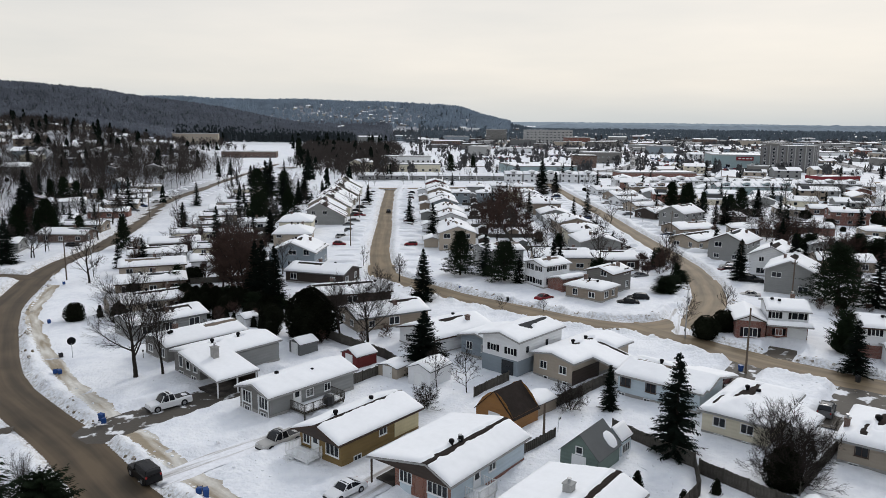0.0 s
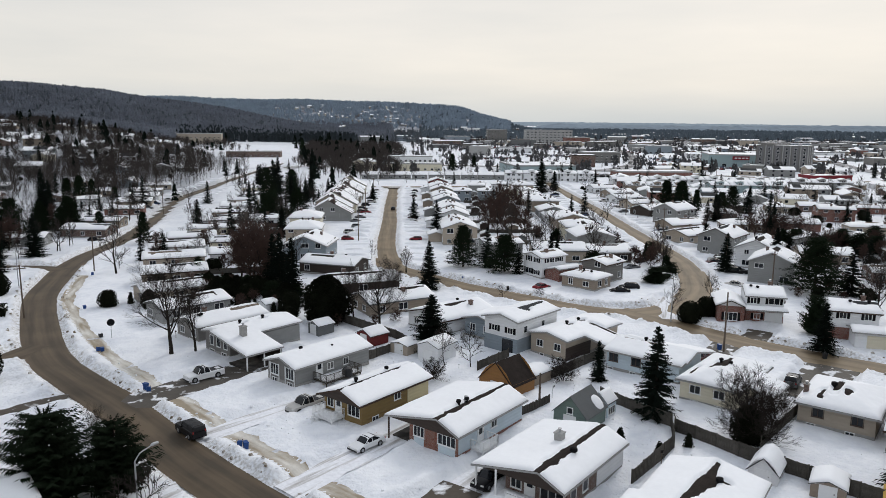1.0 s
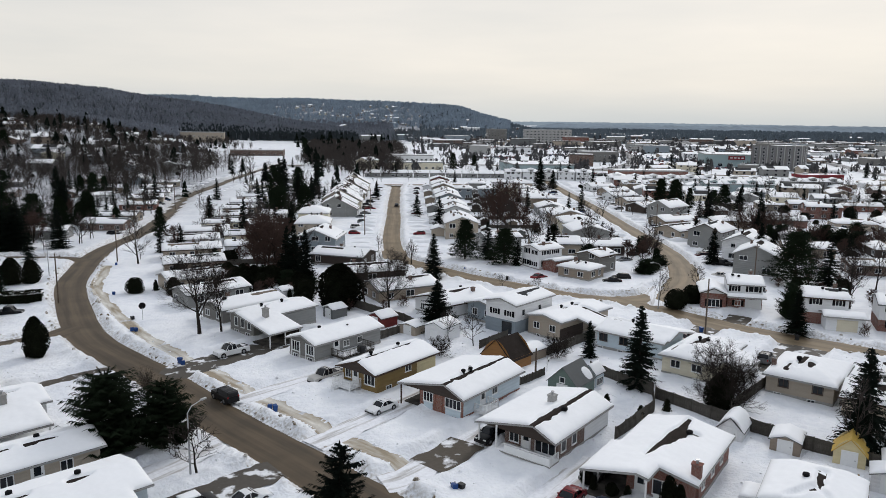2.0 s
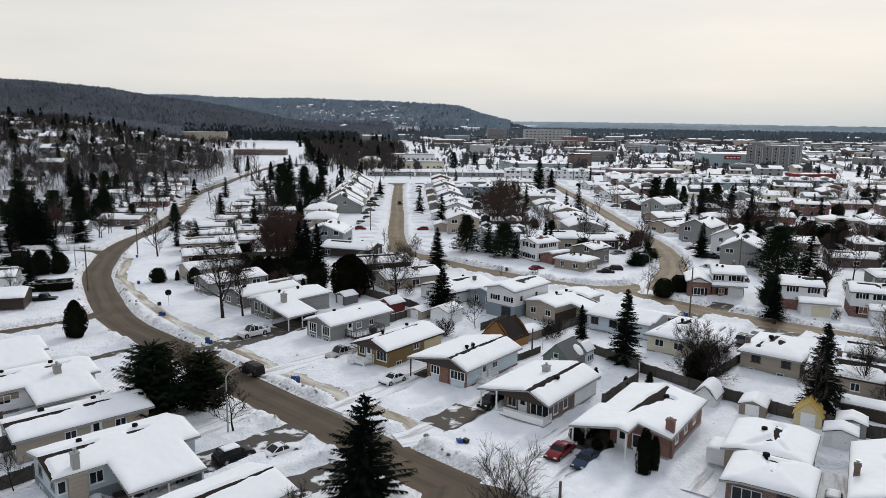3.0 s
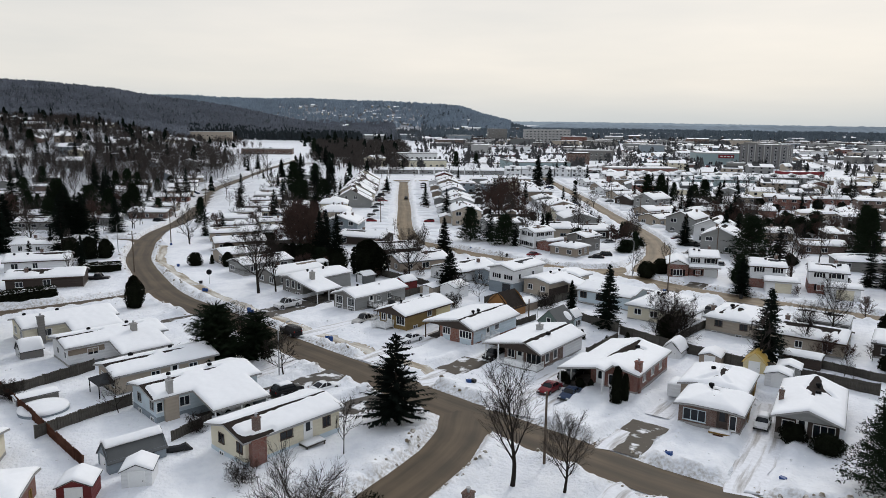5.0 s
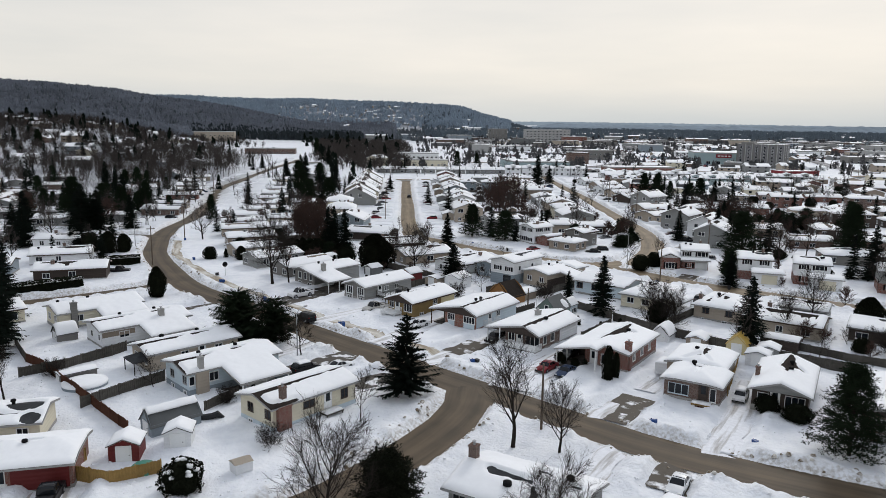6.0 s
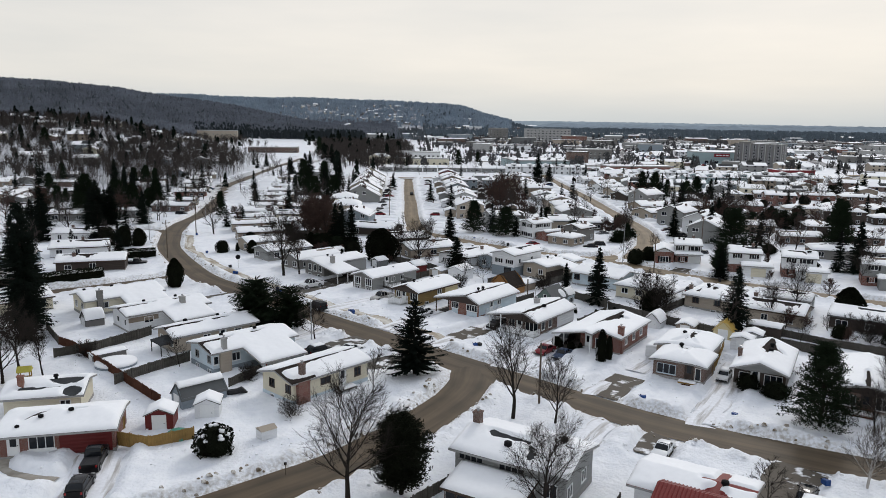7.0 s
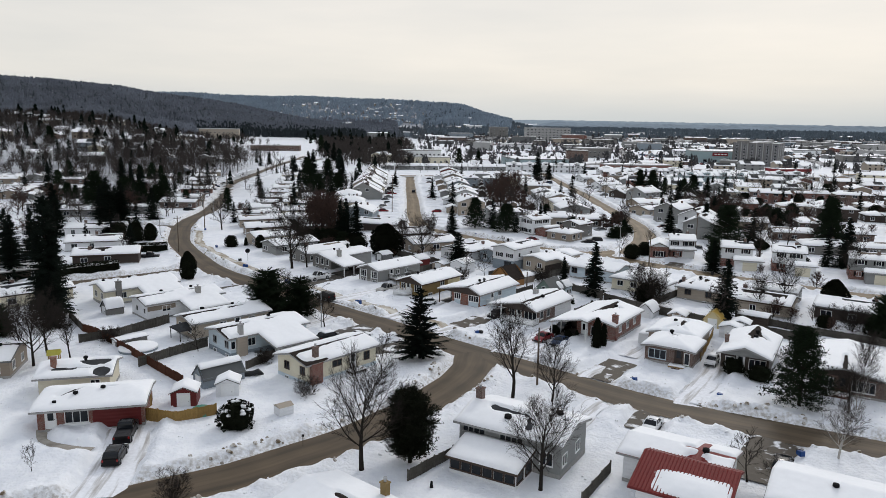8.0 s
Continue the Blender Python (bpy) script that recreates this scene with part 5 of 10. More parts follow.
def spray(seed, n):
    """A very small leafless tree with upright see-through twigs."""
    rnd = random.Random(seed)
    T = [((-0.013, 0, 0), (0.013, 0, 0), (0, 0, 0.85)), ((0, -0.013, 0), (0, 0.013, 0), (0, 0, 0.85))]
    for _ in range(n):
        z = rnd.uniform(0.18, 0.7)
        a, ln = rnd.uniform(0, 6.28), rnd.uniform(0.16, 0.42) * (1.15 - 0.6 * z)
        out = rnd.uniform(0.25, 0.85)
        x0, y0 = 0.10 * math.cos(a) * rnd.random(), 0.10 * math.sin(a) * rnd.random()
        w = 0.012 * rnd.uniform(0.7, 1.5)
        tip = (x0 + ln * out * math.cos(a), y0 + ln * out * math.sin(a), min(1.0, z + ln))
        b = rnd.uniform(0, 6.28)
        T.append(((x0 + w * math.cos(b), y0 + w * math.sin(b), z), (x0 - w * math.cos(b), y0 - w * math.sin(b), z), tip))
        m = [(p + q) / 2 for p, q in zip((x0, y0, z), tip)]
        T.append(((m[0] - w, m[1], m[2]), (m[0] + w, m[1] + w, m[2]), (m[0] + 0.4 * ln * math.cos(b), m[1] + 0.4 * ln * math.sin(b), m[2] + 0.3 * ln)))
    return np.array(T)


def tuft(seed, n, round_top, wide):
    """A very small leafless or needled tree of a few slivers, for woods on the far slopes."""
    rnd = random.Random(seed)
    T = [((-0.02, 0, 0), (0.02, 0, 0), (0, 0, 0.6))]
    for _ in range(n):
        f = rnd.random()
        r = wide * (math.sin(math.pi * (0.12 + 0.8 * f)) ** 0.6 if round_top else (1 - f) + 0.05)
        a = rnd.uniform(0, 6.28)
        z = 0.18 + 0.8 * f
        d = r * rnd.uniform(0.3, 1.0)
        x, y = d * math.cos(a), d * math.sin(a)
        s = 0.10 * rnd.uniform(0.6, 1.4)
        b = rnd.uniform(0, 6.28)
        T.append(((x + s * math.cos(b), y + s * math.sin(b), z - s), (x - s * math.cos(b), y - s * math.sin(b), z - s * 0.6), (x * 1.1, y * 1.1, z + s * (1.6 if round_top else 0.8))))
    return np.array(T)

# ---- cars ----
TYRE = material("tyre", (0.015, 0.015, 0.016), 0.85, var=0.2)
RIM = material("rim", (0.35, 0.36, 0.37), 0.35, metal=0.7, var=0.1)
CARGLASS = material("car_glass", (0.008, 0.010, 0.013), 0.08, var=0.3, spec=0.3)
LAMP = material("lamp_glass", (0.62, 0.63, 0.62), 0.15, var=0.1, spec=0.6)
TAIL = material("tail_lamp", (0.30, 0.015, 0.015), 0.2, var=0.1, spec=0.6)
PAINT = {k: material("paint_" + k, c, 0.3, metal=0.0, var=0.06, scale=1.0, fine=30, spec=0.18) for k, c in {
    "white": (0.72, 0.73, 0.74), "silver": (0.42, 0.41, 0.39), "black": (0.007, 0.007, 0.008), "grey": (0.13, 0.135, 0.14), "red": (0.17, 0.013, 0.018),
    "blue": (0.03, 0.05, 0.10), "green": (0.05, 0.09, 0.075), "maroon": (0.07, 0.02, 0.022)}.items()}
BLACKPLASTIC = material("black_plastic", (0.02, 0.02, 0.022), 0.7, var=0.2)

# side outlines from front (x = 0) to back, as fractions of the length: (x, height in metres)
SHAPES = {
    "sedan": dict(L=4.6, W=1.80, belt=0.92, lower=[(0, 0.45), (0.02, 0.62), (0.10, 0.74), (0.28, 0.90), (0.86, 0.96), (0.97, 0.90), (1.0, 0.55)],
                  cabin=[(0.29, 0.90), (0.42, 1.36), (0.52, 1.44), (0.66, 1.40), (0.84, 0.98)], wheel=0.33, axles=(0.19, 0.80)),
    "suv": dict(L=4.65, W=1.86, belt=1.05, lower=[(0, 0.5), (0.02, 0.78), (0.10, 0.92), (0.26, 1.04), (0.93, 1.08), (0.985, 1.0), (1.0, 0.6)],
                cabin=[(0.26, 1.04), (0.38, 1.58), (0.48, 1.68), (0.86, 1.64), (0.96, 1.10)], wheel=0.37, axles=(0.19, 0.80)),
    "jeep": dict(L=4.6, W=1.88, belt=1.15, lower=[(0, 0.6), (0.01, 1.05), (0.06, 1.12), (0.33, 1.16), (0.96, 1.16), (0.99, 1.1), (1.0, 0.6)],
                 cabin=[(0.335, 1.16), (0.40, 1.80), (0.44, 1.84), (0.96, 1.82), (0.985, 1.18)], wheel=0.42, axles=(0.17, 0.79)),
    "pickup": dict(L=5.8, W=1.98, belt=1.12, lower=[(0, 0.55), (0.01, 0.90), (0.05, 1.06), (0.25, 1.14), (0.60, 1.16), (0.99, 1.16), (1.0, 0.6)],
                   cabin=[(0.25, 1.13), (0.335, 1.86), (0.39, 1.97), (0.56, 1.95), (0.60, 1.17)], wheel=0.40, axles=(0.165, 0.80)),
    "hatch": dict(L=4.1, W=1.74, belt=0.95, lower=[(0, 0.45), (0.02, 0.66), (0.12, 0.82), (0.27, 0.95), (0.93, 1.0), (0.98, 0.9), (1.0, 0.55)],
                  cabin=[(0.26, 0.95), (0.42, 1.42), (0.52, 1.50), (0.80, 1.46), (0.95, 1.02)], wheel=0.32, axles=(0.19, 0.80)),
}
CAR_MESH = {}
CAR_UNIT = 1.02 / UNIT  # cars are drawn in metres


def loft(profile, L, half, base, tuck, rings):
    """A closed shell from a side outline; rings gives (fraction of half width, drop) across, so that the edges round over."""
    V, F = [], []
    profile = [tuple(p) for p in smooth_line([(x, z * 0.4) for x, z in profile], 0.06)]
    profile = [(min(max(x, 0.0), 1.0), z / 0.4) for x, z in profile]
    n = len(profile)
    xs = [(p[0] * L, p[1]) for p in profile]
    cols = [(-1, s, d) for s, d in rings] + [(1, s, d) for s, d in reversed(rings)]
    for sgn, s, d in cols:
        for x, z in xs:
            V.append((x, sgn * half * s, z - d))
        V.append((xs[-1][0], sgn * half * s, base))
        V.append((xs[0][0], sgn * half * s, base))
    m = n + 2
    for c in range(len(cols) - 1):
        for k in range(m):
            k2 = (k + 1) % m
            F.append((c * m + k, c * m + k2, (c + 1) * m + k2, (c + 1) * m + k))
    F.append(tuple(range(m))[::-1])
    F.append(tuple((len(cols) - 1) * m + k for k in range(m)))
    return V, F


def car_meshes(shape, colour):
    key = (shape, colour)
    if key in CAR_MESH:
        return CAR_MESH[key]
    S = SHAPES[shape]
    L, half = S["L"], S["W"] / 2
    body = loft(S["lower"], L, half, 0.28, 0, [(0.97, 0.30), (1.0, 0.16), (0.985, 0.07), (0.93, 0.015), (0.8, 0.0), (0.4, -0.02)])
    roof_pts = S["cabin"]
    hi = max(z for _, z in roof_pts)
    cab = loft(roof_pts, L, half, S["belt"] - 0.06, 0, [(0.93, 0.34), (0.87, 0.10), (0.82, 0.03), (0.72, 0.0), (0.3, -0.02)])
    # the cabin's skin leans in: scale the upper ring
    V = []
    for x, y, z in cab[0]:
        t = max(0, min(1, (z - S["belt"]) / (hi - S["belt"])))
        V.append((x, y * (1 - 0.10 * t), z))
    cab = (V, cab[1])
    top = [(x, z) for x, z in roof_pts if z > hi - 0.16]
    x0, x1 = top[0][0] * L, top[-1][0] * L
    z0, z1 = top[0][1], top[-1][1]
    r = half * 0.78
    xm, zm = (x0 + x1) / 2, hi + 0.035
    roof = ([(x0, -r, z0 + 0.0), (x0, r, z0 + 0.0), (xm, r, zm - 0.02), (xm, -r, zm - 0.02), (x1, r, z1 + 0.0), (x1, -r, z1 + 0.0),
             (x0 + .05, -r * .6, z0 + 0.05), (x0 + .05, r * .6, z0 + 0.05), (xm, r * .6, zm + 0.02), (xm, -r * .6, zm + 0.02), (x1 - .05, r * .6, z1 + 0.05), (x1 - .05, -r * .6, z1 + 0.05)],
            [(0, 1, 7, 6), (6, 7, 8, 9), (9, 8, 10, 11), (11, 10, 4, 5), (1, 2, 8, 7), (2, 4, 10, 8), (3, 0, 6, 9), (5, 3, 9, 11)])
    pillars = []
    for s in (-1, 1):
        fx0, fz0 = roof_pts[0]
        fx1, fz1 = roof_pts[1]
        bx0, bz0 = roof_pts[-2]
        bx1, bz1 = roof_pts[-1]
        mx = 0.5 * (roof_pts[1][0] + roof_pts[-2][0])
        for (p, q) in (((fx0, fz0), (fx1, fz1)), ((mx, S["belt"] - 0.02), (mx, hi - 0.06)), ((bx1, bz1), (bx0, bz0))):
            pillars.append(tube([(p[0] * L, s * half * 0.92, p[1]), (q[0] * L, s * half * 0.80, q[1])], [0.05, 0.05], 4))
    shell = joined(body, roof, *pillars)
    def rounded(name, vf, mat):
        me = plain_mesh(name, vf, mat, True)
        me.set_sharp_from_angle(angle=radians(38))
        return me

    parts = {"body": rounded("body", shell, PAINT[colour]), "glasshouse": rounded("glasshouse", cab, CARGLASS if shape != "jeep" else BLACKPLASTIC)}
    w = S["wheel"]
    arch = [tube([(ax * L, q * half * 1.004, w), (ax * L, q * half * 0.7, w)], [w * 1.16, w * 1.16], 16) for ax in S["axles"] for q in (-1, 1)]
    parts["wheel_arch"] = plain_mesh("wheel_arch", joined(*arch), BLACKPLASTIC)
    tyre = joined(tube([(0, -0.11, 0), (0, -0.09, 0), (0, 0.09, 0), (0, 0.11, 0)], [w * 0.86, w, w, w * 0.86], 16))
    rim = joined(tube([(0, -0.118, 0), (0, 0.118, 0)], [w * 0.62, w * 0.62], 12))
    parts["tyre"], parts["rim"] = plain_mesh("tyre", tyre, TYRE), plain_mesh("rim", rim, RIM)
    zl = S["lower"][1][1]
    parts["headlight"] = plain_mesh("headlight", boxes((-0.015, 0.12, -0.18, 0.18, -0.07, 0.06)), LAMP)
    parts["tail_light"] = plain_mesh("tail_light", boxes((-0.10, 0.015, -0.09, 0.09, -0.14, 0.12)), TAIL)
    parts["bumper"] = plain_mesh("bumper", boxes((-0.05, 0.10, -half * 0.95, half * 0.95, 0.30, 0.48)), BLACKPLASTIC)
    if shape == "pickup":
        b0, b1 = 0.645 * L, 0.985 * L
        parts["bed_floor"] = plain_mesh("bed_floor", boxes((b0, b1, -half * 0.80, half * 0.80, 1.10, 1.215)), BLACKPLASTIC)
    parts["mirror"] = plain_mesh("mirror", boxes((-0.06, 0.06, -0.1, 0.1, -0.06, 0.1)), PAINT[colour])
    CAR_MESH[key] = (parts, S)
    return CAR_MESH[key]


def car(shape, colour, x, y, rot, label, snow=0.0, z=0.06, detail=True, group="parked cars"):
    """A parked car centred at x, y; rot is where its nose points."""
    parts, S = car_meshes(shape, colour)
    L, half = S["L"], S["W"] / 2
    c = thing("pickup_truck" if shape == "pickup" else "car", x, y, z, rot + 180, label, "truck" if shape == "pickup" else "car", group)
    c.matrix_basis = c.matrix_basis @ Matrix.Scale(CAR_UNIT, 4)
    mid = Matrix.Translation((-L / 2, 0, 0))
    share("body", parts["body"], c, mid)
    share("glasshouse", parts["glasshouse"], c, mid, "dark tinted windows")
    if detail:
        share("wheel_arch", parts["wheel_arch"], c, mid)
    for ax in S["axles"]:
        for s in (-1, 1):
            t = share("wheel", parts["tyre"], c, Matrix.Translation((ax * L - L / 2, s * (half - 0.085), S["wheel"])))
            if detail:
                share("rim", parts["rim"], t)
    if detail:
        zl = (S["lower"][1][1] + S["lower"][2][1]) / 2 - 0.08
        for s in (-1, 1):
            share("headlight", parts["headlight"], c, Matrix.Translation((-L / 2 + 0.02, s * half * 0.68, zl)))
            share("tail_light", parts["tail_light"], c, Matrix.Translation((L / 2, s * half * 0.84, zl + 0.12)))
            share("mirror", parts["mirror"], c, Matrix.Translation((S["cabin"][0][0] * L - L / 2 + 0.35, s * (half + 0.06), S["belt"] + 0.08)))
        share("bumper", parts["bumper"], c, Matrix.Translation((-L / 2, 0, 0)))
        if shape == "pickup":
            share("bed_floor", parts["bed_floor"], c, mid, "dark covered cargo bed")
    if snow:
        hi = max(q for _, q in S["cabin"])
        a, b = (0.40 * L - L / 2, 0.82 * L - L / 2) if shape != "pickup" else (0.38 * L - L / 2, 0.58 * L - L / 2)
        v, f = sheet([(a, b, -half * 0.75, half * 0.75)], grid_lines([a, b], 0.3), grid_lines([-half * 0.75, half * 0.75], 0.3),
                     lambda u, w: hi + snow * (0.6 + 0.4 * math.cos(2.2 * w)) + 0.03 * wav(u, w, 0.5, 3), lambda u, w: hi - 0.12)
        mesh_object("snow", v, f, ROOFSNOW, c, "snow on the roof", smooth=True)
    return c

# ---- the near houses ----
def home(x, y, rot, regions, ridge_z, pitch, vr, body, wall, label, deck=SHINGLE, edge=FASCIA, bare=(), seed=0, found=0.75, found_mat=CONCRETE, hip=None, uc=0.0, snow=0.27, step=0.24, beyond=None):
    h = thing("house", x, y, 0, rot, label, "house", "houses of the suburb")
    zf = roof_shape(ridge_z, pitch, vr, hip, uc, beyond)
    add_roof(h, regions, zf, deck, edge, snow, bare, step, seed, vr=vr)
    if hip is None:
        add_walls(h, *body, zf, SIDE[wall], vr=vr, found=found, found_mat=found_mat)
    else:
        low = min(zf(body[0], body[2]), zf(body[1], body[3]), zf(body[0], vr))
        add_walls(h, *body, lambda u, v: low + 0.08, SIDE[wall], found=found, found_mat=found_mat)
    return h, zf, body


def facing(h, side, body, a, b, z0, z1, mat, out=0.06, name="facing"):
    """A panel proud of one wall, from a to b along it."""
    v, f = boxes((a, b, -out, 0.0, z0, z1))
    return mesh_object(name, v, f, mat, h, at=on_side(side, body, 0, 0) if side in "L" else on_side(side, body, 0, 0) @ pose(0, 0, 0))


def gable_board(h, zf, u, v0, v1, vr, z0, mat, out=0.05):
    """Dark boarding in the triangle of a gable that faces -u."""
    V = [(u - out, v0, z0), (u - out, v1, z0), (u - out, v1, max(z0, zf(u, v1) - 0.2)), (u - out, vr, zf(u, vr) - 0.2), (u - out, v0, max(z0, zf(u, v0) - 0.2))]
    V += [(u + 0.01, y, z) for _, y, z in V]
    F = [(4, 3, 2, 1, 0), (0, 1, 6, 5), (1, 2, 7, 6), (2, 3, 8, 7), (3, 4, 9, 8), (4, 0, 5, 9)]
    mesh_object("gable", V, F, mat, h)


# dark tones put the shade of the carport into its bare floor
CARPORT_SHADE_FLOOR = two_tone("carport_floor", (0.03, 0.027, 0.024), (0.10, 0.09, 0.08), 0.9, 0.4, 0.7, 0.85)


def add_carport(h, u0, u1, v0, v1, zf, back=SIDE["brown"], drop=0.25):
    """The bare floor under a carport, with the shade there put into its colour, and the boarded wall that closes its
    far end to darken it.
    """
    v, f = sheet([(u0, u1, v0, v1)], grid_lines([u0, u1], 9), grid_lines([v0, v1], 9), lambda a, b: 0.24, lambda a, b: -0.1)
    mesh_object("carport_floor", v, f, CARPORT_SHADE_FLOOR, h)
    low = min(zf(u1, v0), zf(u1, v1)) - drop
    v, f = boxes((u1, u1 + 0.1, v0, v1, -0.1, low))
    mesh_object("carport_wall", v, f, back, h)


def at_front(body, v, z, out=0.0):
    return Matrix.Translation((body[0] - out, v, z)) @ pose(0, 0, 0, 0, 0, -90)


def at_left(body, u, z, out=0.0):
    return Matrix.Translation((u, body[2] - out, z))


# the grey split-level with the carport
h, zf, b = home(-30.0, 86.7, 49, [(0, 12.6, 0, 7.0), (-0.8, 5.2, -5.3, 3.4)], 4.0, 0.2, 3.4, (0.5, 12.2, 0.5, 6.6), "stone",
                "grey split-level house with a snowy low-slung carport roof", seed=1, bare=[(4.5, 3.6, 0.8, 0.45), (8, 3.6, 0.8, 0.45)])
for v in (1.6, 3.3, 5.0):
    add_window(h, at_front(b, v, 1.5), 0.8, 1.3, 1)
for v in (2.0, 5.0):
    add_window(h, at_front(b, v, 0.3, 0.03), 1.0, 0.5, 2)
for u in (7.2, 10.2):
    add_window(h, at_left(b, u, 1.6), 0.9, 0.8, 2)
add_walls(h, 5.3, 12.1, 0.1, 0.5, lambda u, v: 3.1, SIDE["grey"], found=0.8, name="side_wall")
for u in (-0.5, 2.2, 4.9):
    add_post(h, u, -5.0, zf(u, -5.0) - 0.1, TRIM)
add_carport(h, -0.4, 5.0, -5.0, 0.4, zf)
add_chimney(h, 2.1, -0.4, zf(2.1, -0.4), 4.9, 0.75, 0.75, CONCRETE)
add_vent(h, zf, 4.4, 3.9)
add_vent(h, zf, 8.3, 3.9)

# the grey bungalow with tall white windows
h, zf, b = home(-18.8, 75.7, 49, [(0, 13.2, 0, 6.5)], 3.85, 0.31, 3.1, (0.5, 12.7, 0.45, 6.1), "stone", "grey bungalow with white-framed windows and a snow-laden roof", seed=2)
facing(h, "L", b, 0, 12.2, 0.8, 2.75, SIDE["grey"], 0.02, "siding")
for v in (1.6, 4.7):
    w = add_window(h, at_front(b, v, 1.25), 1.5, 1.3, 3)
    for side_x in (-0.9, 0.9):
        v_, f_ = boxes((side_x - 0.05, side_x + 0.05, -0.1, 0.01, -1.0, 1.45))
        mesh_object("pilaster", v_, f_, TRIM, w)
    add_window(h, at_front(b, v, 0.25, 0.03), 0.9, 0.5, 2)
add_window(h, at_left(b, 6.0, 1.5), 1.0, 0.8, 2)
add_door(h, at_left(b, 4.2, 0.95))
add_window(h, at_left(b, 8.6, 1.5), 0.8, 0.8, 2)
add_deck(h, 3.2, 9.0, -2.1, 0.4, 0.9)
add_rail(h, [(3.2, 0.3), (3.2, -2.1), (9.0, -2.1), (9.0, 0.3)], 0.9, WOOD_GREY)
facing(h, "L", b, 2.4, 3.3, 0.0, 0.7, GALV, 0.5, "air_conditioner")
add_vent(h, zf, 3.8, 3.6)
add_vent(h, zf, 7.8, 2.2, 0.1, 0.7)

# the ochre bungalow with the white porch
h, zf, b = home(-9.7, 64.4, 51, [(0.1, 12.4, 0, 6.9)], 4.0, 0.36, 3.25, (0.9, 12.0, 0.5, 6.4), "ochre", "ochre bungalow with a white railed porch and a snow-covered roof", seed=3,
                edge=FASCIA_BROWN, found_mat=SIDE["ochre"], bare=[(1.8, 3.35, 3.2, 0.45), (5.8, 3.4, 3.4, 0.5), (10.0, 3.35, 3.4, 0.4)])
gable_board(h, zf, 0.28, 0.35, 6.6, 3.25, 2.62, SIDE["brown"])
add_window(h, at_front(b, 1.7, 1.15), 1.7, 1.3, 3)
add_door(h, at_front(b, 4.1, 0.75), TRIM)
add_window(h, at_front(b, 5.4, 1.35), 0.9, 1.0, 2)
add_window(h, at_left(b, 6.6, 1.7), 1.0, 0.9, 2)
add_window(h, at_left(b, 3.0, 0.3, 0.03), 0.9, 0.45, 2)
add_deck(h, -1.1, 0.9, 3.1, 6.2, 0.75, TRIM)
add_rail(h, [(0.8, 3.1), (-1.1, 3.1), (-1.1, 5.1)], 0.75)
add_rail(h, [(0.8, 6.2), (-1.1, 6.2)], 0.75)
add_steps(h, Matrix.Translation((-1.1, 5.65, 0.75)) @ pose(0, 0, 0, 0, 0, -90), 1.0, 4)
add_rail(h, [(-1.1, 5.1), (-2.2, 5.1)], 0.2)
add_vent(h, zf, 3.4, 3.9)
add_vent(h, zf, 8.4, 3.9)
facing(h, "L", b, 7.4, 11.1, 0.75, 2.8, SIDE["yellow"], 0.05, "siding")

# the brick-fronted blue bungalow with a carport
h, zf, b = home(0.7, 56.8, 52, [(0.1, 12.8, 0, 9.7)], 4.1, 0.44, 2.8, (0.6, 12.3, 0.45, 6.5), "blue", "pale blue bungalow with an orange brick front and carport", seed=4, beyond=0.2,
                edge=FASCIA, found_mat=SIDE["brickorange"], bare=[(1.5, 2.9, 3.2, 0.5), (5.6, 2.95, 3.4, 0.6), (10.0, 2.9, 3.6, 0.5)])
v_, f_ = boxes((b[0] - 0.1, b[0] + 0.02, 0.4, 6.55, -0.2, 2.75))
mesh_object("facing", v_, f_, SIDE["brickorange"], h)
gable_board(h, zf, 0.3, 0.3, 9.4, 2.8, 2.62, SIDE["brown"], 0.08)
add_carport(h, 1.2, 8.2, 6.6, 9.5, zf)
for v, w in ((1.75, 2.1), (5.3, 1.3)):
    add_window(h, at_front(b, v, 1.45, 0.1), w, 1.0, 4 if w > 2 else 3)
    v_, f_ = boxes((-w / 2, w / 2, -0.05, 0.01, -0.95, -0.12))
    mesh_object("panel", v_, f_, SIDE["blue"], h, at=at_front(b, v, 1.45, 0.1))
add_door(h, at_front(b, 3.75, 0.6, 0.1), SIDE["brickorange"], glazed=False)
add_door(h, at_left(b, 4.4, 0.8))
add_window(h, at_left(b, 6.8, 1.7), 1.0, 0.8, 2)
add_deck(h, 2.7, 5.3, -1.1, 0.45, 0.8, TRIM)
add_rail(h, [(2.7, 0.4), (2.7, -1.1), (5.3, -1.1), (5.3, 0.4)], 0.8)
for u in (0.5, 4.0, 7.5):
    add_post(h, u, 9.4, zf(u, 9.4) - 0.12, FASCIA_BROWN)
add_vent(h, zf, 4.6, 3.4)
add_vent(h, zf, 5.6, 3.1)
add_chimney(h, 5.6, 3.2, 3.6, 4.35, 0.25, 0.25, GALV)

# the brown brick bungalow with the long white porch
h, zf, b = home(9.3, 46.3, 52, [(-0.2, 12.4, 0, 9.4)], 4.1, 0.46, 2.6, (1.2, 12.0, 0.45, 6.6), "brickbrown", "brown brick bungalow with a white front porch and carport", seed=5, beyond=0.2,
                edge=FASCIA, bare=[(1.2, 2.75, 3.2, 0.6), (5.2, 2.75, 3.4, 0.65), (9.8, 2.75, 3.6, 0.55)])
facing(h, "L", b, 5.4, 10.9, 0.75, 2.9, SIDE["white"], 0.05, "siding")
gable_board(h, zf, 0.05, 0.3, 9.1, 2.6, 2.66, SIDE["brown"], 0.06)
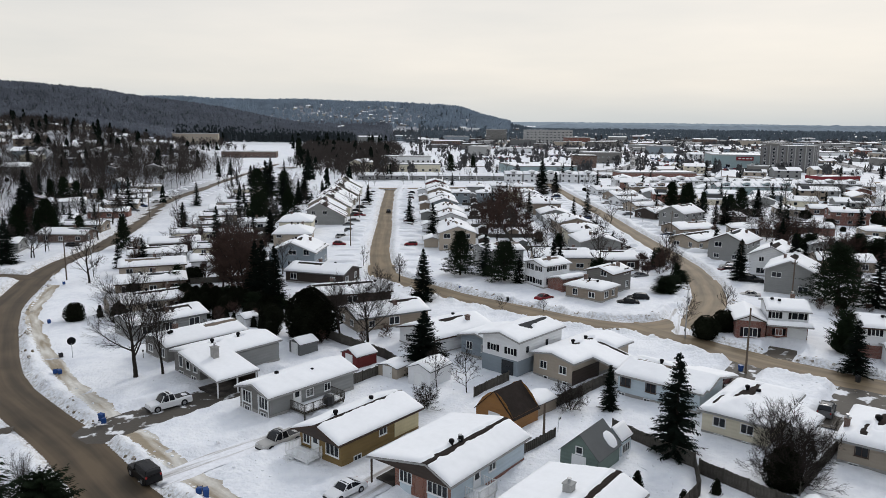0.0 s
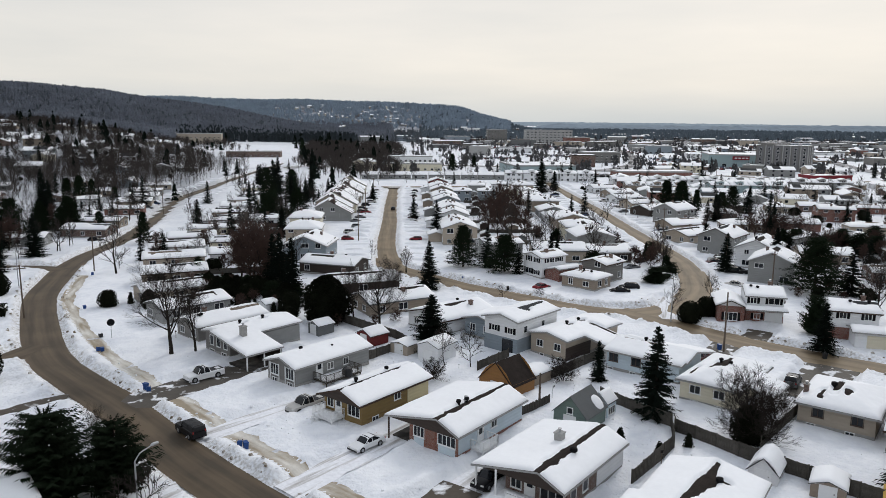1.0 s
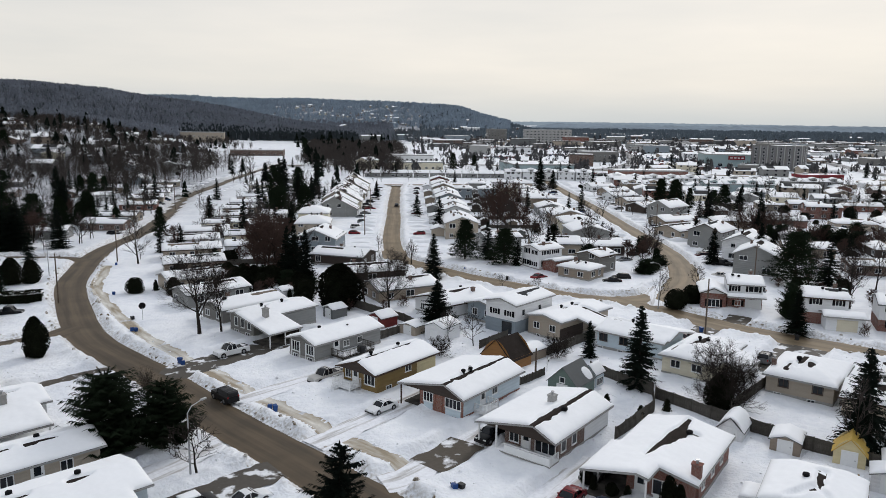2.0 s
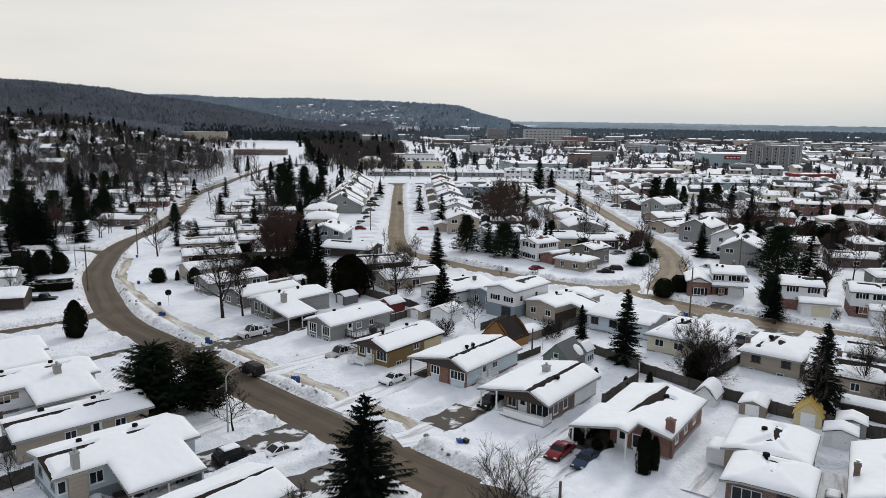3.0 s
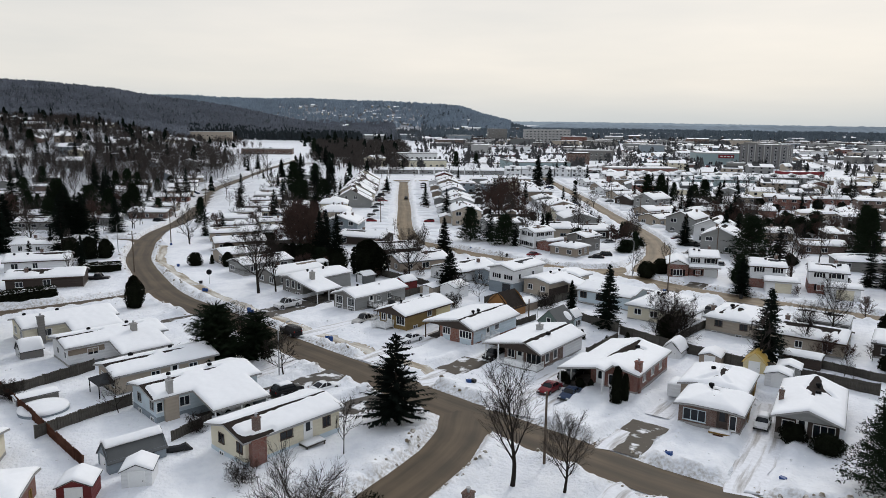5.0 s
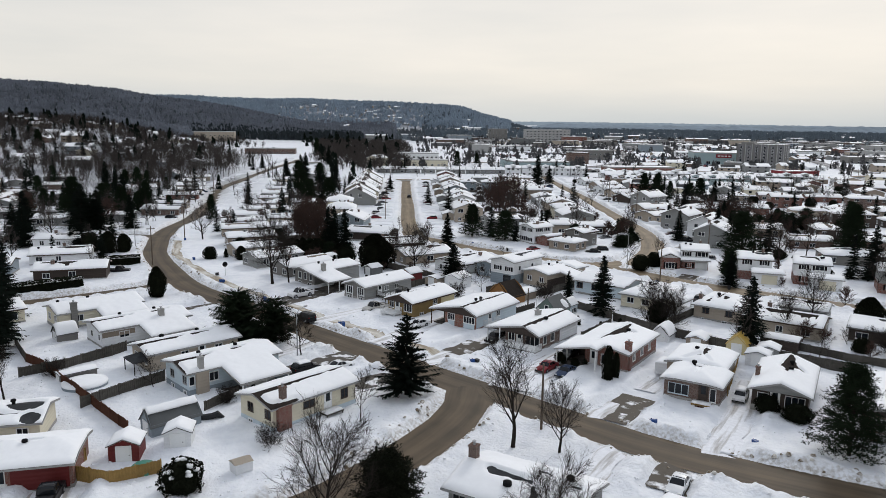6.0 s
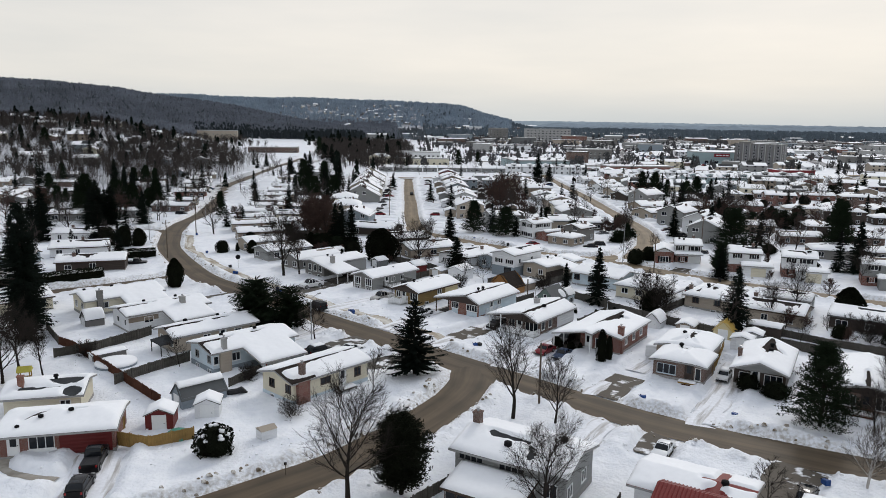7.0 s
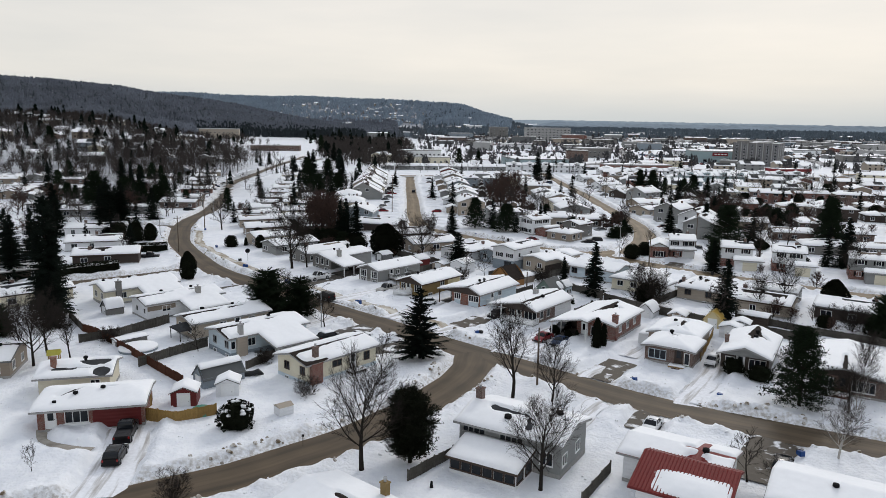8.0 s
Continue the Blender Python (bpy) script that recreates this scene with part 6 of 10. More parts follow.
add_carport(h, 0.6, 8.6, 6.7, 9.2, zf)
v_, f_ = boxes((-0.76, -0.66, 0.3, 5.4, 0.78, 1.5))
mesh_object("balustrade", v_, f_, TRIM, h, "solid white porch panels")
add_window(h, at_front(b, 1.9, 0.95), 2.2, 1.5, 3)
add_door(h, at_front(b, 4.1, 0.75), TRIM)
add_window(h, at_front(b, 5.5, 1.2), 1.0, 1.2, 2)
for u in (2.2, 4.4):
    add_window(h, at_left(b, u, 1.3), 0.9, 1.3, 1)
add_deck(h, -0.7, 1.2, 0.3, 6.6, 0.7, CONCRETE)
add_rail(h, [(1.0, 0.3), (-0.7, 0.3), (-0.7, 5.4)], 0.7)
add_steps(h, Matrix.Translation((-0.7, 6.0, 0.7)) @ pose(0, 0, 0, 0, 0, -90), 1.1, 4, mat=CONCRETE)
add_post(h, -0.55, 6.5, zf(-0.5, 6.5) - 0.12)
for u in (0.2, 4.0, 8.0):
    add_post(h, u, 9.1, zf(u, 9.1) - 0.12)
add_chimney(h, 6.8, 4.4, 3.3, 4.75, 0.75, 0.75, SIDE["block"])
add_vent(h, zf, 5.2, 2.1, 0.1, 1.3)

# the red brick bungalow with the broad carport and drifted roof
h, zf, b = home(20.1, 38.0, 55, [(0, 12.3, 0.2, 8.9), (-2.6, 4.6, 3.6, 9.8)], 3.95, 0.21, 4.7, (0.5, 11.9, 0.6, 6.6), "brick", "red brick bungalow with a carport and wind-bared roof patches", seed=6,
                bare=[(8.3, 4.3, 1.4, 5.4, 0.8, 0.16), (8.3, 4.4, 11.6, 4.4, 0.45, 0.16), (8.3, 4.4, 8.8, 2.9, 0.55, 0.25)])
add_window(h, at_front(b, 3.0, 1.0), 2.4, 1.3, 3)
v_, f_ = boxes((-1.1, 1.1, -0.06, 0.01, -0.75, -0.08))
mesh_object("panel", v_, f_, TRIM, h, at=at_front(b, 3.0, 1.0))
add_door(h, at_front(b, 5.3, 0.6))
for u in (3.0, 6.0, 9.0):
    add_window(h, at_left(b, u, 1.5), 0.9, 1.0, 2)
for u, v in ((-2.3, 9.5), (-2.3, 3.9), (4.2, 9.5), (1.0, 9.5)):
    add_post(h, u, v, zf(u, v) - 0.12)
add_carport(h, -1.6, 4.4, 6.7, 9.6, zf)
add_chimney(h, 1.2, 0.75, 0, 4.5, 0.6, 0.8, SIDE["brick"])
add_vent(h, zf, 8.3, 3.5, 0.05, 1.2)

# the small brown bungalow with the paired roofs
h, zf, b = home(28.0, 26.6, 58, [(0, 6.6, 0, 7.4)], 3.9, 0.29, 3.7, (0.5, 6.4, 0.45, 6.9), "brickbrown", "small brown brick bungalow with two snow-heaped roofs", seed=7, hip=0.4, uc=3.3,
                bare=[(4.3, 3.8, 2.3, 3.5, 0.55, 0.15), (4.3, 3.9, 5.6, 5.5, 0.3, 0.1), (4.2, 3.7, 5.4, 2.3, 0.34, 0.12)])
zb = roof_shape(4.05, 0.27, 4.6, 1.6, 10.4)
add_roof(h, [(6.3, 14.4, 0.8, 8.6)], zb, SHINGLE, FASCIA, 0.27, [(8.8, 4.3, 12, 4.3, 0.3, 0.42), (8.6, 4.6, 6.9, 6.6, 0.5, 0.2), (8.8, 4.4, 7.2, 2.9, 0.32, 0.12)], 0.24, 17, vr=4.6)
add_walls(h, 6.4, 14.0, 1.2, 8.2, lambda u, v: 3.0, SIDE["tan"], found=0.7)
add_window(h, at_front(b, 5.2, 1.1), 2.3, 1.2, 3, trim=SIDE["blue"])
add_door(h, at_front(b, 2.3, 0.7), SIDE["brown"])
add_window(h, at_front(b, 1.2, 0.9), 0.6, 1.5, 1)
add_deck(h, -0.6, 0.5, 1.2, 3.4, 0.65, WOOD_HONEY)
add_steps(h, Matrix.Translation((-0.6, 2.3, 0.65)) @ pose(0, 0, 0, 0, 0, -90), 1.2, 3, mat=WOOD_BROWN)
add_vent(h, zf, 4.5, 4.4, 0.15, 1.2)
add_vent(h, zb, 10.2, 5.4, 0.15, 1.1)

# the dark brown bungalow behind the shrubs
h, zf, b = home(36.9, 23.7, 60, [(0.1, 12.9, -0.1, 6.9)], 4.05, 0.35, 3.4, (0.9, 12.4, 0.4, 6.4), "brown", "dark brown bungalow with a white gable and a bare roof ridge", seed=8,
                bare=[(12.4, 3.2, 8.0, 3.2, 0.25, 1.0), (9.2, 3.0, 7.4, 1.2, 0.6, 0.2), (8, 3.2, 5.0, 3.3, 0.45, 0.15)])
gable_board(h, zf, 0.5, 0.3, 6.5, 3.4, 2.75, SIDE["grey"], 0.05)
add_window(h, at_front(b, 1.8, 1.1), 2.0, 1.3, 3)
add_door(h, at_front(b, 3.9, 0.7))
add_window(h, at_front(b, 5.2, 1.2), 1.1, 1.1, 2)
add_chimney(h, 4.5, 6.3, 2.6, 4.3, 0.5, 0.5, SIDE["brickbrown"])
add_vent(h, zf, 8.8, 2.9, 0.08, 1.2)
add_vent(h, zf, 6.2, 2.8, 0.08, 1.2)

# the wide brown brick house at the end of the row
h, zf, b = home(46.8, 15.6, 60, [(0, 14.0, -1.2, 8.2)], 4.1, 0.2, 4.4, (0.8, 13.4, -0.6, 7.7), "brickbrown", "wide brown brick bungalow with a white bay of windows", seed=9,
                bare=[(3, 4.4, 3, 0.4)])
gable_board(h, zf, 0.5, -0.9, 7.9, 4.4, 2.9, SIDE["brown"], 0.05)
add_window(h, at_front(b, 2.2, 1.2), 2.4, 1.3, 4)
add_window(h, at_front(b, 2.0, 0.2, 0.05), 1.2, 0.4, 2)
add_window(h, at_front(b, 6.2, 1.2), 1.4, 1.2, 3)
add_door(h, at_front(b, 4.4, 0.7), SIDE["brown"])
add_deck(h, -0.9, 0.8, 3.6, 6.8, 0.7, WOOD_BROWN)
add_rail(h, [(0.7, 3.6), (-0.9, 3.6), (-0.9, 5.4)], 0.7, WOOD_BROWN)

# ---- houses on the other side of the street ----
h, zf, b = home(-54.6, 50.6, 44, [(-4.0, 9.6, 9.0, 16.2), (1.8, 9.0, 5.6, 12.6)], 3.95, 0.24, 12.6, (-3.5, 9.2, 9.5, 15.8), "cream", "cream bungalow with a stepped snowy roof and carport", seed=11)
add_window(h, at_left(b, -0.6, 1.5), 1.2, 0.9, 2)
add_window(h, at_front(b, 11.3, 1.4), 1.0, 1.0, 2)
add_window(h, at_front(b, 14.2, 1.4), 1.0, 1.0, 2)
add_chimney(h, -1.4, 9.2, 0, 4.6, 0.9, 0.6, SIDE["stone"])
for u in (2.2, 8.6):
    add_post(h, u, 5.9, zf(u, 5.9) - 0.1)
add_vent(h, zf, 2, 13.2)
add_vent(h, zf, -2.5, 13.2)

h, zf, b = home(-53.0, 45.4, 44, [(0, 13.8, 0, 7.2), (5.6, 12.6, -4.3, 3.6)], 3.95, 0.21, 3.6, (0.5, 13.3, 0.45, 6.8), "white", "white-sided bungalow with a carport and snow-heaped roof", seed=12,
                bare=[(0.1, 3.3, 5.6, 3.4, 0.42, 0.2), (9, 3.4, 11.2, 3.4, 0.36, 0.15)])
for v in (1.6, 4.6):
    add_window(h, at_front(b, v, 1.5), 0.7, 0.8, 1)
facing(h, "L", b, 0.0, 4.6, 2.0, 2.75, SIDE["tan"], 0.03, "siding")
add_window(h, at_left(b, 3.6, 1.7), 1.3, 0.8, 2)
facing(h, "L", b, 0.1, 4.5, -0.1, 0.8, SIDE["darkgrey"], 0.1, "skirting")
for u in (5.9, 12.3):
    add_post(h, u, -4.0, zf(u, -4.0) - 0.1)
add_chimney(h, 9.4, 1.2, 3.3, 4.7, 0.75, 0.75, CONCRETE)
add_vent(h, zf, 4.4, 4.2)
add_vent(h, zf, 9.6, 4.3)

h, zf, b = home(-42.3, 35.5, 44, [(0, 13.4, 0, 6.6)], 3.9, 0.27, 3.2, (0.5, 12.9, 0.45, 6.2), "beige", "beige bungalow under a thick blanket of snow", seed=13, bare=[(0.1, 2.95, 6.0, 3.0, 0.45, 0.2), (7.6, 3.0, 10.2, 3.0, 0.38, 0.15)])
add_window(h, at_front(b, 1.6, 1.5), 0.8, 0.9, 1)
add_window(h, at_front(b, 4.8, 1.5), 0.8, 0.9, 1)
for u in (5.2, 10.0):
    add_window(h, at_left(b, u, 1.6), 1.0, 0.9, 2)
add_door(h, at_left(b, 7.6, 0.9))
add_vent(h, zf, 3.6, 3.9, 0.18, 1.2)
add_vent(h, zf, 8.6, 3.9)

h, zf, b = home(-34.7, 28.0, 44, [(0, 13.1, 0, 7.2), (4.5, 11.4, -4.7, 3.6)], 4.05, 0.21, 3.6, (0.5, 12.7, 0.45, 6.8), "blue", "pale blue raised bungalow with a snowy carport roof", seed=14, found=1.1,
                found_mat=SIDE["bluegrey"], bare=[(0.1, 3.3, 4.6, 3.45, 0.42, 0.24), (8.0, 3.5, 9.4, 3.5, 0.35, 0.15), (0.1, 0.3, 0.1, 3.2, 0.12, 0.3)])
for v in (1.5, 4.9):
    add_window(h, at_front(b, v, 1.75), 0.9, 0.9, 2, trim=FASCIA)
    add_window(h, at_front(b, v, 0.35, 0.03), 0.8, 0.45, 2)
add_window(h, at_left(b, 3.7, 1.7), 1.1, 1.0, 2)
add_window(h, at_left(b, 0.9, 1.7), 0.6, 1.0, 1)
add_chimney(h, 2.1, 0.2, 0, 3.2, 1.5, 0.5, SIDE["beige"], False)
add_chimney(h, 2.1, 0.5, 3.0, 5.0, 0.6, 0.6, SIDE["block"])
add_carport(h, 4.9, 11.0, -4.4, 0.4, zf, SIDE["bluegrey"])
for u in (4.9, 8.0, 11.1):
    add_post(h, u, -4.4, zf(u, -4.4) - 0.1)
add_vent(h, zf, 3.6, 4.2)
add_vent(h, zf, 8.6, 4.2)

h, zf, b = home(-22.3, 17.9, 48, [(0, 12.4, 0, 7.0)], 4.15, 0.26, 3.4, (0.5, 11.9, 0.45, 6.5), "cream", "cream raised bungalow with a red brick chimney", seed=15, found=1.0,
                found_mat=SIDE["blue"], bare=[(0.1, 3.2, 8.6, 3.3, 0.5, 0.28), (8.6, 3.3, 12.2, 3.3, 0.26, 0.12), (0.4, 0.3, 3.4, 0.4, 0.55, 0.25), (0.1, 0.3, 0.1, 3.4, 0.3, 0.4)])
for v in (1.4, 4.6):
    add_window(h, at_front(b, v, 1.8), 0.9, 0.9, 2, trim=FASCIA_BROWN)
    add_window(h, at_front(b, v, 0.35, 0.03), 0.7, 0.45, 2)
add_window(h, at_left(b, 5.2, 2.0), 1.4, 0.7, 2, trim=FASCIA_BROWN)
add_door(h, at_left(b, 7.8, 1.0), TRIM)
add_window(h, at_left(b, 10.2, 1.7), 0.9, 1.0, 2, trim=FASCIA_BROWN)
add_chimney(h, 1.7, 0.2, -0.2, 3.2, 1.6, 0.6, SIDE["brick"], False)
add_chimney(h, 1.7, 0.35, 4.0, 5.3, 0.6, 0.6, SIDE["brickbrown"])
add_deck(h, 6.6, 9.0, -0.9, 0.4, 0.95, WOOD_GREY)
add_steps(h, Matrix.Translation((6.6, -0.3, 0.95)) @ pose(0, 0, 0, 0, 0, -90), 0.9, 5)

# the red brick house with the wide garage
h, zf, b = home(-48.4, 4.3, 14, [(0, 11.4, -0.2, 7.2)], 3.55, 0.25, 3.5, (0.5, 11.0, 0.7, 6.8), "brick", "low red brick bungalow with a dark red garage door", seed=16, hip=3.4, uc=5.7, found=0.3,
                bare=[(2.2, 2.2, 4.2, 3.6, 0.15, 0.3), (6.2, 3.5, 8, 3.5, 0.1, 0.05)])
add_window(h, at_left(b, 4.3, 0.9), 2.2, 1.2, 3)
facing(h, "L", b, 2.5, 5.1, 0.35, 0.82, TRIM, 0.04, "panel")
add_door(h, at_left(b, 1.8, 0.35), TRIM)
add_garage_door(h, at_left(b, 8.3, 0.1), 4.6, 2.1, SIDE["red"])
add_vent(h, zf, 4.0, 2.2)
add_vent(h, zf, 6.6, 3.0, 0.15)
add_vent(h, zf, 2.2, 0.9, 0.15, 0.8)
h, zf, b = home(-52.3, 12.9, 14, [(-0.6, 8.0, 0.2, 7.0)], 3.7, 0.25, 3.6, (-0.1, 7.6, 0.7, 6.5), "cream", "cream bungalow with half-bared grey shingles", SHINGLE_GREY, seed=18,
                bare=[(5.6, 3.8, 1.8, 1.4), (6.6, 1.2, 1, 0.9), (3.2, 2, 2, 0.5)])
add_chimney(h, 1.2, 2.6, 3.2, 4.7, 0.6, 0.5, SIDE["brickorange"], False)
add_window(h, at_left(b, 6.0, 1.3), 1.0, 0.9, 2)
add_vent(h, zf, 4.4, 4.0)

# the house with the glazed sunroom
h, zf, b = home(-4.4, 1.6, -30, [(0.2, 11.6, -0.8, 7.2)], 4.9, 0.24, 3.1, (0.6, 11.2, -0.2, 6.7), "grey", "grey house with a glazed sunroom and snow-heaped roof", SHINGLE_GREY, seed=19, found=0.9,
                bare=[(3.0, 2.6, 6.6, 2.4, 0.42, 0.3), (6.8, 4.8, 8.0, 4.2, 0.55, 0.16), (7.0, 2.0, 7.6, 0.6, 0.25, 0.4), (8.8, 3.6, 10.4, 3.2, 0.18, 0.32)])
for u in (1.6, 2.8, 5.6, 6.8):
    add_window(h, at_left(b, u, 3.02), 1.15, 0.75, 2, trim=FASCIA)
add_window(h, at_left(b, 9.8, 1.6), 1.2, 1.2, 2)
for v in (1.0, 4.5):
    add_window(h, on_side("B", b, v, 1.6), 1.1, 1.0, 2)
zs = lambda u, v: 2.95 + 0.2 * (v + 0.3)
add_roof(h, [(1.4, 8.8, -4.4, -0.25)], zs, SHINGLE_GREY, FASCIA_BROWN, 0.24, (), 0.4, 29, vr=-99)
add_walls(h, 1.7, 8.5, -4.1, -0.25, zs, SIDE["white"], found=0.4, name="sunroom_wall")
sun_body = (1.7, 8.5, -4.1, -0.25)
for k in range(6):
    add_window(h, at_left(sun_body, 2.3 + 1.12 * k, 0.95), 0.95, 1.0, 1, trim=FASCIA_BROWN)
for v in (-3.2, -1.3):
    add_window(h, Matrix.Translation((8.5, v, 0.95)) @ pose(0, 0, 0, 0, 0, 90), 1.3, 1.0, 1, trim=FASCIA_BROWN)
add_chimney(h, 1.0, 3.4, 4.4, 6.2, 0.7, 0.7, SIDE["brickbrown"])
add_vent(h, zf, 5.2, 1.1, 0.1, 1.4)
add_vent(h, zf, 9.4, 4.0, 0.15, 1.3)

# the house with the red metal roof
REDMETAL = lapped("red_metal_roof", (0.16, 0.012, 0.010), 0.16, 0.55, axis="X")
h, zf, b = home(10.0, -5.2, -32, [(-0.4, 9.4, 1.2, 8.2)], 4.0, 0.24, 4.4, (0.2, 9.0, 1.6, 7.7), "white", "white bungalow with a red metal roof half under snow", REDMETAL, seed=20,
                bare=[(6.4, 4.6, 0.5, 3), (7.4, 4.4, 2.2, 0.45), (6.4, 2.8, 0.9, 0.7)])
zr = roof_shape(4.25, 0.33, 1.2)
add_roof(h, [(2.2, 10.4, -3.4, 2.6)], zr, REDMETAL, SIDE["red"], 0, vr=1.2)
for c, d in ((-3.42, 1.2), (1.2, 2.62)):
    ribs = ([], [])
    for q in range(26):
        u = 2.35 + 0.315 * q
        k = len(ribs[0])
        ribs[0].extend([(u + o, v, zr(u, v) + e) for v in (c, d) for o, e in ((-0.06, -0.02), (-0.03, 0.06), (0.03, 0.06), (0.06, -0.02))])
        ribs[1].extend([(k + j, k + j + 1, k + j + 5, k + j + 4) for j in range(3)] + [(k, k + 1, k + 2, k + 3), (k + 7, k + 6, k + 5, k + 4)])
    mesh_object("ribs", *ribs, REDMETAL, h, "raised ribs of red sheet metal")
over = roof_shape(4.27, 0.33, 1.2)
v_, f_ = sheet([(3.5, 10.2, -3.2, -0.15)], grid_lines([3.5, 10.2], 0.25), grid_lines([-3.2, -0.15], 0.25),
               lambda u, v: over(u, v) + 0.24 * min(1, max(-0.3, 1.6 * (0.95 - (abs((u - 7.2) / 3.2) ** 5 + abs((v + 1.9) / 1.5) ** 5) ** 0.2 + 0.12 * wav(u, v, 0.9, 3)))), lambda u, v: over(u, v) - 0.09)
mesh_object("snow", v_, f_, ROOFSNOW, h, "melting snow patch", smooth=True)
add_walls(h, 2.7, 10.0, -2.6, 2.2, zr, SIDE["white"], vr=1.2, found=0.5)
add_vent(h, zf, 6.9, 4.0, 0.05, 1.2)
h, zf, b = home(23.7, -7.2, -32, [(-0.3, 10, -5.4, 2.6)], 4.0, 0.24, -1.4, (0.2, 9.5, -4.9, 2.1), "beige", "beige bungalow under smooth deep snow", seed=21)
add_vent(h, zf, 4.6, -2.2)
h, zf, b = home(-9.6, -12.6, -40, [(-7, 0.6, -7.5, 0.4)], 3.9, 0.24, -3.5, (-6.5, 0.2, -7, 0), "tan", "tan bungalow with a brick chimney and snowy roof", seed=22, bare=[(-1.2, -3.5, 1.5, 0.4)])
add_chimney(h, -0.5, -0.4, 2.6, 4.5, 0.6, 0.5, SIDE["ochre"])

# ---- the second row, towards the crescent ----
h, zf, b = home(9.8, 89.2, 48, [(0, 10.8, 0.2, 6.8)], 6.0, 0.24, 3.4, (0.4, 10.4, 0.6, 6.4), "white", "two-storey white-sided house with a half-bared roof", SHINGLE_GREY, seed=23, found=2.6,
                found_mat=SIDE["bluegrey"], bare=[(7.4, 3.4, 2.6, 1.1), (5.2, 2.6, 0.8, 0.6)])
for v in (1.8, 4.6):
    add_window(h, at_front(b, v, 3.3), 0.9, 0.8, 2, shutters=VENT)
for u in (2.4, 6.8):
    add_window(h, at_left(b, u, 3.3), 0.7, 0.9, 1)
add_door(h, at_front(b, 2.2, 0.3, 0.03), GLASS, 1.7, 2.0, False)
zl = roof_shape(4.0, 0.24, 9.6)
add_roof(h, [(2.6, 10.6, 6.4, 12.8)], zl, SHINGLE_GREY, FASCIA, 0.27, (), 0.45, 33, vr=9.6)
add_walls(h, 3.0, 10.2, 6.4, 12.3, zl, SIDE["bluegrey"], vr=9.6)
for v in (8.2, 10.8):
    add_window(h, Matrix.Translation((3.0, v, 1.5)) @ pose(0, 0, 0, 0, 0, -90), 0.9, 1.0, 2)

h, zf, b = home(15.2, 87.4, 45, [(0, 14.0, -1.3, 5.6), (4.2, 9.6, -5.2, 1)], 4.1, 0.19, 2.2, (0.4, 13.5, -0.8, 5.2), "beige", "beige bungalow with a brown carport behind a fence", seed=24,
                bare=[(5.6, 2.4, 0.9, 0.6), (8.6, 2.4, 0.8, 0.5), (9, -1.2, 0.6, 1.8)])
for v in (0.6, 3.6):
    add_window(h, at_front(b, v, 1.7), 1.0, 0.9, 2)
    add_window(h, at_front(b, v - 0.4, 0.3, 0.03), 0.6, 0.4, 1)
facing(h, "L", b, 0.0, 6, 0, 2.3, SIDE["brown"], 0.06, "boarding")
for u in (4.5, 9.2):
    add_post(h, u, -4.9, zf(u, -4.9) - 0.1, FASCIA_BROWN)
add_vent(h, zf, 5.6, 2.8)
add_vent(h, zf, 8.2, 2.6)

h, zf, b = home(20.6, 84.8, -40, [(0, 10.9, 0, 8.2), (6.4, 11.2, 1.0, 11.0)], 4.0, 0.24, 4.1, (0.4, 10.4, 0.45, 7.7), "blue", "pale blue bungalow with snow swept off its ridge", SHINGLE_TAN, seed=25,
                bare=[(3.2, 4.2, 1.8, 0.55), (5.6, 4.1, 1, 0.5), (1.2, 5.4, 1.3, 0.6)])
for u in (1.4, 4.6):
    add_window(h, at_left(b, u, 1.6), 1.2, 1.0, 2, trim=FASCIA_BROWN)
    add_window(h, at_left(b, u - 0.4, 0.25, 0.03), 0.7, 0.4, 2)
add_vent(h, zf, 4.0, 4.6)

h, zf, b = home(32.6, 69.0, 50, [(0, 12.3, -0.1, 7.5), (2.9, 9.0, -2.9, 2)], 4.1, 0.3, 3.7, (0.4, 11.9, 0.4, 7.0), "cream", "cream bungalow with wind-cleared brown shingles", seed=26, hip=2.6, uc=6.1,
                bare=[(7.6, 4.1, 2.4, 0.9), (5.6, 5, 1.4, 0.5), (3.2, 6.6, 2, 0.4)])
for v in (2.4, 5.2):
    add_window(h, at_front(b, v, 1.6), 1.2, 0.9, 2)
    add_window(h, at_front(b, v, 0.25, 0.03), 0.8, 0.4, 2)
for u, v in ((3.2, -2.6), (8.7, -2.6)):
    add_post(h, u, v, zf(u, v) - 0.1)
add_vent(h, zf, 7.0, 4.6)
add_vent(h, zf, 6.2, 3.2)

h, zf, b = home(38.1, 67.5, 52, [(-0.6, 10.2, -8.4, 0)], 4.1, 0.29, -4.2, (-0.1, 9.8, -7.9, -0.4), "beige", "beige bungalow with dark patches of bared roof", seed=27, hip=1.2, uc=4.8,
                bare=[(5, -3.4, 2.6, 0.6), (2.4, -2.2, 1.2, 0.5), (3.4, -4.6, 1, 0.5)])
for v in (-6.2, -2.4):
    add_window(h, at_front(b, v, 1.6), 1.1, 0.9, 2, trim=FASCIA_BROWN)
    add_window(h, at_front(b, v + 0.6, 0.25, 0.03), 0.8, 0.4, 2)
add_vent(h, zf, 4.6, -3.0, 0.1, 1.3)
add_chimney(h, 2.4, -0.6, 2.6, 4.2, 0.5, 0.5)

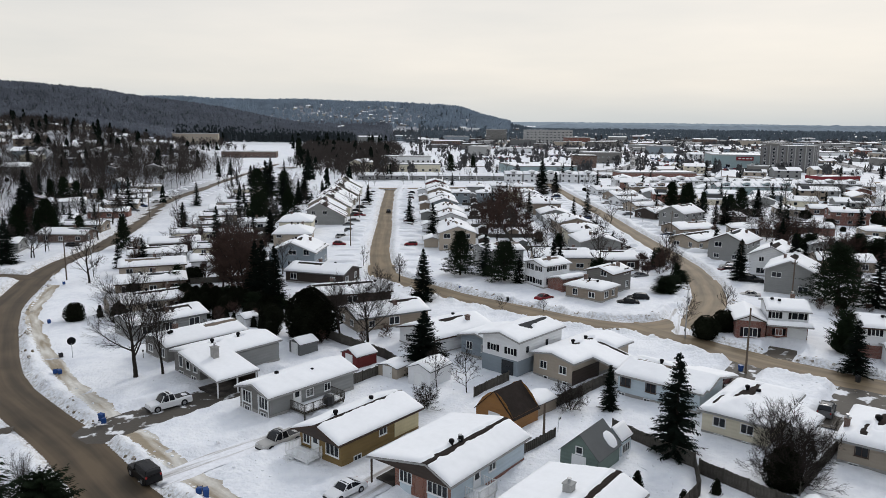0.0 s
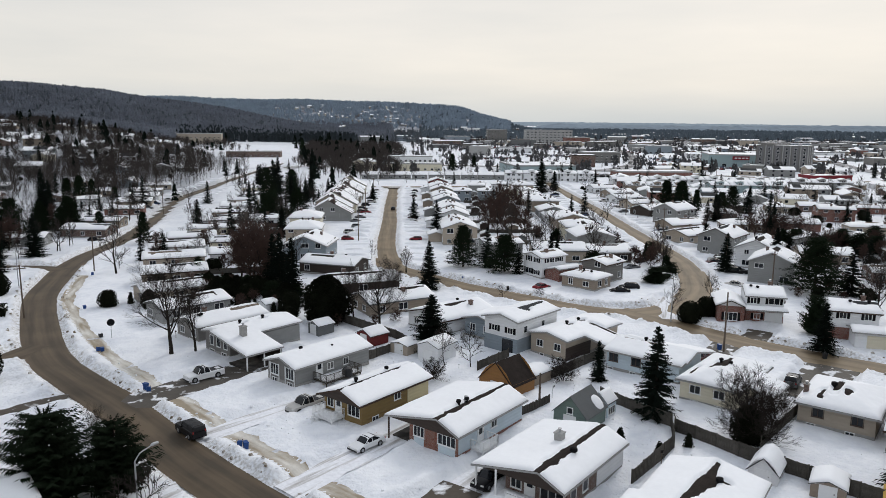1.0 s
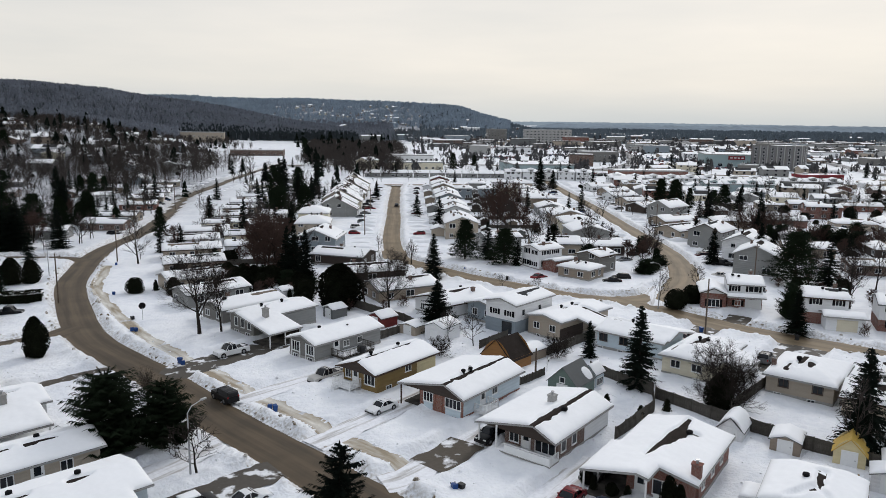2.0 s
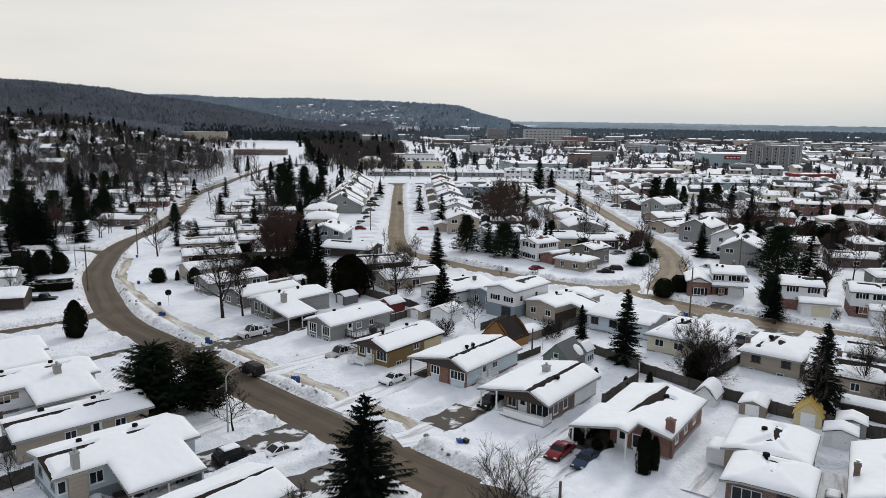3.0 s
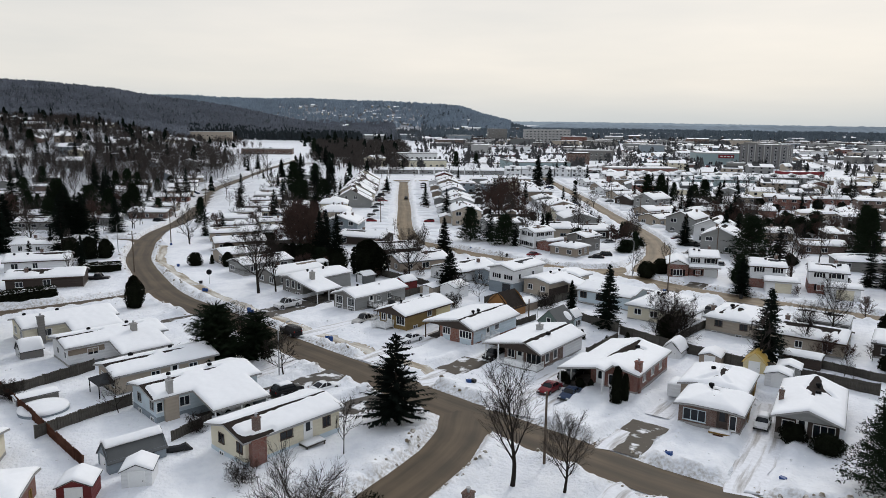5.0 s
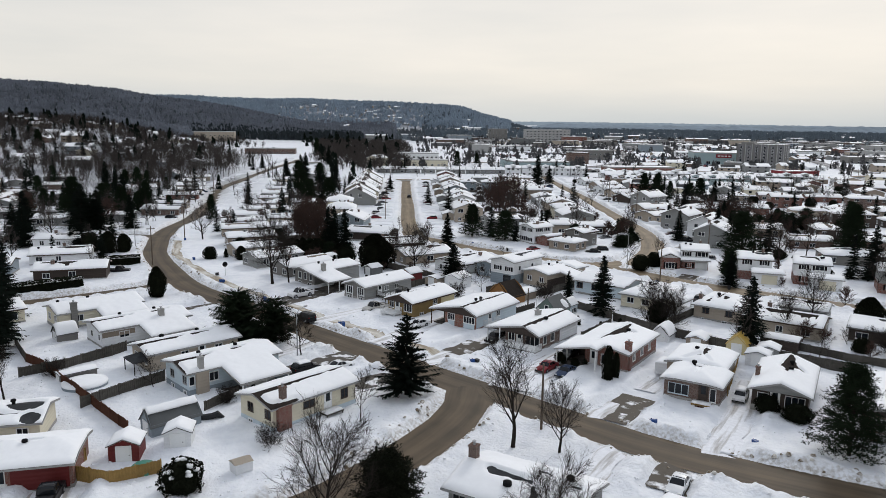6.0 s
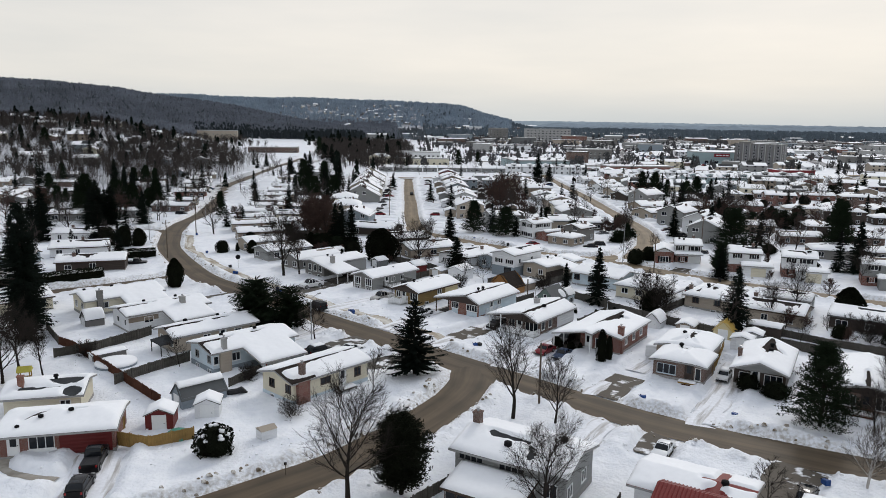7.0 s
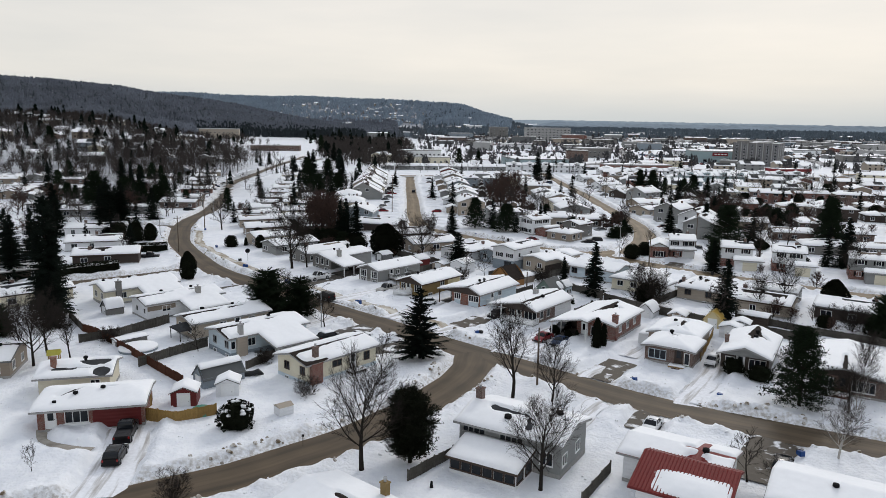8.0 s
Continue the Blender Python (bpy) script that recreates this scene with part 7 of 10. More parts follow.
# ---- the middle of the suburb ----
WORDS = {"white": "white-sided", "grey": "grey-sided", "beige": "beige", "tan": "tan", "bluegrey": "blue-grey", "cream": "cream", "brick": "red brick", "brickbrown": "brown brick",
         "stone": "stone-grey", "brown": "dark brown", "blue": "pale blue", "yellow": "yellow", "darkgrey": "charcoal", "red": "red-painted", "green": "green", "teal": "teal", "ochre": "ochre"}


def ridge_bare(rnd, L, n=2):
    """Streaks where the wind has swept the ridge, some with a spur down the slope."""
    out = []
    for _ in range(rnd.randint(1, n + 1)):
        a = rnd.uniform(-0.45, 0.2) * L
        b = min(0.47 * L, a + rnd.uniform(0.15, 0.45) * L)
        c = rnd.uniform(-0.45, 0.05)
        out.append((a, c, b, c + rnd.uniform(-0.1, 0.1), rnd.uniform(0.35, 1.05), rnd.uniform(0.2, 0.75)))
        if rnd.random() < 0.6:
            out.append((b, c, b + rnd.uniform(-0.8, 0.8), c - rnd.uniform(0.8, 2.0), rnd.uniform(0.25, 0.6), 0.12))
    return out


def mid_house(x, y, rot, L, W, wall, seed, eave=2.75, storeys=1, hip=False, pitch=0.27, step=0.75, extra=(), **kw):
    rnd = random.Random(seed)
    words = f"{WORDS[wall]} {'two-storey house' if storeys > 1 else 'bungalow'} with {rnd.choice(('a snow-laden roof', 'deep snow on its roof', 'a roof under smooth snow'))}"
    # dark edge boards on some houses stand in for shade below the snow
    return simple_house(x, y, rot, L, W, wall, eave, pitch, hip, words, seed=seed, storeys=storeys, bare=list(extra) + ridge_bare(rnd, L), step=step, deck=rnd.choice((SHINGLE, SHINGLE, SHINGLE_GREY, SHINGLE_TAN)), edge=rnd.choice((FASCIA, FASCIA_BROWN, SIDE["darkgrey"])), **kw)


# beside the bend of the street
mid_house(-35.0, 100.8, 47, 12.5, 7.2, "stone", 101, step=0.5)
mid_house(-43.6, 110.4, 44, 12.5, 7.2, "grey", 102, step=0.5)
mid_house(-50.4, 121.8, 38, 13, 7.2, "beige", 103, step=0.5)
mid_house(-55.6, 136.5, 24, 13, 7.4, "tan", 104)
mid_house(-61.2, 152.0, 20, 13.5, 7.4, "beige", 105)
mid_house(-65.6, 166.0, 20, 13, 7.4, "white", 106)
mid_house(-67.1, 181.0, 20, 12.5, 7.4, "brown", 107)
mid_house(-67.9, 197.0, 20, 12, 7.4, "cream", 108)
mid_house(-69.5, 214.0, 20, 11, 7.4, "grey", 109)
mid_house(-72.2, 233.0, 18, 12, 7.4, "tan", 110)
mid_house(-75, 252, 15, 12, 8, "white", 111)
mid_house(-78, 272, 15, 12, 8, "beige", 112)
mid_house(-80, 292, 15, 13, 8, "bluegrey", 113)
mid_house(-84, 322, 5, 16, 9, "cream", 114)
mid_house(-84, 362, 0, 18, 10, "grey", 115)
# the inner ends of those gardens
mid_house(-50.5, 158.0, 18, 9.5, 7, "white", 116)
mid_house(-55.5, 174.0, 18, 9.5, 7, "cream", 117)
mid_house(-56, 196, 18, 9, 7, "bluegrey", 118)
mid_house(-57, 218, 18, 9, 7, "white", 119)

# between the bend and the crescent
mid_house(-38.2, 186, 95, 11, 10, "beige", 121, eave=4.6, storeys=2, pitch=0.4, hip=True)
mid_house(-32.5, 163, 85, 12, 11, "bluegrey", 122, eave=4.2, pitch=0.4, storeys=2)
mid_house(-24.5, 147, -18, 13.5, 8.5, "brown", 123)
mid_house(-16.8, 129.5, 20, 14, 8.5, "brown", 124)
mid_house(-9.6, 115.5, 30, 13, 8.5, "tan", 125)
mid_house(0.6, 105.5, 40, 12, 9, "white", 126)
# round the inside of the crescent
mid_house(12.5, 163.5, 20, 10, 8, "grey", 127, eave=4.6, storeys=2)
h = mid_house(21.0, 145.0, 35, 7.6, 6.6, "white", 128, eave=4.9, storeys=2, shutters=VENT)
zl = roof_shape(3.4, 0.25, -6.2)
add_roof(h, [(-2.8, 3.8, -7.4, -2.9)], zl, SHINGLE, FASCIA, 0.26, (), 0.6, 60, vr=-6.2)
add_walls(h, -2.4, 3.4, -7.0, -2.9, zl, SIDE["brick"], vr=-6.2, found=0.4)
add_garage_door(h, Matrix.Translation((0.5, -7.0, 0.1)), 2.6, 2.0, SIDE["red"])
mid_house(28.0, 134.4, -42, 8.2, 7.0, "tan", 129, hip=True)
mid_house(32.6, 141.0, 45, 7.5, 6.6, "stone", 130, eave=4.3, storeys=2, pitch=0.3)
mid_house(26.5, 163, 0, 13, 9.5, "beige", 131, eave=3.4)
mid_house(38, 163, 5, 11, 9, "brown", 132, eave=3.0)
# the steep saltbox row west of the crescent's straight
for k in range(10):
    t = k / 9
    rr = random.Random(k)
    x, y = -39.2 - 5.0 * t + rr.uniform(-0.7, 0.7), 231 + 97 * t
    streaks = [(-4.5, -8.2, -4.3, 0.6, rr.uniform(0.8, 1.7), rr.uniform(0.7, 1.2)), (rr.uniform(-5.2, -3.6), -8.4, rr.uniform(-5, -3), rr.uniform(-1, 0.4), rr.uniform(0.7, 1.3), rr.uniform(0.3, 0.8))]
    streaks += [(u + rr.uniform(-0.9, 0.9), -rr.uniform(5, 8.5), u + rr.uniform(-1, 1), -rr.uniform(0, 2.5), rr.uniform(0.4, 1.3), rr.uniform(0.3, 1.0)) for u in (-1.0, 2.6) if rr.random() < 0.8]
    streaks += [(-4.8, -rr.uniform(0.8, 1.6), rr.uniform(1, 4.8), -rr.uniform(0.8, 2.2), rr.uniform(0.9, 1.6), rr.uniform(0.5, 1.3))]
    wall = rr.choice(("cream", "beige", "white", "tan", "grey", "cream"))
    simple_house(x, y, 92.5 + rr.uniform(-1.5, 1.5), 10.2, 8.6, wall, 5.2 + rr.uniform(-0.4, 0.4), 0.54 + rr.uniform(-0.03, 0.03), False, f"steep-roofed {WORDS[wall]} two-storey house with snow sliding off brown shingles", SHINGLE,
                 seed=200 + k, storeys=2, saltbox=3.8, garage=True, step=0.5, bare=streaks + [(-4.6, 0.1, rr.uniform(-1, 4.6), 0.1, 0.3, 0.2)])
simple_house(-42.5, 212, 95, 12, 10, "cream", 4.2, 0.36, True, "cream house with a broad snow-heaped hipped roof", SHINGLE, seed=215, storeys=1, step=0.6, bare=[(0, 0, 2.2, 0.2, 0.4, 0.2)])
# the row east of it
for k in range(12):
    t = k / 11
    x, y = 3.4 - 7.0 * t, 187 + 150 * t
    rr = random.Random(50 + k)
    wall = "red" if k == 11 else rr.choice(("bluegrey", "grey", "white", "beige", "tan"))
    simple_house(x, y, -87.5 + rr.uniform(-1, 1), 11.0, 10.0, wall, 5.0 if k % 3 != 1 else 4.2, 0.36, False, f"{WORDS[wall]} two-storey house with a snow-covered gabled roof", rr.choice((SHINGLE, SHINGLE_TAN)),
                 seed=230 + k, storeys=2, garage=True, step=0.7, bare=[(-5, 0.2, rr.uniform(-1, 5), 0.1, 0.5, 0.2), (-5.2, -4.6, -5.0, 0, 0.5, 0.3)])
    if k % 2 == 0:
        simple_house(x - 6.2, y + 2, -87.5, 6.5, 5, wall, 2.6, 0.3, False, "low snow-covered garage wing beside a house", seed=260 + k, chimney=False, step=0.8, windows=False)
# the row west of the crescent's right leg
for k in range(10):
    t = k / 9
    rr = random.Random(80 + k)
    wall = rr.choice(("beige", "tan", "grey", "white", "cream"))
    simple_house(37.5 - 3 * t + rr.uniform(-1, 1), 178 + 150 * t, 92 + rr.uniform(-2, 2), 12.5, 10.5, wall, rr.choice((3.0, 4.6)), 0.28, k % 2 == 1, f"{WORDS[wall]} house with a broad snow-covered roof", seed=280 + k, step=0.8,
                 bare=ridge_bare(rr, 12.5))
# two grey boxes and the houses at the head of the gardens
for k, (x, y, wall) in enumerate(((7, 292, "bluegrey"), (17, 292, "bluegrey"), (27, 300, "cream"), (14, 318, "grey"), (25, 325, "white"))):
    mid_house(x, y, 90, 9, 8, wall, 300 + k, eave=5.0, storeys=2, hip=True)
# east of the crescent's right leg
for k, (x, y, rot, wall, st) in enumerate(((69, 142, 60, "grey", 2), (73, 158, 55, "white", 2), (71, 176, 50, "grey", 2), (68, 193, 35, "beige", 1), (72, 213, 20, "tan", 1), (76, 232, 40, "grey", 2), (74, 252, 35, "brown", 1),
                                           (75, 272, 20, "beige", 1), (74, 292, 20, "white", 1), (76, 312, 20, "tan", 1), (74, 335, 15, "white", 1))):
    mid_house(x, y, rot, 13 if st == 1 else 12, 9.5, wall, 320 + k, eave=2.8 if st == 1 else 5.0, storeys=st, pitch=0.3 if st == 1 else 0.45, garage=st == 2)

# the two-storey houses facing the east street
h = simple_house(53.0, 110.8, -14.5, 6.4, 7.6, "white", 5.0, 0.25, False, "white two-storey house with red brick below and black shutters", seed=401, storeys=2, found=2.4, lower="brick", shutters=VENT, step=0.5)
zl = roof_shape(3.4, 0.24, -4.6)
add_roof(h, [(-3.2, 3.2, -5.6, -3.2)], zl, SHINGLE, FASCIA, 0.26, (), 0.4, 61, vr=-4.6)
add_garage_door(h, Matrix.Translation((1.4, -3.42, 0.15)), 2.5, 2.1)
zl = roof_shape(4.2, 0.4, -0.6, None)
side_z = lambda u, v: 4.3 - 0.42 * abs(u + 5.4)
v, f = sheet([(-7.8, -3.0, -4.9, 3.4)], grid_lines([-7.8, -5.4, -3.0], 9), grid_lines([-4.9, 3.4], 9), side_z, lambda u, v: side_z(u, v) - 0.15)
mesh_object("roof", v, f, SHINGLE, h)
v, f = sheet([(-7.8, -3.0, -4.9, 3.4)], grid_lines([-7.8, -5.4, -3.0], 0.5), grid_lines([-4.9, 3.4], 0.5), lambda u, v: side_z(u, v) + 0.25 + 0.04 * wav(u, v, 1.5, 3), side_z)
mesh_object("snow", v, f, ROOFSNOW, h, "soft white snow cover", smooth=True)
v, f = boxes((-7.4, -3.2, -4.5, 3.0, -0.3, 3.3))
mesh_object("wing", v, f, SIDE["brick"], h, "low red brick wing")
v, f = ([(-7.4, -4.5, 3.3), (-3.2, -4.5, 3.3), (-5.3, -4.5, 4.1), (-7.4, -4.3, 3.3), (-3.2, -4.3, 3.3), (-5.3, -4.3, 4.1)], [(0, 1, 2), (5, 4, 3), (0, 2, 5, 3), (1, 4, 5, 2)])
mesh_object("gable", v, f, SIDE["white"], h)
add_window(h, Matrix.Translation((-5.3, -4.5, 0.9)), 1.9, 1.3, 3, VENT)
for k, (x, y, rot, wall) in enumerate(((62.8, 101.6, -18, "white"), (72.8, 96.6, -22, "white"), (86.5, 89.5, -25, "grey"), (98, 75, -32, "beige"), (110, 67, -32, "white"))):
    h = mid_house(x, y, rot, 7.4, 7.4, wall, 410 + k, shutters=VENT, eave=4.9, storeys=2, step=0.5, lower="brick", found=2.3)
    zl = roof_shape(3.3, 0.24, -5.6)
    add_roof(h, [(-1.0, 5.6, -7.6, -3.2)], zl, SHINGLE, FASCIA, 0.26, (), 0.5, 62 + k, vr=-5.6)
    add_walls(h, -0.5, 5.2, -7.2, -3.2, zl, SIDE[wall], vr=-5.6, found=0.4)
    add_garage_door(h, Matrix.Translation((2.6, -7.2, 0.15)), 2.8, 2.1, SIDE["cream"])
# south side of the east street and behind the near row
mid_house(50.5, 59.5, -36, 12, 8, "beige", 421, step=0.5)
mid_house(57.5, 67.5, -36, 8, 6, "darkgrey", 422, step=0.5, chimney=False)
mid_house(64.5, 54, -36, 12, 8, "brown", 423, step=0.5)
mid_house(78, 44, -36, 12, 8, "tan", 424, step=0.6)
mid_house(90, 34, -36, 12, 8, "grey", 425, step=0.6)
mid_house(60, 10, 58, 13, 8, "brown", 426, step=0.6)
mid_house(74, 0, 58, 13, 8, "white", 427, step=0.6)
# west of the bend
mid_house(-91.4, 109.6, 20, 13, 8, "white", 432, step=0.5)
mid_house(-80.8, 93.2, 18, 14, 7.6, "brown", 433, step=0.4)
mid_house(-101.6, 129.6, 10, 13, 6.6, "white", 434)
mid_house(-98.5, 96, 15, 8, 7, "bluegrey", 436)
mid_house(-123, 167, 8, 11.5, 7.5, "grey", 435)
mid_house(-107.4, 177, 10, 9, 7, "grey", 437)
mid_house(-78, 58, 44, 12, 7.5, "cream", 438, step=0.6)
mid_house(-66, 22, 14, 12, 8, "tan", 439, step=0.6)
mid_house(-62, 3, 14, 10, 8, "white", 440, step=0.6)
mid_house(-92, 74, 44, 12, 7.5, "brown", 441)
mid_house(-110, 90, 30, 12, 8, "white", 442)
# along the far side of the street
for k, (x, y, rot, wall) in enumerate(((-100, 193, 0, "brickbrown"), (-104, 210, 5, "tan"), (-118, 222, 10, "white"), (-110, 240, 15, "brick"), (-116, 262, 15, "beige"), (-121, 282, 15, "white"), (-128, 304, 15, "grey"),
                                        (-117, 176, 5, "cream"), (-138, 268, 20, "white"), (-150, 300, 20, "grey"), (-134, 330, 20, "beige"))):
    mid_house(x, y, rot, 13, 8, wall, 450 + k)

# streets farther east, house after house
rr = random.Random(5)
for j, y0 in enumerate((118, 141, 166, 190, 216, 242, 268)):
    x = 92 + 4 * (j % 2)
    while x < 0.64 * (y0 + 62):
        if rr.random() < 0.9:
            wall = rr.choice(("tan", "brown", "brickbrown", "grey", "beige", "stone", "brick", "darkgrey", "brown"))
            st = 2 if rr.random() < 0.25 else 1
            mid_house(x + rr.uniform(-2, 2), y0 - 0.10 * (x - 90) + rr.uniform(-3, 3), rr.choice((-14, -10, 78, -12)), rr.uniform(11, 15), rr.uniform(7.5, 9.5), wall, 600 + j * 40 + int(x), eave=2.8 if st == 1 else 4.8, storeys=st, hip=rr.random() < 0.4, step=1.1)
        x += rr.uniform(15, 19)
# and west, scattered under the trees
for k in range(15):
    y = rr.uniform(120, 330)
    x = -rr.uniform(128, 0.64 * (y + 60))
    if -x > 128 and road_distance(np.array([x]), np.array([y]))[0] > 12:
        mid_house(x, y, rr.choice((10, 20, 100)), rr.uniform(11, 14), 8, rr.choice(("tan", "brown", "grey", "stone", "brickbrown", "darkgrey")), 1200 + k, step=1.2)

# ---- the town beyond ----


def block(name, x, y, rot, L, W, hgt, wall, label, category, rows=1, cols=6, win=(1.4, 1.2), roof_snow=0.3, parapet=0.4, band=None, sides="LF", start=1.0):
    """A flat-roofed building with rows of windows cut proud of its walls, a parapet and snow within it."""
    b = thing(name, x, y, 0, rot, label, category, "buildings of the town")
    v, f = boxes((-L / 2, L / 2, -W / 2, W / 2, -0.5, hgt))
    mesh_object("wall", v, f, SIDE[wall], b)
    bars = [(-L / 2 - 0.15, L / 2 + 0.15, -W / 2 - 0.15, -W / 2 + 0.15), (-L / 2 - 0.15, L / 2 + 0.15, W / 2 - 0.15, W / 2 + 0.15), (-L / 2 - 0.15, -L / 2 + 0.15, -W / 2 - 0.15, W / 2 + 0.15), (L / 2 - 0.15, L / 2 + 0.15, -W / 2 - 0.15, W / 2 + 0.15)]
    v, f = sheet(bars, grid_lines([r[k] for r in bars for k in (0, 1)], 99), grid_lines([r[k] for r in bars for k in (2, 3)], 99), lambda u, w: hgt + parapet, lambda u, w: hgt - 0.35)
    mesh_object("parapet", v, f, SIDE[band] if band else FASCIA, b)
    v, f = sheet([(-L / 2 + 0.2, L / 2 - 0.2, -W / 2 + 0.2, W / 2 - 0.2)], grid_lines([-L / 2 + 0.2, L / 2 - 0.2], 4), grid_lines([-W / 2 + 0.2, W / 2 - 0.2], 4), lambda u, w: hgt + roof_snow + 0.08 * wav(u, w, 9, x), lambda u, w: hgt + 0.01)
    mesh_object("snow", v, f, ROOFSNOW, b, "snow on the flat roof", smooth=True)
    body = (-L / 2, L / 2, -W / 2, W / 2)
    for side in sides:
        length = L if side in "LR" else W
        n = cols if side in "LR" else max(1, int(cols * W / L))
        for r in range(rows):
            for k in range(n):
                add_window(b, on_side(side, body, length * (k + 0.5) / n, start + r * (hgt - start) / max(rows, 1)), *win, 2, single=True)
    rnd = random.Random(int(x * 3 + y))
    for k in range(1 if W < 30 else 2):
        a, c = rnd.uniform(-0.35, 0.35) * L, rnd.uniform(-0.3, 0.3) * W
        v, f = boxes((a - 1.1, a + 1.1, c - 0.9, c + 0.9, hgt, hgt + 1.3))
        mesh_object("roof_unit", v, f, GALV, b)
    return b


# terraces at the head of the crescent
def terrace(x, y, rot, n, unit, depth, eave, wall, label, gable=True, storeys=2):
    for k in range(n):
        o = (k - (n - 1) / 2) * unit
        h = simple_house(x + o * math.cos(radians(rot)), y + o * math.sin(radians(rot)), rot, unit - 0.15, depth, wall, eave, 0.3, False, label, seed=900 + k + int(abs(x)), storeys=storeys, step=1.2, chimney=k % 3 == 0,
                     group="terraced houses", bare=[])
        if storeys == 1:
            continue
        # a snow-capped dormer over each front
        top = eave + 0.15 * depth
        v, f = boxes((-1.5, 1.5, -depth / 2 + 0.5, -0.8, eave - 0.3, top + 0.5))
        d = mesh_object("dormer", v, f, SIDE[wall], h)
        add_window(d, Matrix.Translation((0, -depth / 2 + 0.5, eave)), 1.6, 1.0, 2, single=True)
        v, f = sheet([(-1.8, 1.8, -depth / 2 + 0.1, -0.4)], grid_lines([-1.8, 0, 1.8], 9), grid_lines([-depth / 2 + 0.1, -0.4], 9), lambda u, w: top + 1.0 - 0.3 * abs(u), lambda u, w: top + 0.6 - 0.3 * abs(u))
        mesh_object("snow", v, f, ROOFSNOW, d)


terrace(-5, 408, 2, 9, 9.4, 9, 3.0, "grey", "low grey terraced house under deep snow", storeys=1)
terrace(58, 398, 0, 5, 10, 9, 5.0, "white", "white terraced house with an upper row of windows")
terrace(112, 362, 2, 6, 9.5, 9, 5.0, "white", "white terraced house with small upper windows")
terrace(170, 352, -8, 6, 9.5, 9, 5.0, "grey", "grey terraced house under snow")
terrace(100, 338, 0, 3, 10, 9, 4.0, "tan", "tan terraced house with a snowy roof")
terrace(140, 330, 0, 4, 9, 9, 5.0, "teal", "pale teal terraced house with a snowy roof")
block("apartment_house", -26, 512, 3, 34, 12, 8.5, "white", "white three-storey terrace with a flat snowy roof", "building", 2, 10)
block("apartment_house", -22, 478, 3, 40, 11, 5.2, "cream", "long cream two-storey terrace", "building", 1, 9)
simple_house(-52, 470, 60, 14, 10, "cream", 6.5, 0.4, False, "tall cream house at the edge of the wood", seed=990, storeys=2)
block("warehouse", 60, 470, 8, 40, 44, 6.0, "teal", "large blue-grey flat-roofed store under snow", "building", 1, 4, band="grey")
block("shop", 122, 424, 4, 44, 16, 5.0, "brick", "long red brick flat-roofed shop", "building", 1, 8)
hotel = block("hotel", 241, 512, -35, 34, 18, 18, "blacktower", "tall dark grey hotel with pale vertical strips", "building", 0, 6, band="stone", sides="")
for side, length, n in (("L", 34, 6), ("F", 18, 2), ("B", 18, 2)):
    for k in range(n):
        a = length * (k + 0.5) / n
        for r in range(6):
            add_window(hotel, on_side(side, (-17, 17, -9, 9), a, 2.8 + 2.45 * r), 1.3, 1.4, 1, single=True)
        for o in (-0.42, 0.42):
            v, f = boxes((-0.28, 0.28, -0.3, 0.02, 0.5, 18.4))
            mesh_object("pilaster", v, f, SIDE["block"] if k % 2 else SIDE["stone"], hotel, at=on_side(side, (-17, 17, -9, 9), a + o * length / n, 0))
v, f = boxes((-15, -6, -6, 6, 18, 19.6))
mesh_object("penthouse", v, f, SIDE["stone"], hotel)
block("hotel_entrance", 214, 494, -35, 16, 9, 5, "stone", "low stone entrance hall of a hotel", "building", 1, 4)
block("store", 217, 408, 14, 25, 13, 4.4, "signred", "low red-clad store with a flat roof", "building", 1, 6, win=(2.4, 2.0), band="signred")
st = block("store", 226, 560, -12, 46, 40, 10, "teal", "pale teal supermarket with a red sign", "building", 1, 6, win=(3, 2.2), band="block")
v, f = boxes((-6, 6, -20.5, -20.02, 6.2, 9.0))
mesh_object("sign", v, f, SIDE["signred"], st, "red sign panel")
for k in range(4):
    v, f = boxes((-4.5 + k * 2.6, -2.7 + k * 2.6, -20.56, -20.5, 7.2, 8.0))
    mesh_object("sign_bar", v, f, TRIM, st)
block("school", -168, 640, 6, 46, 16, 5.5, "brickbrown", "long low brick school beside a snowy field", "building", 1, 10)
block("apartment_block", 160, 1130, 4, 72, 20, 21, "block", "far grey apartment block with pale balconies", "building", 5, 12, win=(2.6, 1.5))
block("apartment_block", 88, 1230, 4, 32, 20, 20, "stone", "far stone-grey apartment block", "building", 5, 6)
block("shop", 190, 1050, 4, 34, 20, 12, "brick", "far red brick hall", "building", 1, 5)
block("apartment_house", -330, 930, 10, 90, 16, 12, "beige", "long beige school building below the hill", "building", 2, 16)
block("office", 128, 600, 5, 30, 18, 9, "stone", "stone-grey office building with dark windows", "building", 2, 7)

# roads of the town, grey with old salt and snow
WORN = two_tone("worn_lot", (0.09, 0.086, 0.08), (0.46, 0.46, 0.47), 0.12, 0.42, 0.6, 0.85)
ribbon("town_road_1", smooth_line([(60, 462), (100, 485), (129, 523), (160, 602), (186, 724), (203, 842), (230, 1000)]), 11, 0.20, WORN, "grey salted road winding through the town", "road")
ribbon("town_road_2", smooth_line([(394, 776), (339, 630), (305, 529), (292, 457), (300, 400)]), 11, 0.21, WORN, "grey salted road past the hotel", "road")
ribbon("town_road_3", smooth_line([(150, 352), (182, 366), (233, 402), (277, 426), (330, 450)]), 8, 0.22, SAND_PALE, "sanded street below the red store", "road")
rr = random.Random(77)
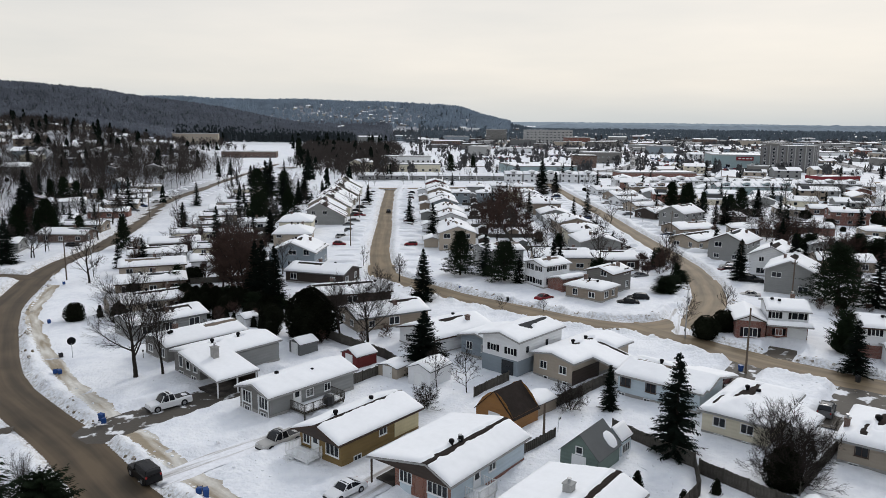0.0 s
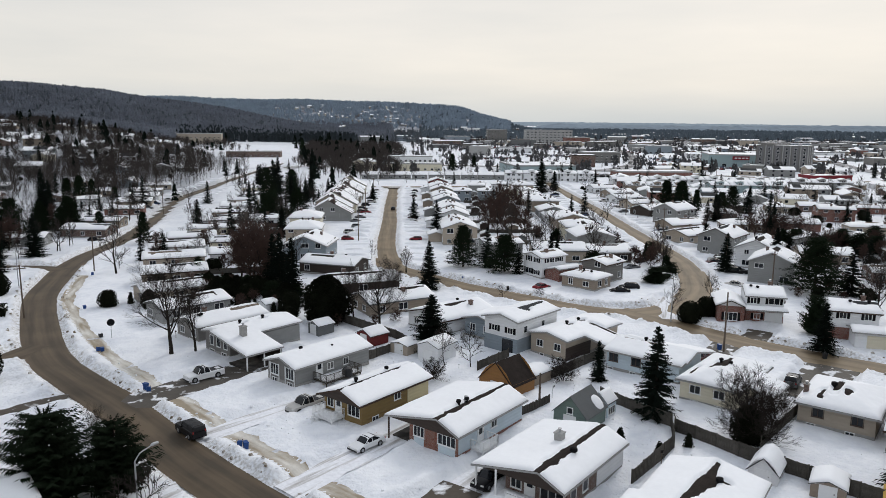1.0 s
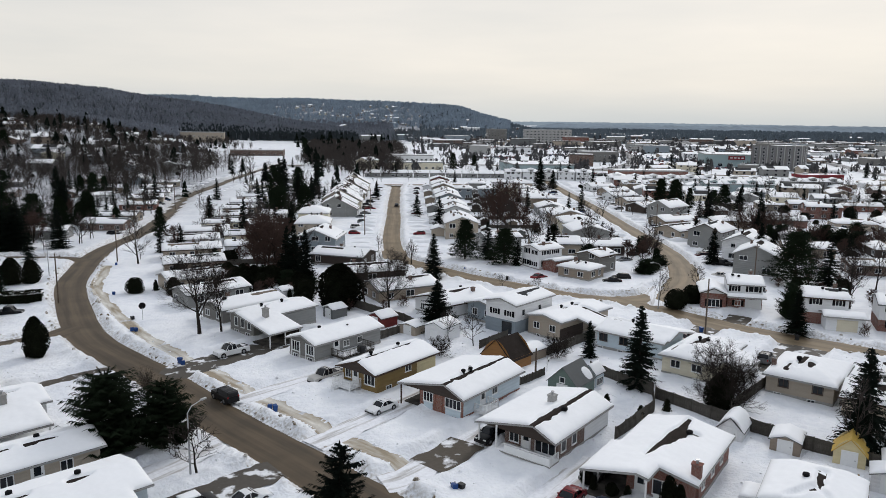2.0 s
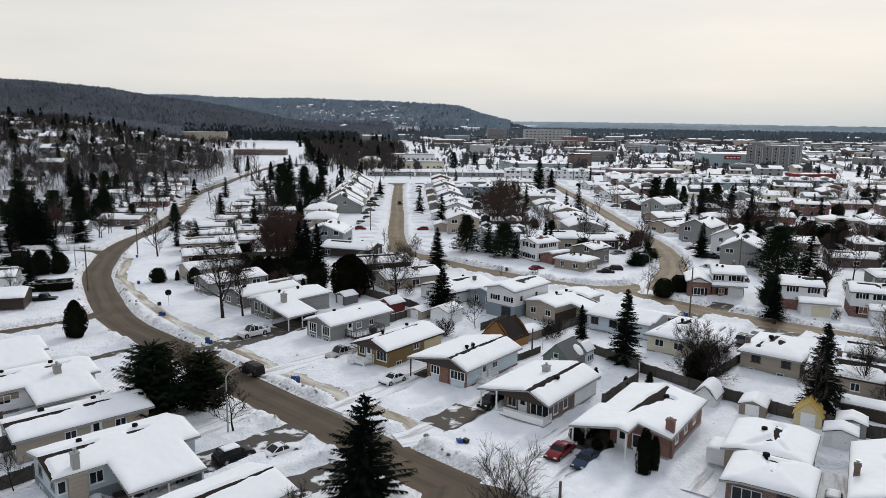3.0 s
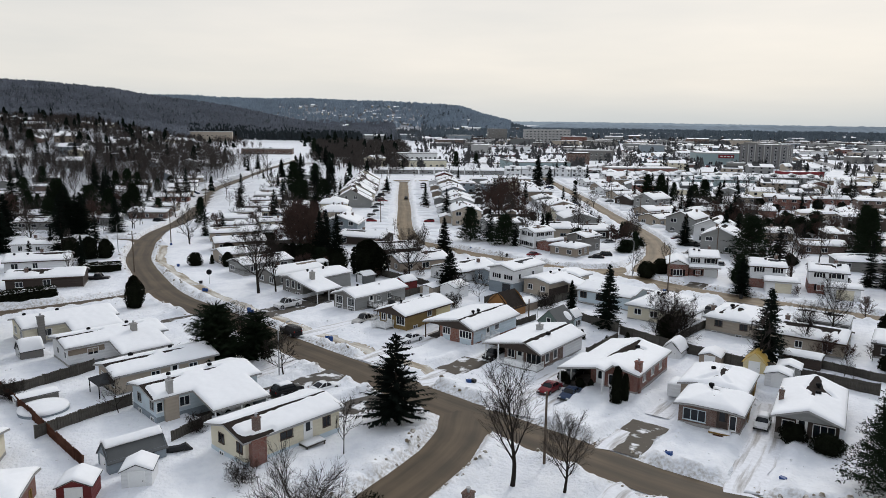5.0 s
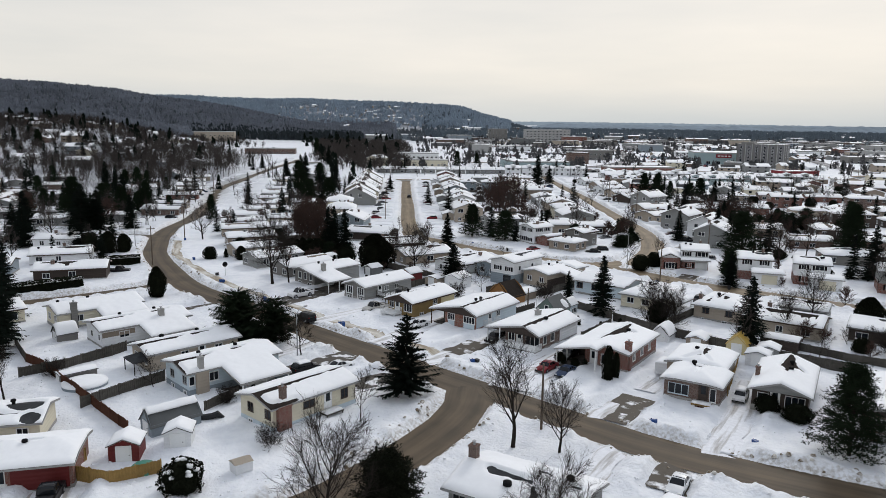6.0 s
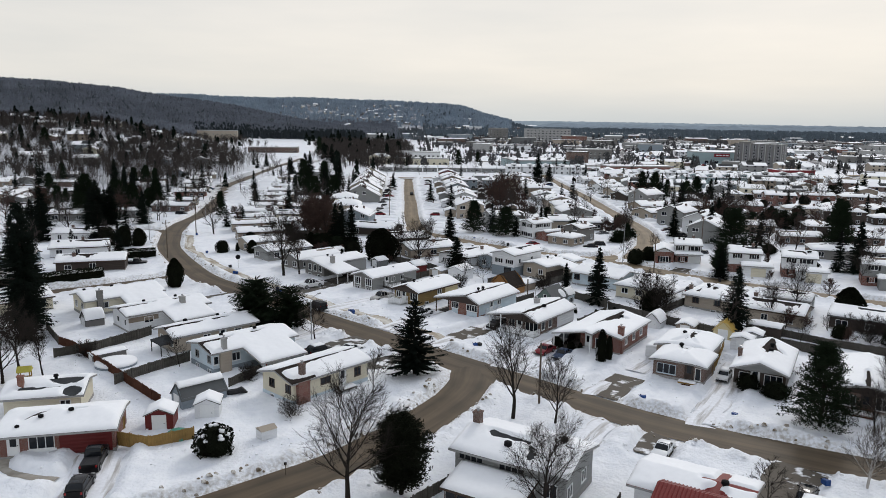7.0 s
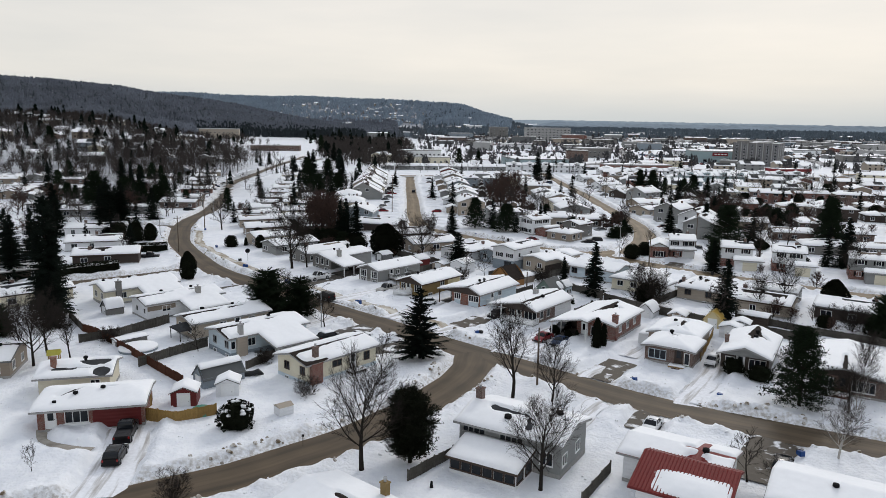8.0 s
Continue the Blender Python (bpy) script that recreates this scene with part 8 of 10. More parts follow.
taken = [(58, 492, 46), (122, 424, 30), (226, 500, 30), (214, 404, 30), (226, 560, 38), (-26, 512, 26), (-22, 478, 26), (128, 600, 24)] + [(x, y, 14) for x, y in ((100, 485), (129, 523), (150, 565), (160, 602), (172, 660), (186, 724), (196, 790), (203, 842), (318, 575), (305, 529), (339, 630), (292, 457), (233, 402), (277, 426), (182, 366))]


def free(x, y, r):
    if any(math.hypot(x - a, y - b) < r + c for a, b, c in taken):
        return False
    taken.append((x, y, r))
    return True


n_built = 0
while n_built < 110:
    y = rr.uniform(520, 1250)
    x = rr.uniform(-0.02 * y, 0.62 * (y + 40))
    L, W = rr.uniform(14, 42), rr.uniform(12, 30)
    if x < 80 and y < 720:
        n_built += 1
        continue
    if free(x, y, L * 0.55) and road_distance(np.array([x]), np.array([y]), ["avenue"])[0] > L * 0.4:
        block(rr.choice(("shop", "warehouse", "office")), x, y, rr.uniform(-12, 12), L, W, rr.choice((4.5, 5, 6, 7, 9)), rr.choice(("block", "grey", "brickbrown", "bluegrey", "beige", "white", "stone", "darkgrey", "stone", "block")),
              "flat-roofed commercial building under snow", "building", 1, int(L / 6), win=(2.4, 1.4), band=rr.choice(("grey", "brown", "block")), sides="L")
    n_built += 1
far = []
PALE = ("white", "beige", "grey", "cream", "tan", "brick", "bluegrey", "brickbrown")
for j, y0 in enumerate((296, 322, 350, 378)):
    x = 92
    while x < 0.64 * (y0 + 62):
        if free(x, y0 - 0.1 * (x - 90), 7.5):
            far.append((x, y0 - 0.1 * (x - 90) + rr.uniform(-3, 3), 0, rr.choice((-12, -10, 78)), rr.uniform(11, 15), rr.uniform(7.5, 9.5), rr.choice((2.9, 2.9, 4.8)), 0.3, rr.choice(PALE)))
        x += rr.uniform(15, 19)
for k in range(170):
    y = rr.uniform(390, 1000)
    x = rr.uniform(0.30 * y, 0.64 * (y + 60))
    if free(x, y, 9) and road_distance(np.array([x]), np.array([y]), ["avenue"])[0] > 12:
        far.append((x, y, 0, rr.uniform(-20, 20), rr.uniform(12, 18), rr.uniform(8, 11), rr.choice((3, 3, 5)), 0.3, rr.choice(PALE)))
for k in range(60):
    y = rr.uniform(330, 900)
    x = -rr.uniform(0.32 * y, 0.64 * (y + 60))
    if free(x, y, 9) and road_distance(np.array([x]), np.array([y]))[0] > 12:
        far.append((x, y, lift(x, y), rr.choice((10, 20, 100)), rr.uniform(12, 18), rr.uniform(8, 11), rr.choice((3, 3, 5)), 0.35, rr.choice(PALE)))
for k in range(170):
    y = rr.uniform(1000, 2000)
    x = rr.uniform(-0.12 * y, 0.6 * y)
    if free(x, y, 16):
        far.append((x, y, float(hill(np.array([x]), np.array([y]))[0]), rr.uniform(-20, 20), rr.uniform(18, 44), rr.uniform(12, 20), rr.choice((4, 6, 9)), 0.12, rr.choice(PALE)))
far_houses("far_houses", far, "snow-roofed houses and halls of the farther town")
slope = []
for k in range(100):
    y = rr.uniform(1650, 2200)
    x = rr.gauss(-230, 150)
    z = float(hill(np.array([x]), np.array([y]))[0])
    if z > 6:
        slope.append((x, y, z + 3, rr.uniform(-30, 30), rr.uniform(10, 24), rr.uniform(8, 12), rr.choice((3, 4, 6)), 0.4, rr.choice(("white", "beige", "grey", "cream"))))
far_houses("hillside_houses", slope, "snow-roofed houses on the wooded far slope")

# ---- trees and shrubs, one by one ----
for args in (
    ("maple", -38.8, 89.0, 15.0, 0, 1.1), ("ash", -35.7, 90.0, 12.5, 0, 0.9), ("spruce", -32.1, 127.9, 11.6, 0, 1.0), ("spruce", -28.9, 123.6, 11.4, 1, 0.9), ("spruce_slim", -34.0, 130.5, 11.0, 1, 1.1),
    ("spruce", -2.4, 92.9, 8.2, 1, 1.75), ("maple", -10.8, 102.0, 11.8, 1, 1.05), ("ash", -15.2, 105.3, 10.8, 0, 1.05), ("ash", -9.4, 115.9, 9.6, 1, 1.0), ("cedar_tall", -19.7, 106.5, 7.8, 0, 1.75),
    ("spruce", -3.5, 130.8, 9.8, 0, 1.05), ("spruce_slim", 23.0, 68.6, 10.6, 0, 1.25), ("spruce_slim", 19.0, 79.6, 5.6, 1, 1.2), ("dense_shrub", 31.2, 62.0, 8.8, 0, 1.1),
    ("cedar_tall", 30.6, 61.8, 4.2, 0, 1.3), ("cedar_round", 40.4, 109.0, 3.4, 0, 1.1), ("cedar_round", 44.6, 112.4, 3.4, 1, 1.1), ("spruce", 54.5, 93.0, 7.4, 0, 1.2),
    ("pine", 3.7, 153.1, 9.6, 0, 1.15), ("pine", 12.7, 147.6, 8.4, 1, 1.5), ("yew", 42.7, 138.2, 3.5, 0, 1.6), ("yew", 45.8, 142.6, 2.8, 1, 1.7), ("sapling", 17.7, 124.6, 2.4, 0, 1.6), ("sapling", 10.5, 124.3, 2.8, 1, 1.6), ("spruce", -76.6, 214.0, 8.5, 0, 1.2), ("pine", -79.5, 180.0, 8.6, 0, 0.8), ("spruce", -97.6, 161.0, 10.5, 1, 1.1),
    ("bare_far", -96.0, 168.0, 9.0, 0, 1.0), ("bare_far", -97.0, 176.0, 8.0, 1, 1.0), ("bare_far", -93.0, 195.0, 9.5, 2, 1.0), ("sapling", -72.0, 148.0, 4.5, 0, 1.3),
    ("spruce_slim", -78.0, 322.0, 15.0, 0, 1.3), ("spruce", -88.0, 335.0, 12.0, 1, 1.0), ("pine", -62.0, 285.0, 13.0, 0, 1.0), ("pine", -71.0, 280.0, 14.0, 1, 0.9), ("spruce", -57.0, 300.0, 13.0, 0, 1.0),
    ("spruce", 45.0, 333.0, 16.0, 1, 1.1), ("spruce", 52.0, 338.0, 10.0, 0, 1.2), 
    ("spruce_open", -8.9, 29.8, 10.4, 0, 1.08), ("yew", -34.2, 48.8, 8.5, 1, 1.12), ("yew", -29.4, 50.7, 6.8, 0, 1.08), ("sapling", -24.4, 44.8, 6.2, 0, 1.5),
    ("ash", -32.0, 52.6, 8.6, 0, 0.7), ("cedar_tall", -57.4, 77.5, 5.8, 0, 0.95), ("cedar_round", -90.6, 121.6, 5.0, 0, 0.80), ("cedar_tall", -86.2, 121.0, 5.4, 0, 1.25), ("cedar_tall", -83.0, 122.4, 4.7, 0, 1.35),
    ("ash", 2.6, 15.6, 12.6, 1, 1.15), ("maple", 7.2, 14.6, 8.6, 0, 0.95), ("sapling", -13.5, 21.6, 7.0, 1, 0.8), ("spruce_slim", 41.1, 51.1, 11.0, 1, 1.35), ("bare_far", 39.4, 49.0, 9.0, 1, 0.9),
    ("cedar_column", 16.8, 36.1, 4.7, 0, 0.9), ("cedar_column", 18.0, 36.9, 3.6, 0, 0.8), ("cedar_round", 33.2, 26.4, 2.1, 0, 1.2), ("cedar_round", 35.4, 23.6, 2.0, 1, 1.5), ("pine", 36.3, 14.8, 9.8, 0, 1.12),
    ("maple", -13.2, -2.8, 12.8, 0, 1.05), ("cedar_egg", -8.8, -0.9, 7.2, 0, 1.05), ("maple", 3.2, -6.0, 10.8, 1, 0.95), ("birch", 33.6, 1.0, 8.2, 0, 0.9), ("sapling", 39.0, 15.0, 4.5, 0, 1.4), ("birch", 42.6, 13.6, 7.0, 0, 1.0),
    ("spruce_tall", -68.8, 46.6, 20.0, 0, 0.95), ("spruce", -66.0, 42.0, 9.0, 1, 1.0), ("sapling", -66.8, 37.9, 4.0, 0, 1.3), ("maple", -60.5, 30.0, 10.0, 0, 0.9), ("spruce", -89.5, 79.1, 14.0, 0, 0.9), ("spruce_slim", -76.0, 62.0, 13.0, 1, 1.1),
    ("cedar_round", -27.6, 6.4, 3.1, 0, 1.15), ("dense_shrub", -28.7, -9.0, 3.4, 0, 1.2), ("sapling", -43.6, -4.0, 3.4, 0, 0.8), ("maple", 57.0, 64.0, 10.5, 1, 0.85),
    ("cedar_tall", 63.5, 59.0, 6.0, 0, 1.4), ("sapling", -0.6, 86.0, 6.0, 1, 1.0), ("sapling", 3.0, 84.6, 6.5, 0, 1.0),
    ("dense_shrub", -1.8, 79.5, 3.4, 0, 1.3), ("dense_shrub", 14.8, 79.5, 4.0, 0, 1.2), ("sapling", -40.0, 31.5, 5.0, 1, 1.0), ("dense_shrub", -29.5, 26.5, 2.6, 0, 1.3), ("dense_shrub", -22.0, 15.5, 3.0, 0, 1.2),
    ("cedar_round", 11.8, 44.0, 1.3, 0, 1.0), ("cedar_round", 13.6, 41.8, 1.1, 1, 1.0), ("dense_shrub", 33.0, 63.0, 6.0, 0, 1.0), ("sapling", 38.5, 113.0, 6.5, 1, 1.0), ("sapling", 48.0, 121.0, 6.5, 0, 1.0),
    ("bare_far", 53.0, 172.0, 9.0, 1, 1.0), ("pine", 47.5, 146.0, 4.5, 0, 1.0), ("spruce", 62.0, 150.0, 9.0, 1, 1.0), ("bare_red", -39.8, 136.0, 14.0, 0, 1.0), ("bare_red", -37.6, 140.2, 13.0, 0, 1.0), ("bare_red", -42.6, 139.0, 12.0, 0, 1.0), ("bare_red", 21.0, 215.0, 8.0, 0, 1.2),
    ("bare_red", 24.0, 235.0, 13.0, 0, 1.1), ("bare_red", 19.0, 250.0, 12.0, 0, 1.1), ("bare_red", 22.0, 196.0, 9.0, 0, 1.1), ("bare_far", 30.0, 190.0, 10.0, 0, 1.0), ("bare_far", -9.0, 148.0, 6.0, 1, 1.0),
    ("cedar_tall", -42.0, 119.0, 4.2, 0, 1.4), ("cedar_tall", -52.0, 114.5, 3.4, 0, 1.3), 
    ("pine", 71.4, 129.5, 11.0, 0, 1.5),
    ("pine", 100.2, 132.6, 13.6, 0, 0.8),
    ("pine", 95.6, 122.0, 14.0, 0, 0.8),
    ("spruce", 68.4, 181.1, 7.2, 2, 1.0),
    ("maple", 71.7, 108.9, 13.4, 0, 0.8),
    ("spruce", 96.2, 303.8, 9.5, 2, 1.1),
    ("spruce", 94.9, 288.5, 9.1, 2, 1.0),
    ("pine", 93.5, 261.7, 8.4, 0, 0.8),
    ("pine", 99.8, 258.4, 6.9, 2, 0.8),
    ("spruce", 126.2, 292.1, 7.7, 0, 1.0),
    ("bare_far", 140.5, 298.7, 12.2, 0, 1.0),
    ("bare_far", 96.8, 200.2, 8.2, 2, 1.0),
    ("bare_far", 98.1, 214.1, 8.3, 1, 1.0),
    ("bare_far", 178.1, 303.2, 11.9, 0, 1.2),
    ("cedar_round", 178.5, 283.9, 5.0, 0, 1.1),
    ("pine", 43.3, 137.8, 3.4, 1, 1.6),
    ("spruce", 47.8, 163.1, 4.8, 1, 1.0),
    ("bare_far", 49.7, 155.9, 7.4, 1, 1.1),
    ("bare_far", 53.6, 231.7, 7.6, 2, 1.2),
    ("cedar_round", 186.5, 304.2, 3.2, 0, 1.1),
    ("bare_far", 110.9, 197.6, 3.9, 1, 1.2),
    ("bare_far", 194.3, 318.4, 7.4, 0, 1.2),
    ("spruce_slim", -109.4, 156.0, 13.8, 1, 1.9),
    ("spruce", -110.1, 162.9, 10.7, 2, 1.0),
    ("spruce", -111.4, 171.2, 8.2, 2, 1.1),
    ("pine", -140.3, 192.7, 8.5, 1, 1.0),
    ("spruce", -133.8, 193.3, 10.5, 0, 1.0),
    ("pine", -140.2, 198.1, 7.0, 1, 0.8),
    ("spruce", -117.0, 134.5, 10.5, 0, 1.4),
    ("spruce_slim", -154.2, 268.7, 13.7, 0, 1.3),
    ("pine", -142.7, 274.8, 10.6, 0, 1.0),
    ("pine", -149.8, 278.9, 9.3, 2, 0.9),
    ("pine", -140.5, 280.0, 8.9, 0, 0.8),
    ("pine", -197.0, 305.3, 9.0, 2, 1.1),
    ("spruce", -142.9, 252.4, 10.8, 0, 1.1),
    ("pine", -298.0, 477.8, 13.4, 2, 1.1),
    ("spruce", -266.3, 484.5, 10.0, 0, 1.0),
    ("pine", -132.0, 281.1, 5.9, 0, 1.0),
    ("pine", -169.2, 241.4, 9.1, 2, 1.0),
    ("bare_far", -101.6, 223.1, 10.0, 0, 1.1),
    ("bare_far", -100.5, 226.6, 10.3, 0, 1.0),
    ("bare_far", -95.4, 168.2, 7.8, 2, 1.0),
    ("bare_far", -96.5, 176.8, 6.4, 0, 0.9),
    ("bare_far", -99.8, 157.9, 5.0, 1, 1.0),
    ("bare_far", -190.3, 312.3, 13.5, 2, 1.0),
    ("bare_far", -150.7, 243.4, 10.5, 2, 1.0),
    ("bare_far", -271.2, 421.9, 13.4, 0, 1.0),
    ("bare_far", -202.1, 434.8, 13.7, 0, 1.0),
    ("bare_far", -200.9, 384.9, 12.3, 0, 1.0),
    ("spruce_slim", -74.4, 315.9, 16.3, 0, 1.1),
    ("spruce", -101.3, 392.5, 8.9, 1, 1.0),
    ("spruce", -61.0, 279.8, 11.3, 1, 1.0),
    ("spruce", -56.5, 285.3, 10.0, 2, 0.9),
    ("spruce_slim", -88.4, 480.5, 14.3, 2, 1.2),
    ("pine", -118.0, 601.2, 16.5, 0, 0.8),
    ("pine", -61.6, 237.7, 8.1, 2, 1.1),
    ("spruce", -29.7, 288.5, 7.6, 2, 1.0),
    ("bare_red", 12.8, 206.4, 12.8, 1, 0.8),
    ("bare_red", 14.9, 198.4, 12.5, 0, 0.9),
    ("bare_red", 18.4, 225.0, 11.1, 2, 0.9),
    ("pine", 5.0, 473.4, 11.7, 2, 0.9),
    ("pine", 21.0, 515.6, 8.5, 2, 0.9),
    ("spruce", -123.9, 427.4, 10.0, 2, 1.0),
    ("bare_far", -79.1, 272.9, 10.1, 2, 1.0),
    ("spruce", -77.4, 277.9, 9.3, 2, 0.7),
    ("bare_far", -125.4, 449.1, 14.2, 1, 0.9),
    ("bare_far", -30.3, 150.3, 4.5, 0, 0.9),
    ("bare_far", -17.7, 160.2, 5.5, 0, 0.7),
    ("bare_far", -8.8, 147.6, 5.4, 1, 1.1),
    ("bare_far", -12.7, 139.4, 5.6, 1, 0.9),
    ("ash", 49.2, 56.8, 8.8, 0, 1.2), ("dense_shrub", 59.9, 47.1, 5.0, 0, 1.5), ("yew", 62.6, 42.7, 7.2, 0, 0.8), ("maple", 82.3, 88.1, 9.0, 0, 0.9), ("bare_red", 69.9, 77.3, 4.1, 0, 1.2), ("spruce_slim", -105.8, 157.5, 12.0, 0, 1.7), ("spruce", -90.0, 73.0, 13.4, 0, 1.1), ("spruce_slim", -93.5, 77.0, 14.0, 1, 1.2), ("yew", -71.0, 37.0, 5.0, 0, 1.0),
    ("spruce", -113.5, 160.5, 11.0, 1, 1.1), ("spruce", -110.4, 127.5, 11.5, 1, 1.2), ("yew", 57.4, 101.4, 6.6, 1, 0.8),
    ("ash", 49.0, 150.0, 7.0, 0, 1.1), ("bare_red", 46.5, 154.0, 5.5, 0, 1.2), ("bare_red", 50.0, 160.0, 6.0, 1, 1.2), ("bare_red", 44.0, 158.0, 5.0, 0, 1.2), ("yew", 48.5, 146.0, 3.0, 0, 1.6), ("bare_far", 52.0, 166.0, 7.0, 1, 1.1), ("yew", 33.0, 152.0, 4.5, 1, 1.2), ("spruce", 25.0, 154.0, 7.0, 0, 1.0),
    ("spruce_slim", -69.4, 48.6, 14.8, 0, 1.25),
    ("spruce", -124.0, 152.0, 12.0, 0, 1.3), ("pine", -113.0, 178.0, 12.0, 1, 1.2), ("pine", -128.0, 188.0, 13.0, 0, 1.2), ("spruce", -119.0, 205.0, 13.0, 1, 1.3), ("pine", -107.0, 196.0, 11.0, 0, 1.1),
    ("maple", -59.2, 24.3, 11.0, 1, 1.0), ("ash", -55.6, 26.8, 8.5, 1, 0.9), ("ash", -62.5, 27.5, 9.5, 0, 1.0), ("dense_shrub", -54.0, 34.6, 3.0, 0, 1.2),
    ("pine", -56.0, 225.0, 10.5, 0, 1.25), ("pine", -50.5, 238.0, 10.0, 1, 1.1), ("spruce", -46.0, 193.5, 9.0, 0, 1.1), ("bare_red", -36.6, 132.0, 12.0, 1, 1.1), ("bare_red", -41.0, 143.0, 12.0, 1, 1.1), ("bare_red", -45.5, 147.0, 9.0, 0, 1.2),
    ("pine", 88.0, 262.0, 11.5, 1, 1.0), ("pine", 103.0, 252.0, 10.5, 0, 1.1), ("spruce", 110.7, 256.0, 9.5, 1, 1.2), ("pine", 97.0, 246.0, 9.0, 1, 1.0), ("pine", 84.5, 270.0, 11.0, 0, 1.0),
    ("ash", 46.0, 19.5, 9.0, 1, 1.0), ("ash", 41.0, 12.5, 6.5, 0, 1.0), ("sapling", 23.0, -3.0, 5.0, 1, 1.3), ("sapling", 24.5, -5.0, 4.0, 0, 1.3), ("maple", 37.5, -5.5, 8.0, 0, 1.0),
    ("maple", 92.0, 70.0, 10.0, 1, 0.9), ("pine", 80.0, 55.0, 11.0, 1, 1.0), ("spruce", 88.0, 100.0, 12.0, 0, 1.1),
):
    plant(*args)
# a line of small pointed cedars and a low hedge in the gardens by the bend
for k in range(7):
    plant("cedar_small", -56.5 + 1.5 * k, 117.5 + 1.15 * k, 2.2, k, 1.0)
for k in range(9):
    plant("cedar_small", -38.5 + 1.25 * k, 117.0 - 0.7 * k, 2.0, k, 1.1)

# clipped hedges beside the houses west of the bend, each with a ragged crust of snow on top
def hedge(a, b, h, w, seed):
    rnd = random.Random(seed)
    L = math.hypot(b[0] - a[0], b[1] - a[1])
    ob = thing("hedge", a[0], a[1], 0.2, math.degrees(math.atan2(b[1] - a[1], b[0] - a[0])), "clipped dark evergreen hedge crusted with snow", "hedge", "garden hedges")
    tris = []
    for _ in range(int(L * 420)):
        side = rnd.random()
        u, z = rnd.uniform(0, L), h * rnd.random()
        v = rnd.uniform(-w, w)
        if side < 0.72:
            v = w * rnd.choice((-1, 1)) * (1 + 0.15 * wav(u, z, 0.8, seed))
        else:
            z = h * (1 + 0.12 * wav(u, v, 0.9, seed))
        s = rnd.uniform(0.07, 0.16)
        p, d = Vector((u, v, z)), Vector((rnd.gauss(0, 1), rnd.gauss(0, 1), rnd.gauss(0, 1))).normalized()
        e = d.orthogonal().normalized()
        tris.append((p - e * s, p + e * s, p + d * s * 1.6))
    share("leaves", soup("leaves", tris, CEDAR), ob)
    v_, f_ = boxes((0.1, L - 0.1, -w * 0.85, w * 0.85, -0.2, h * 0.93))
    mesh_object("heart", v_, f_, CEDAR, ob, "dense dark inner branches")
    v_, f_ = sheet([(0, L, -w * 0.9, w * 0.9)], grid_lines([0, L], 0.2), grid_lines([-w * 0.9, w * 0.9], 0.2), lambda u, v: h * 0.9 + 0.30 * (wav(u, v, 1.2, seed) + 0.15) * (1 - abs(v / w) ** 3) + 0.06, lambda u, v: h * 0.85)
    mesh_object("snow", v_, f_, ROOFSNOW, ob, "ragged crust of snow", smooth=True)


hedge((-80.6, 104.6), (-72.9, 107.8), 2.2, 1.2, 1)
hedge((-83.5, 75.6), (-74.4, 83.9), 2.5, 1.1, 2)
# a thick dark evergreen hedge across the gardens inside the bend
for k in range(19):
    t = k / 18
    plant("cedar_tall" if k % 3 else "yew", -51.0 + 22.5 * t + 0.5 * math.sin(5 * k), 132.8 - 9.6 * t * t - 3.0 * (k % 2), 2.2 + 0.9 * t + 0.4 * math.sin(3 * k), k, 1.5)
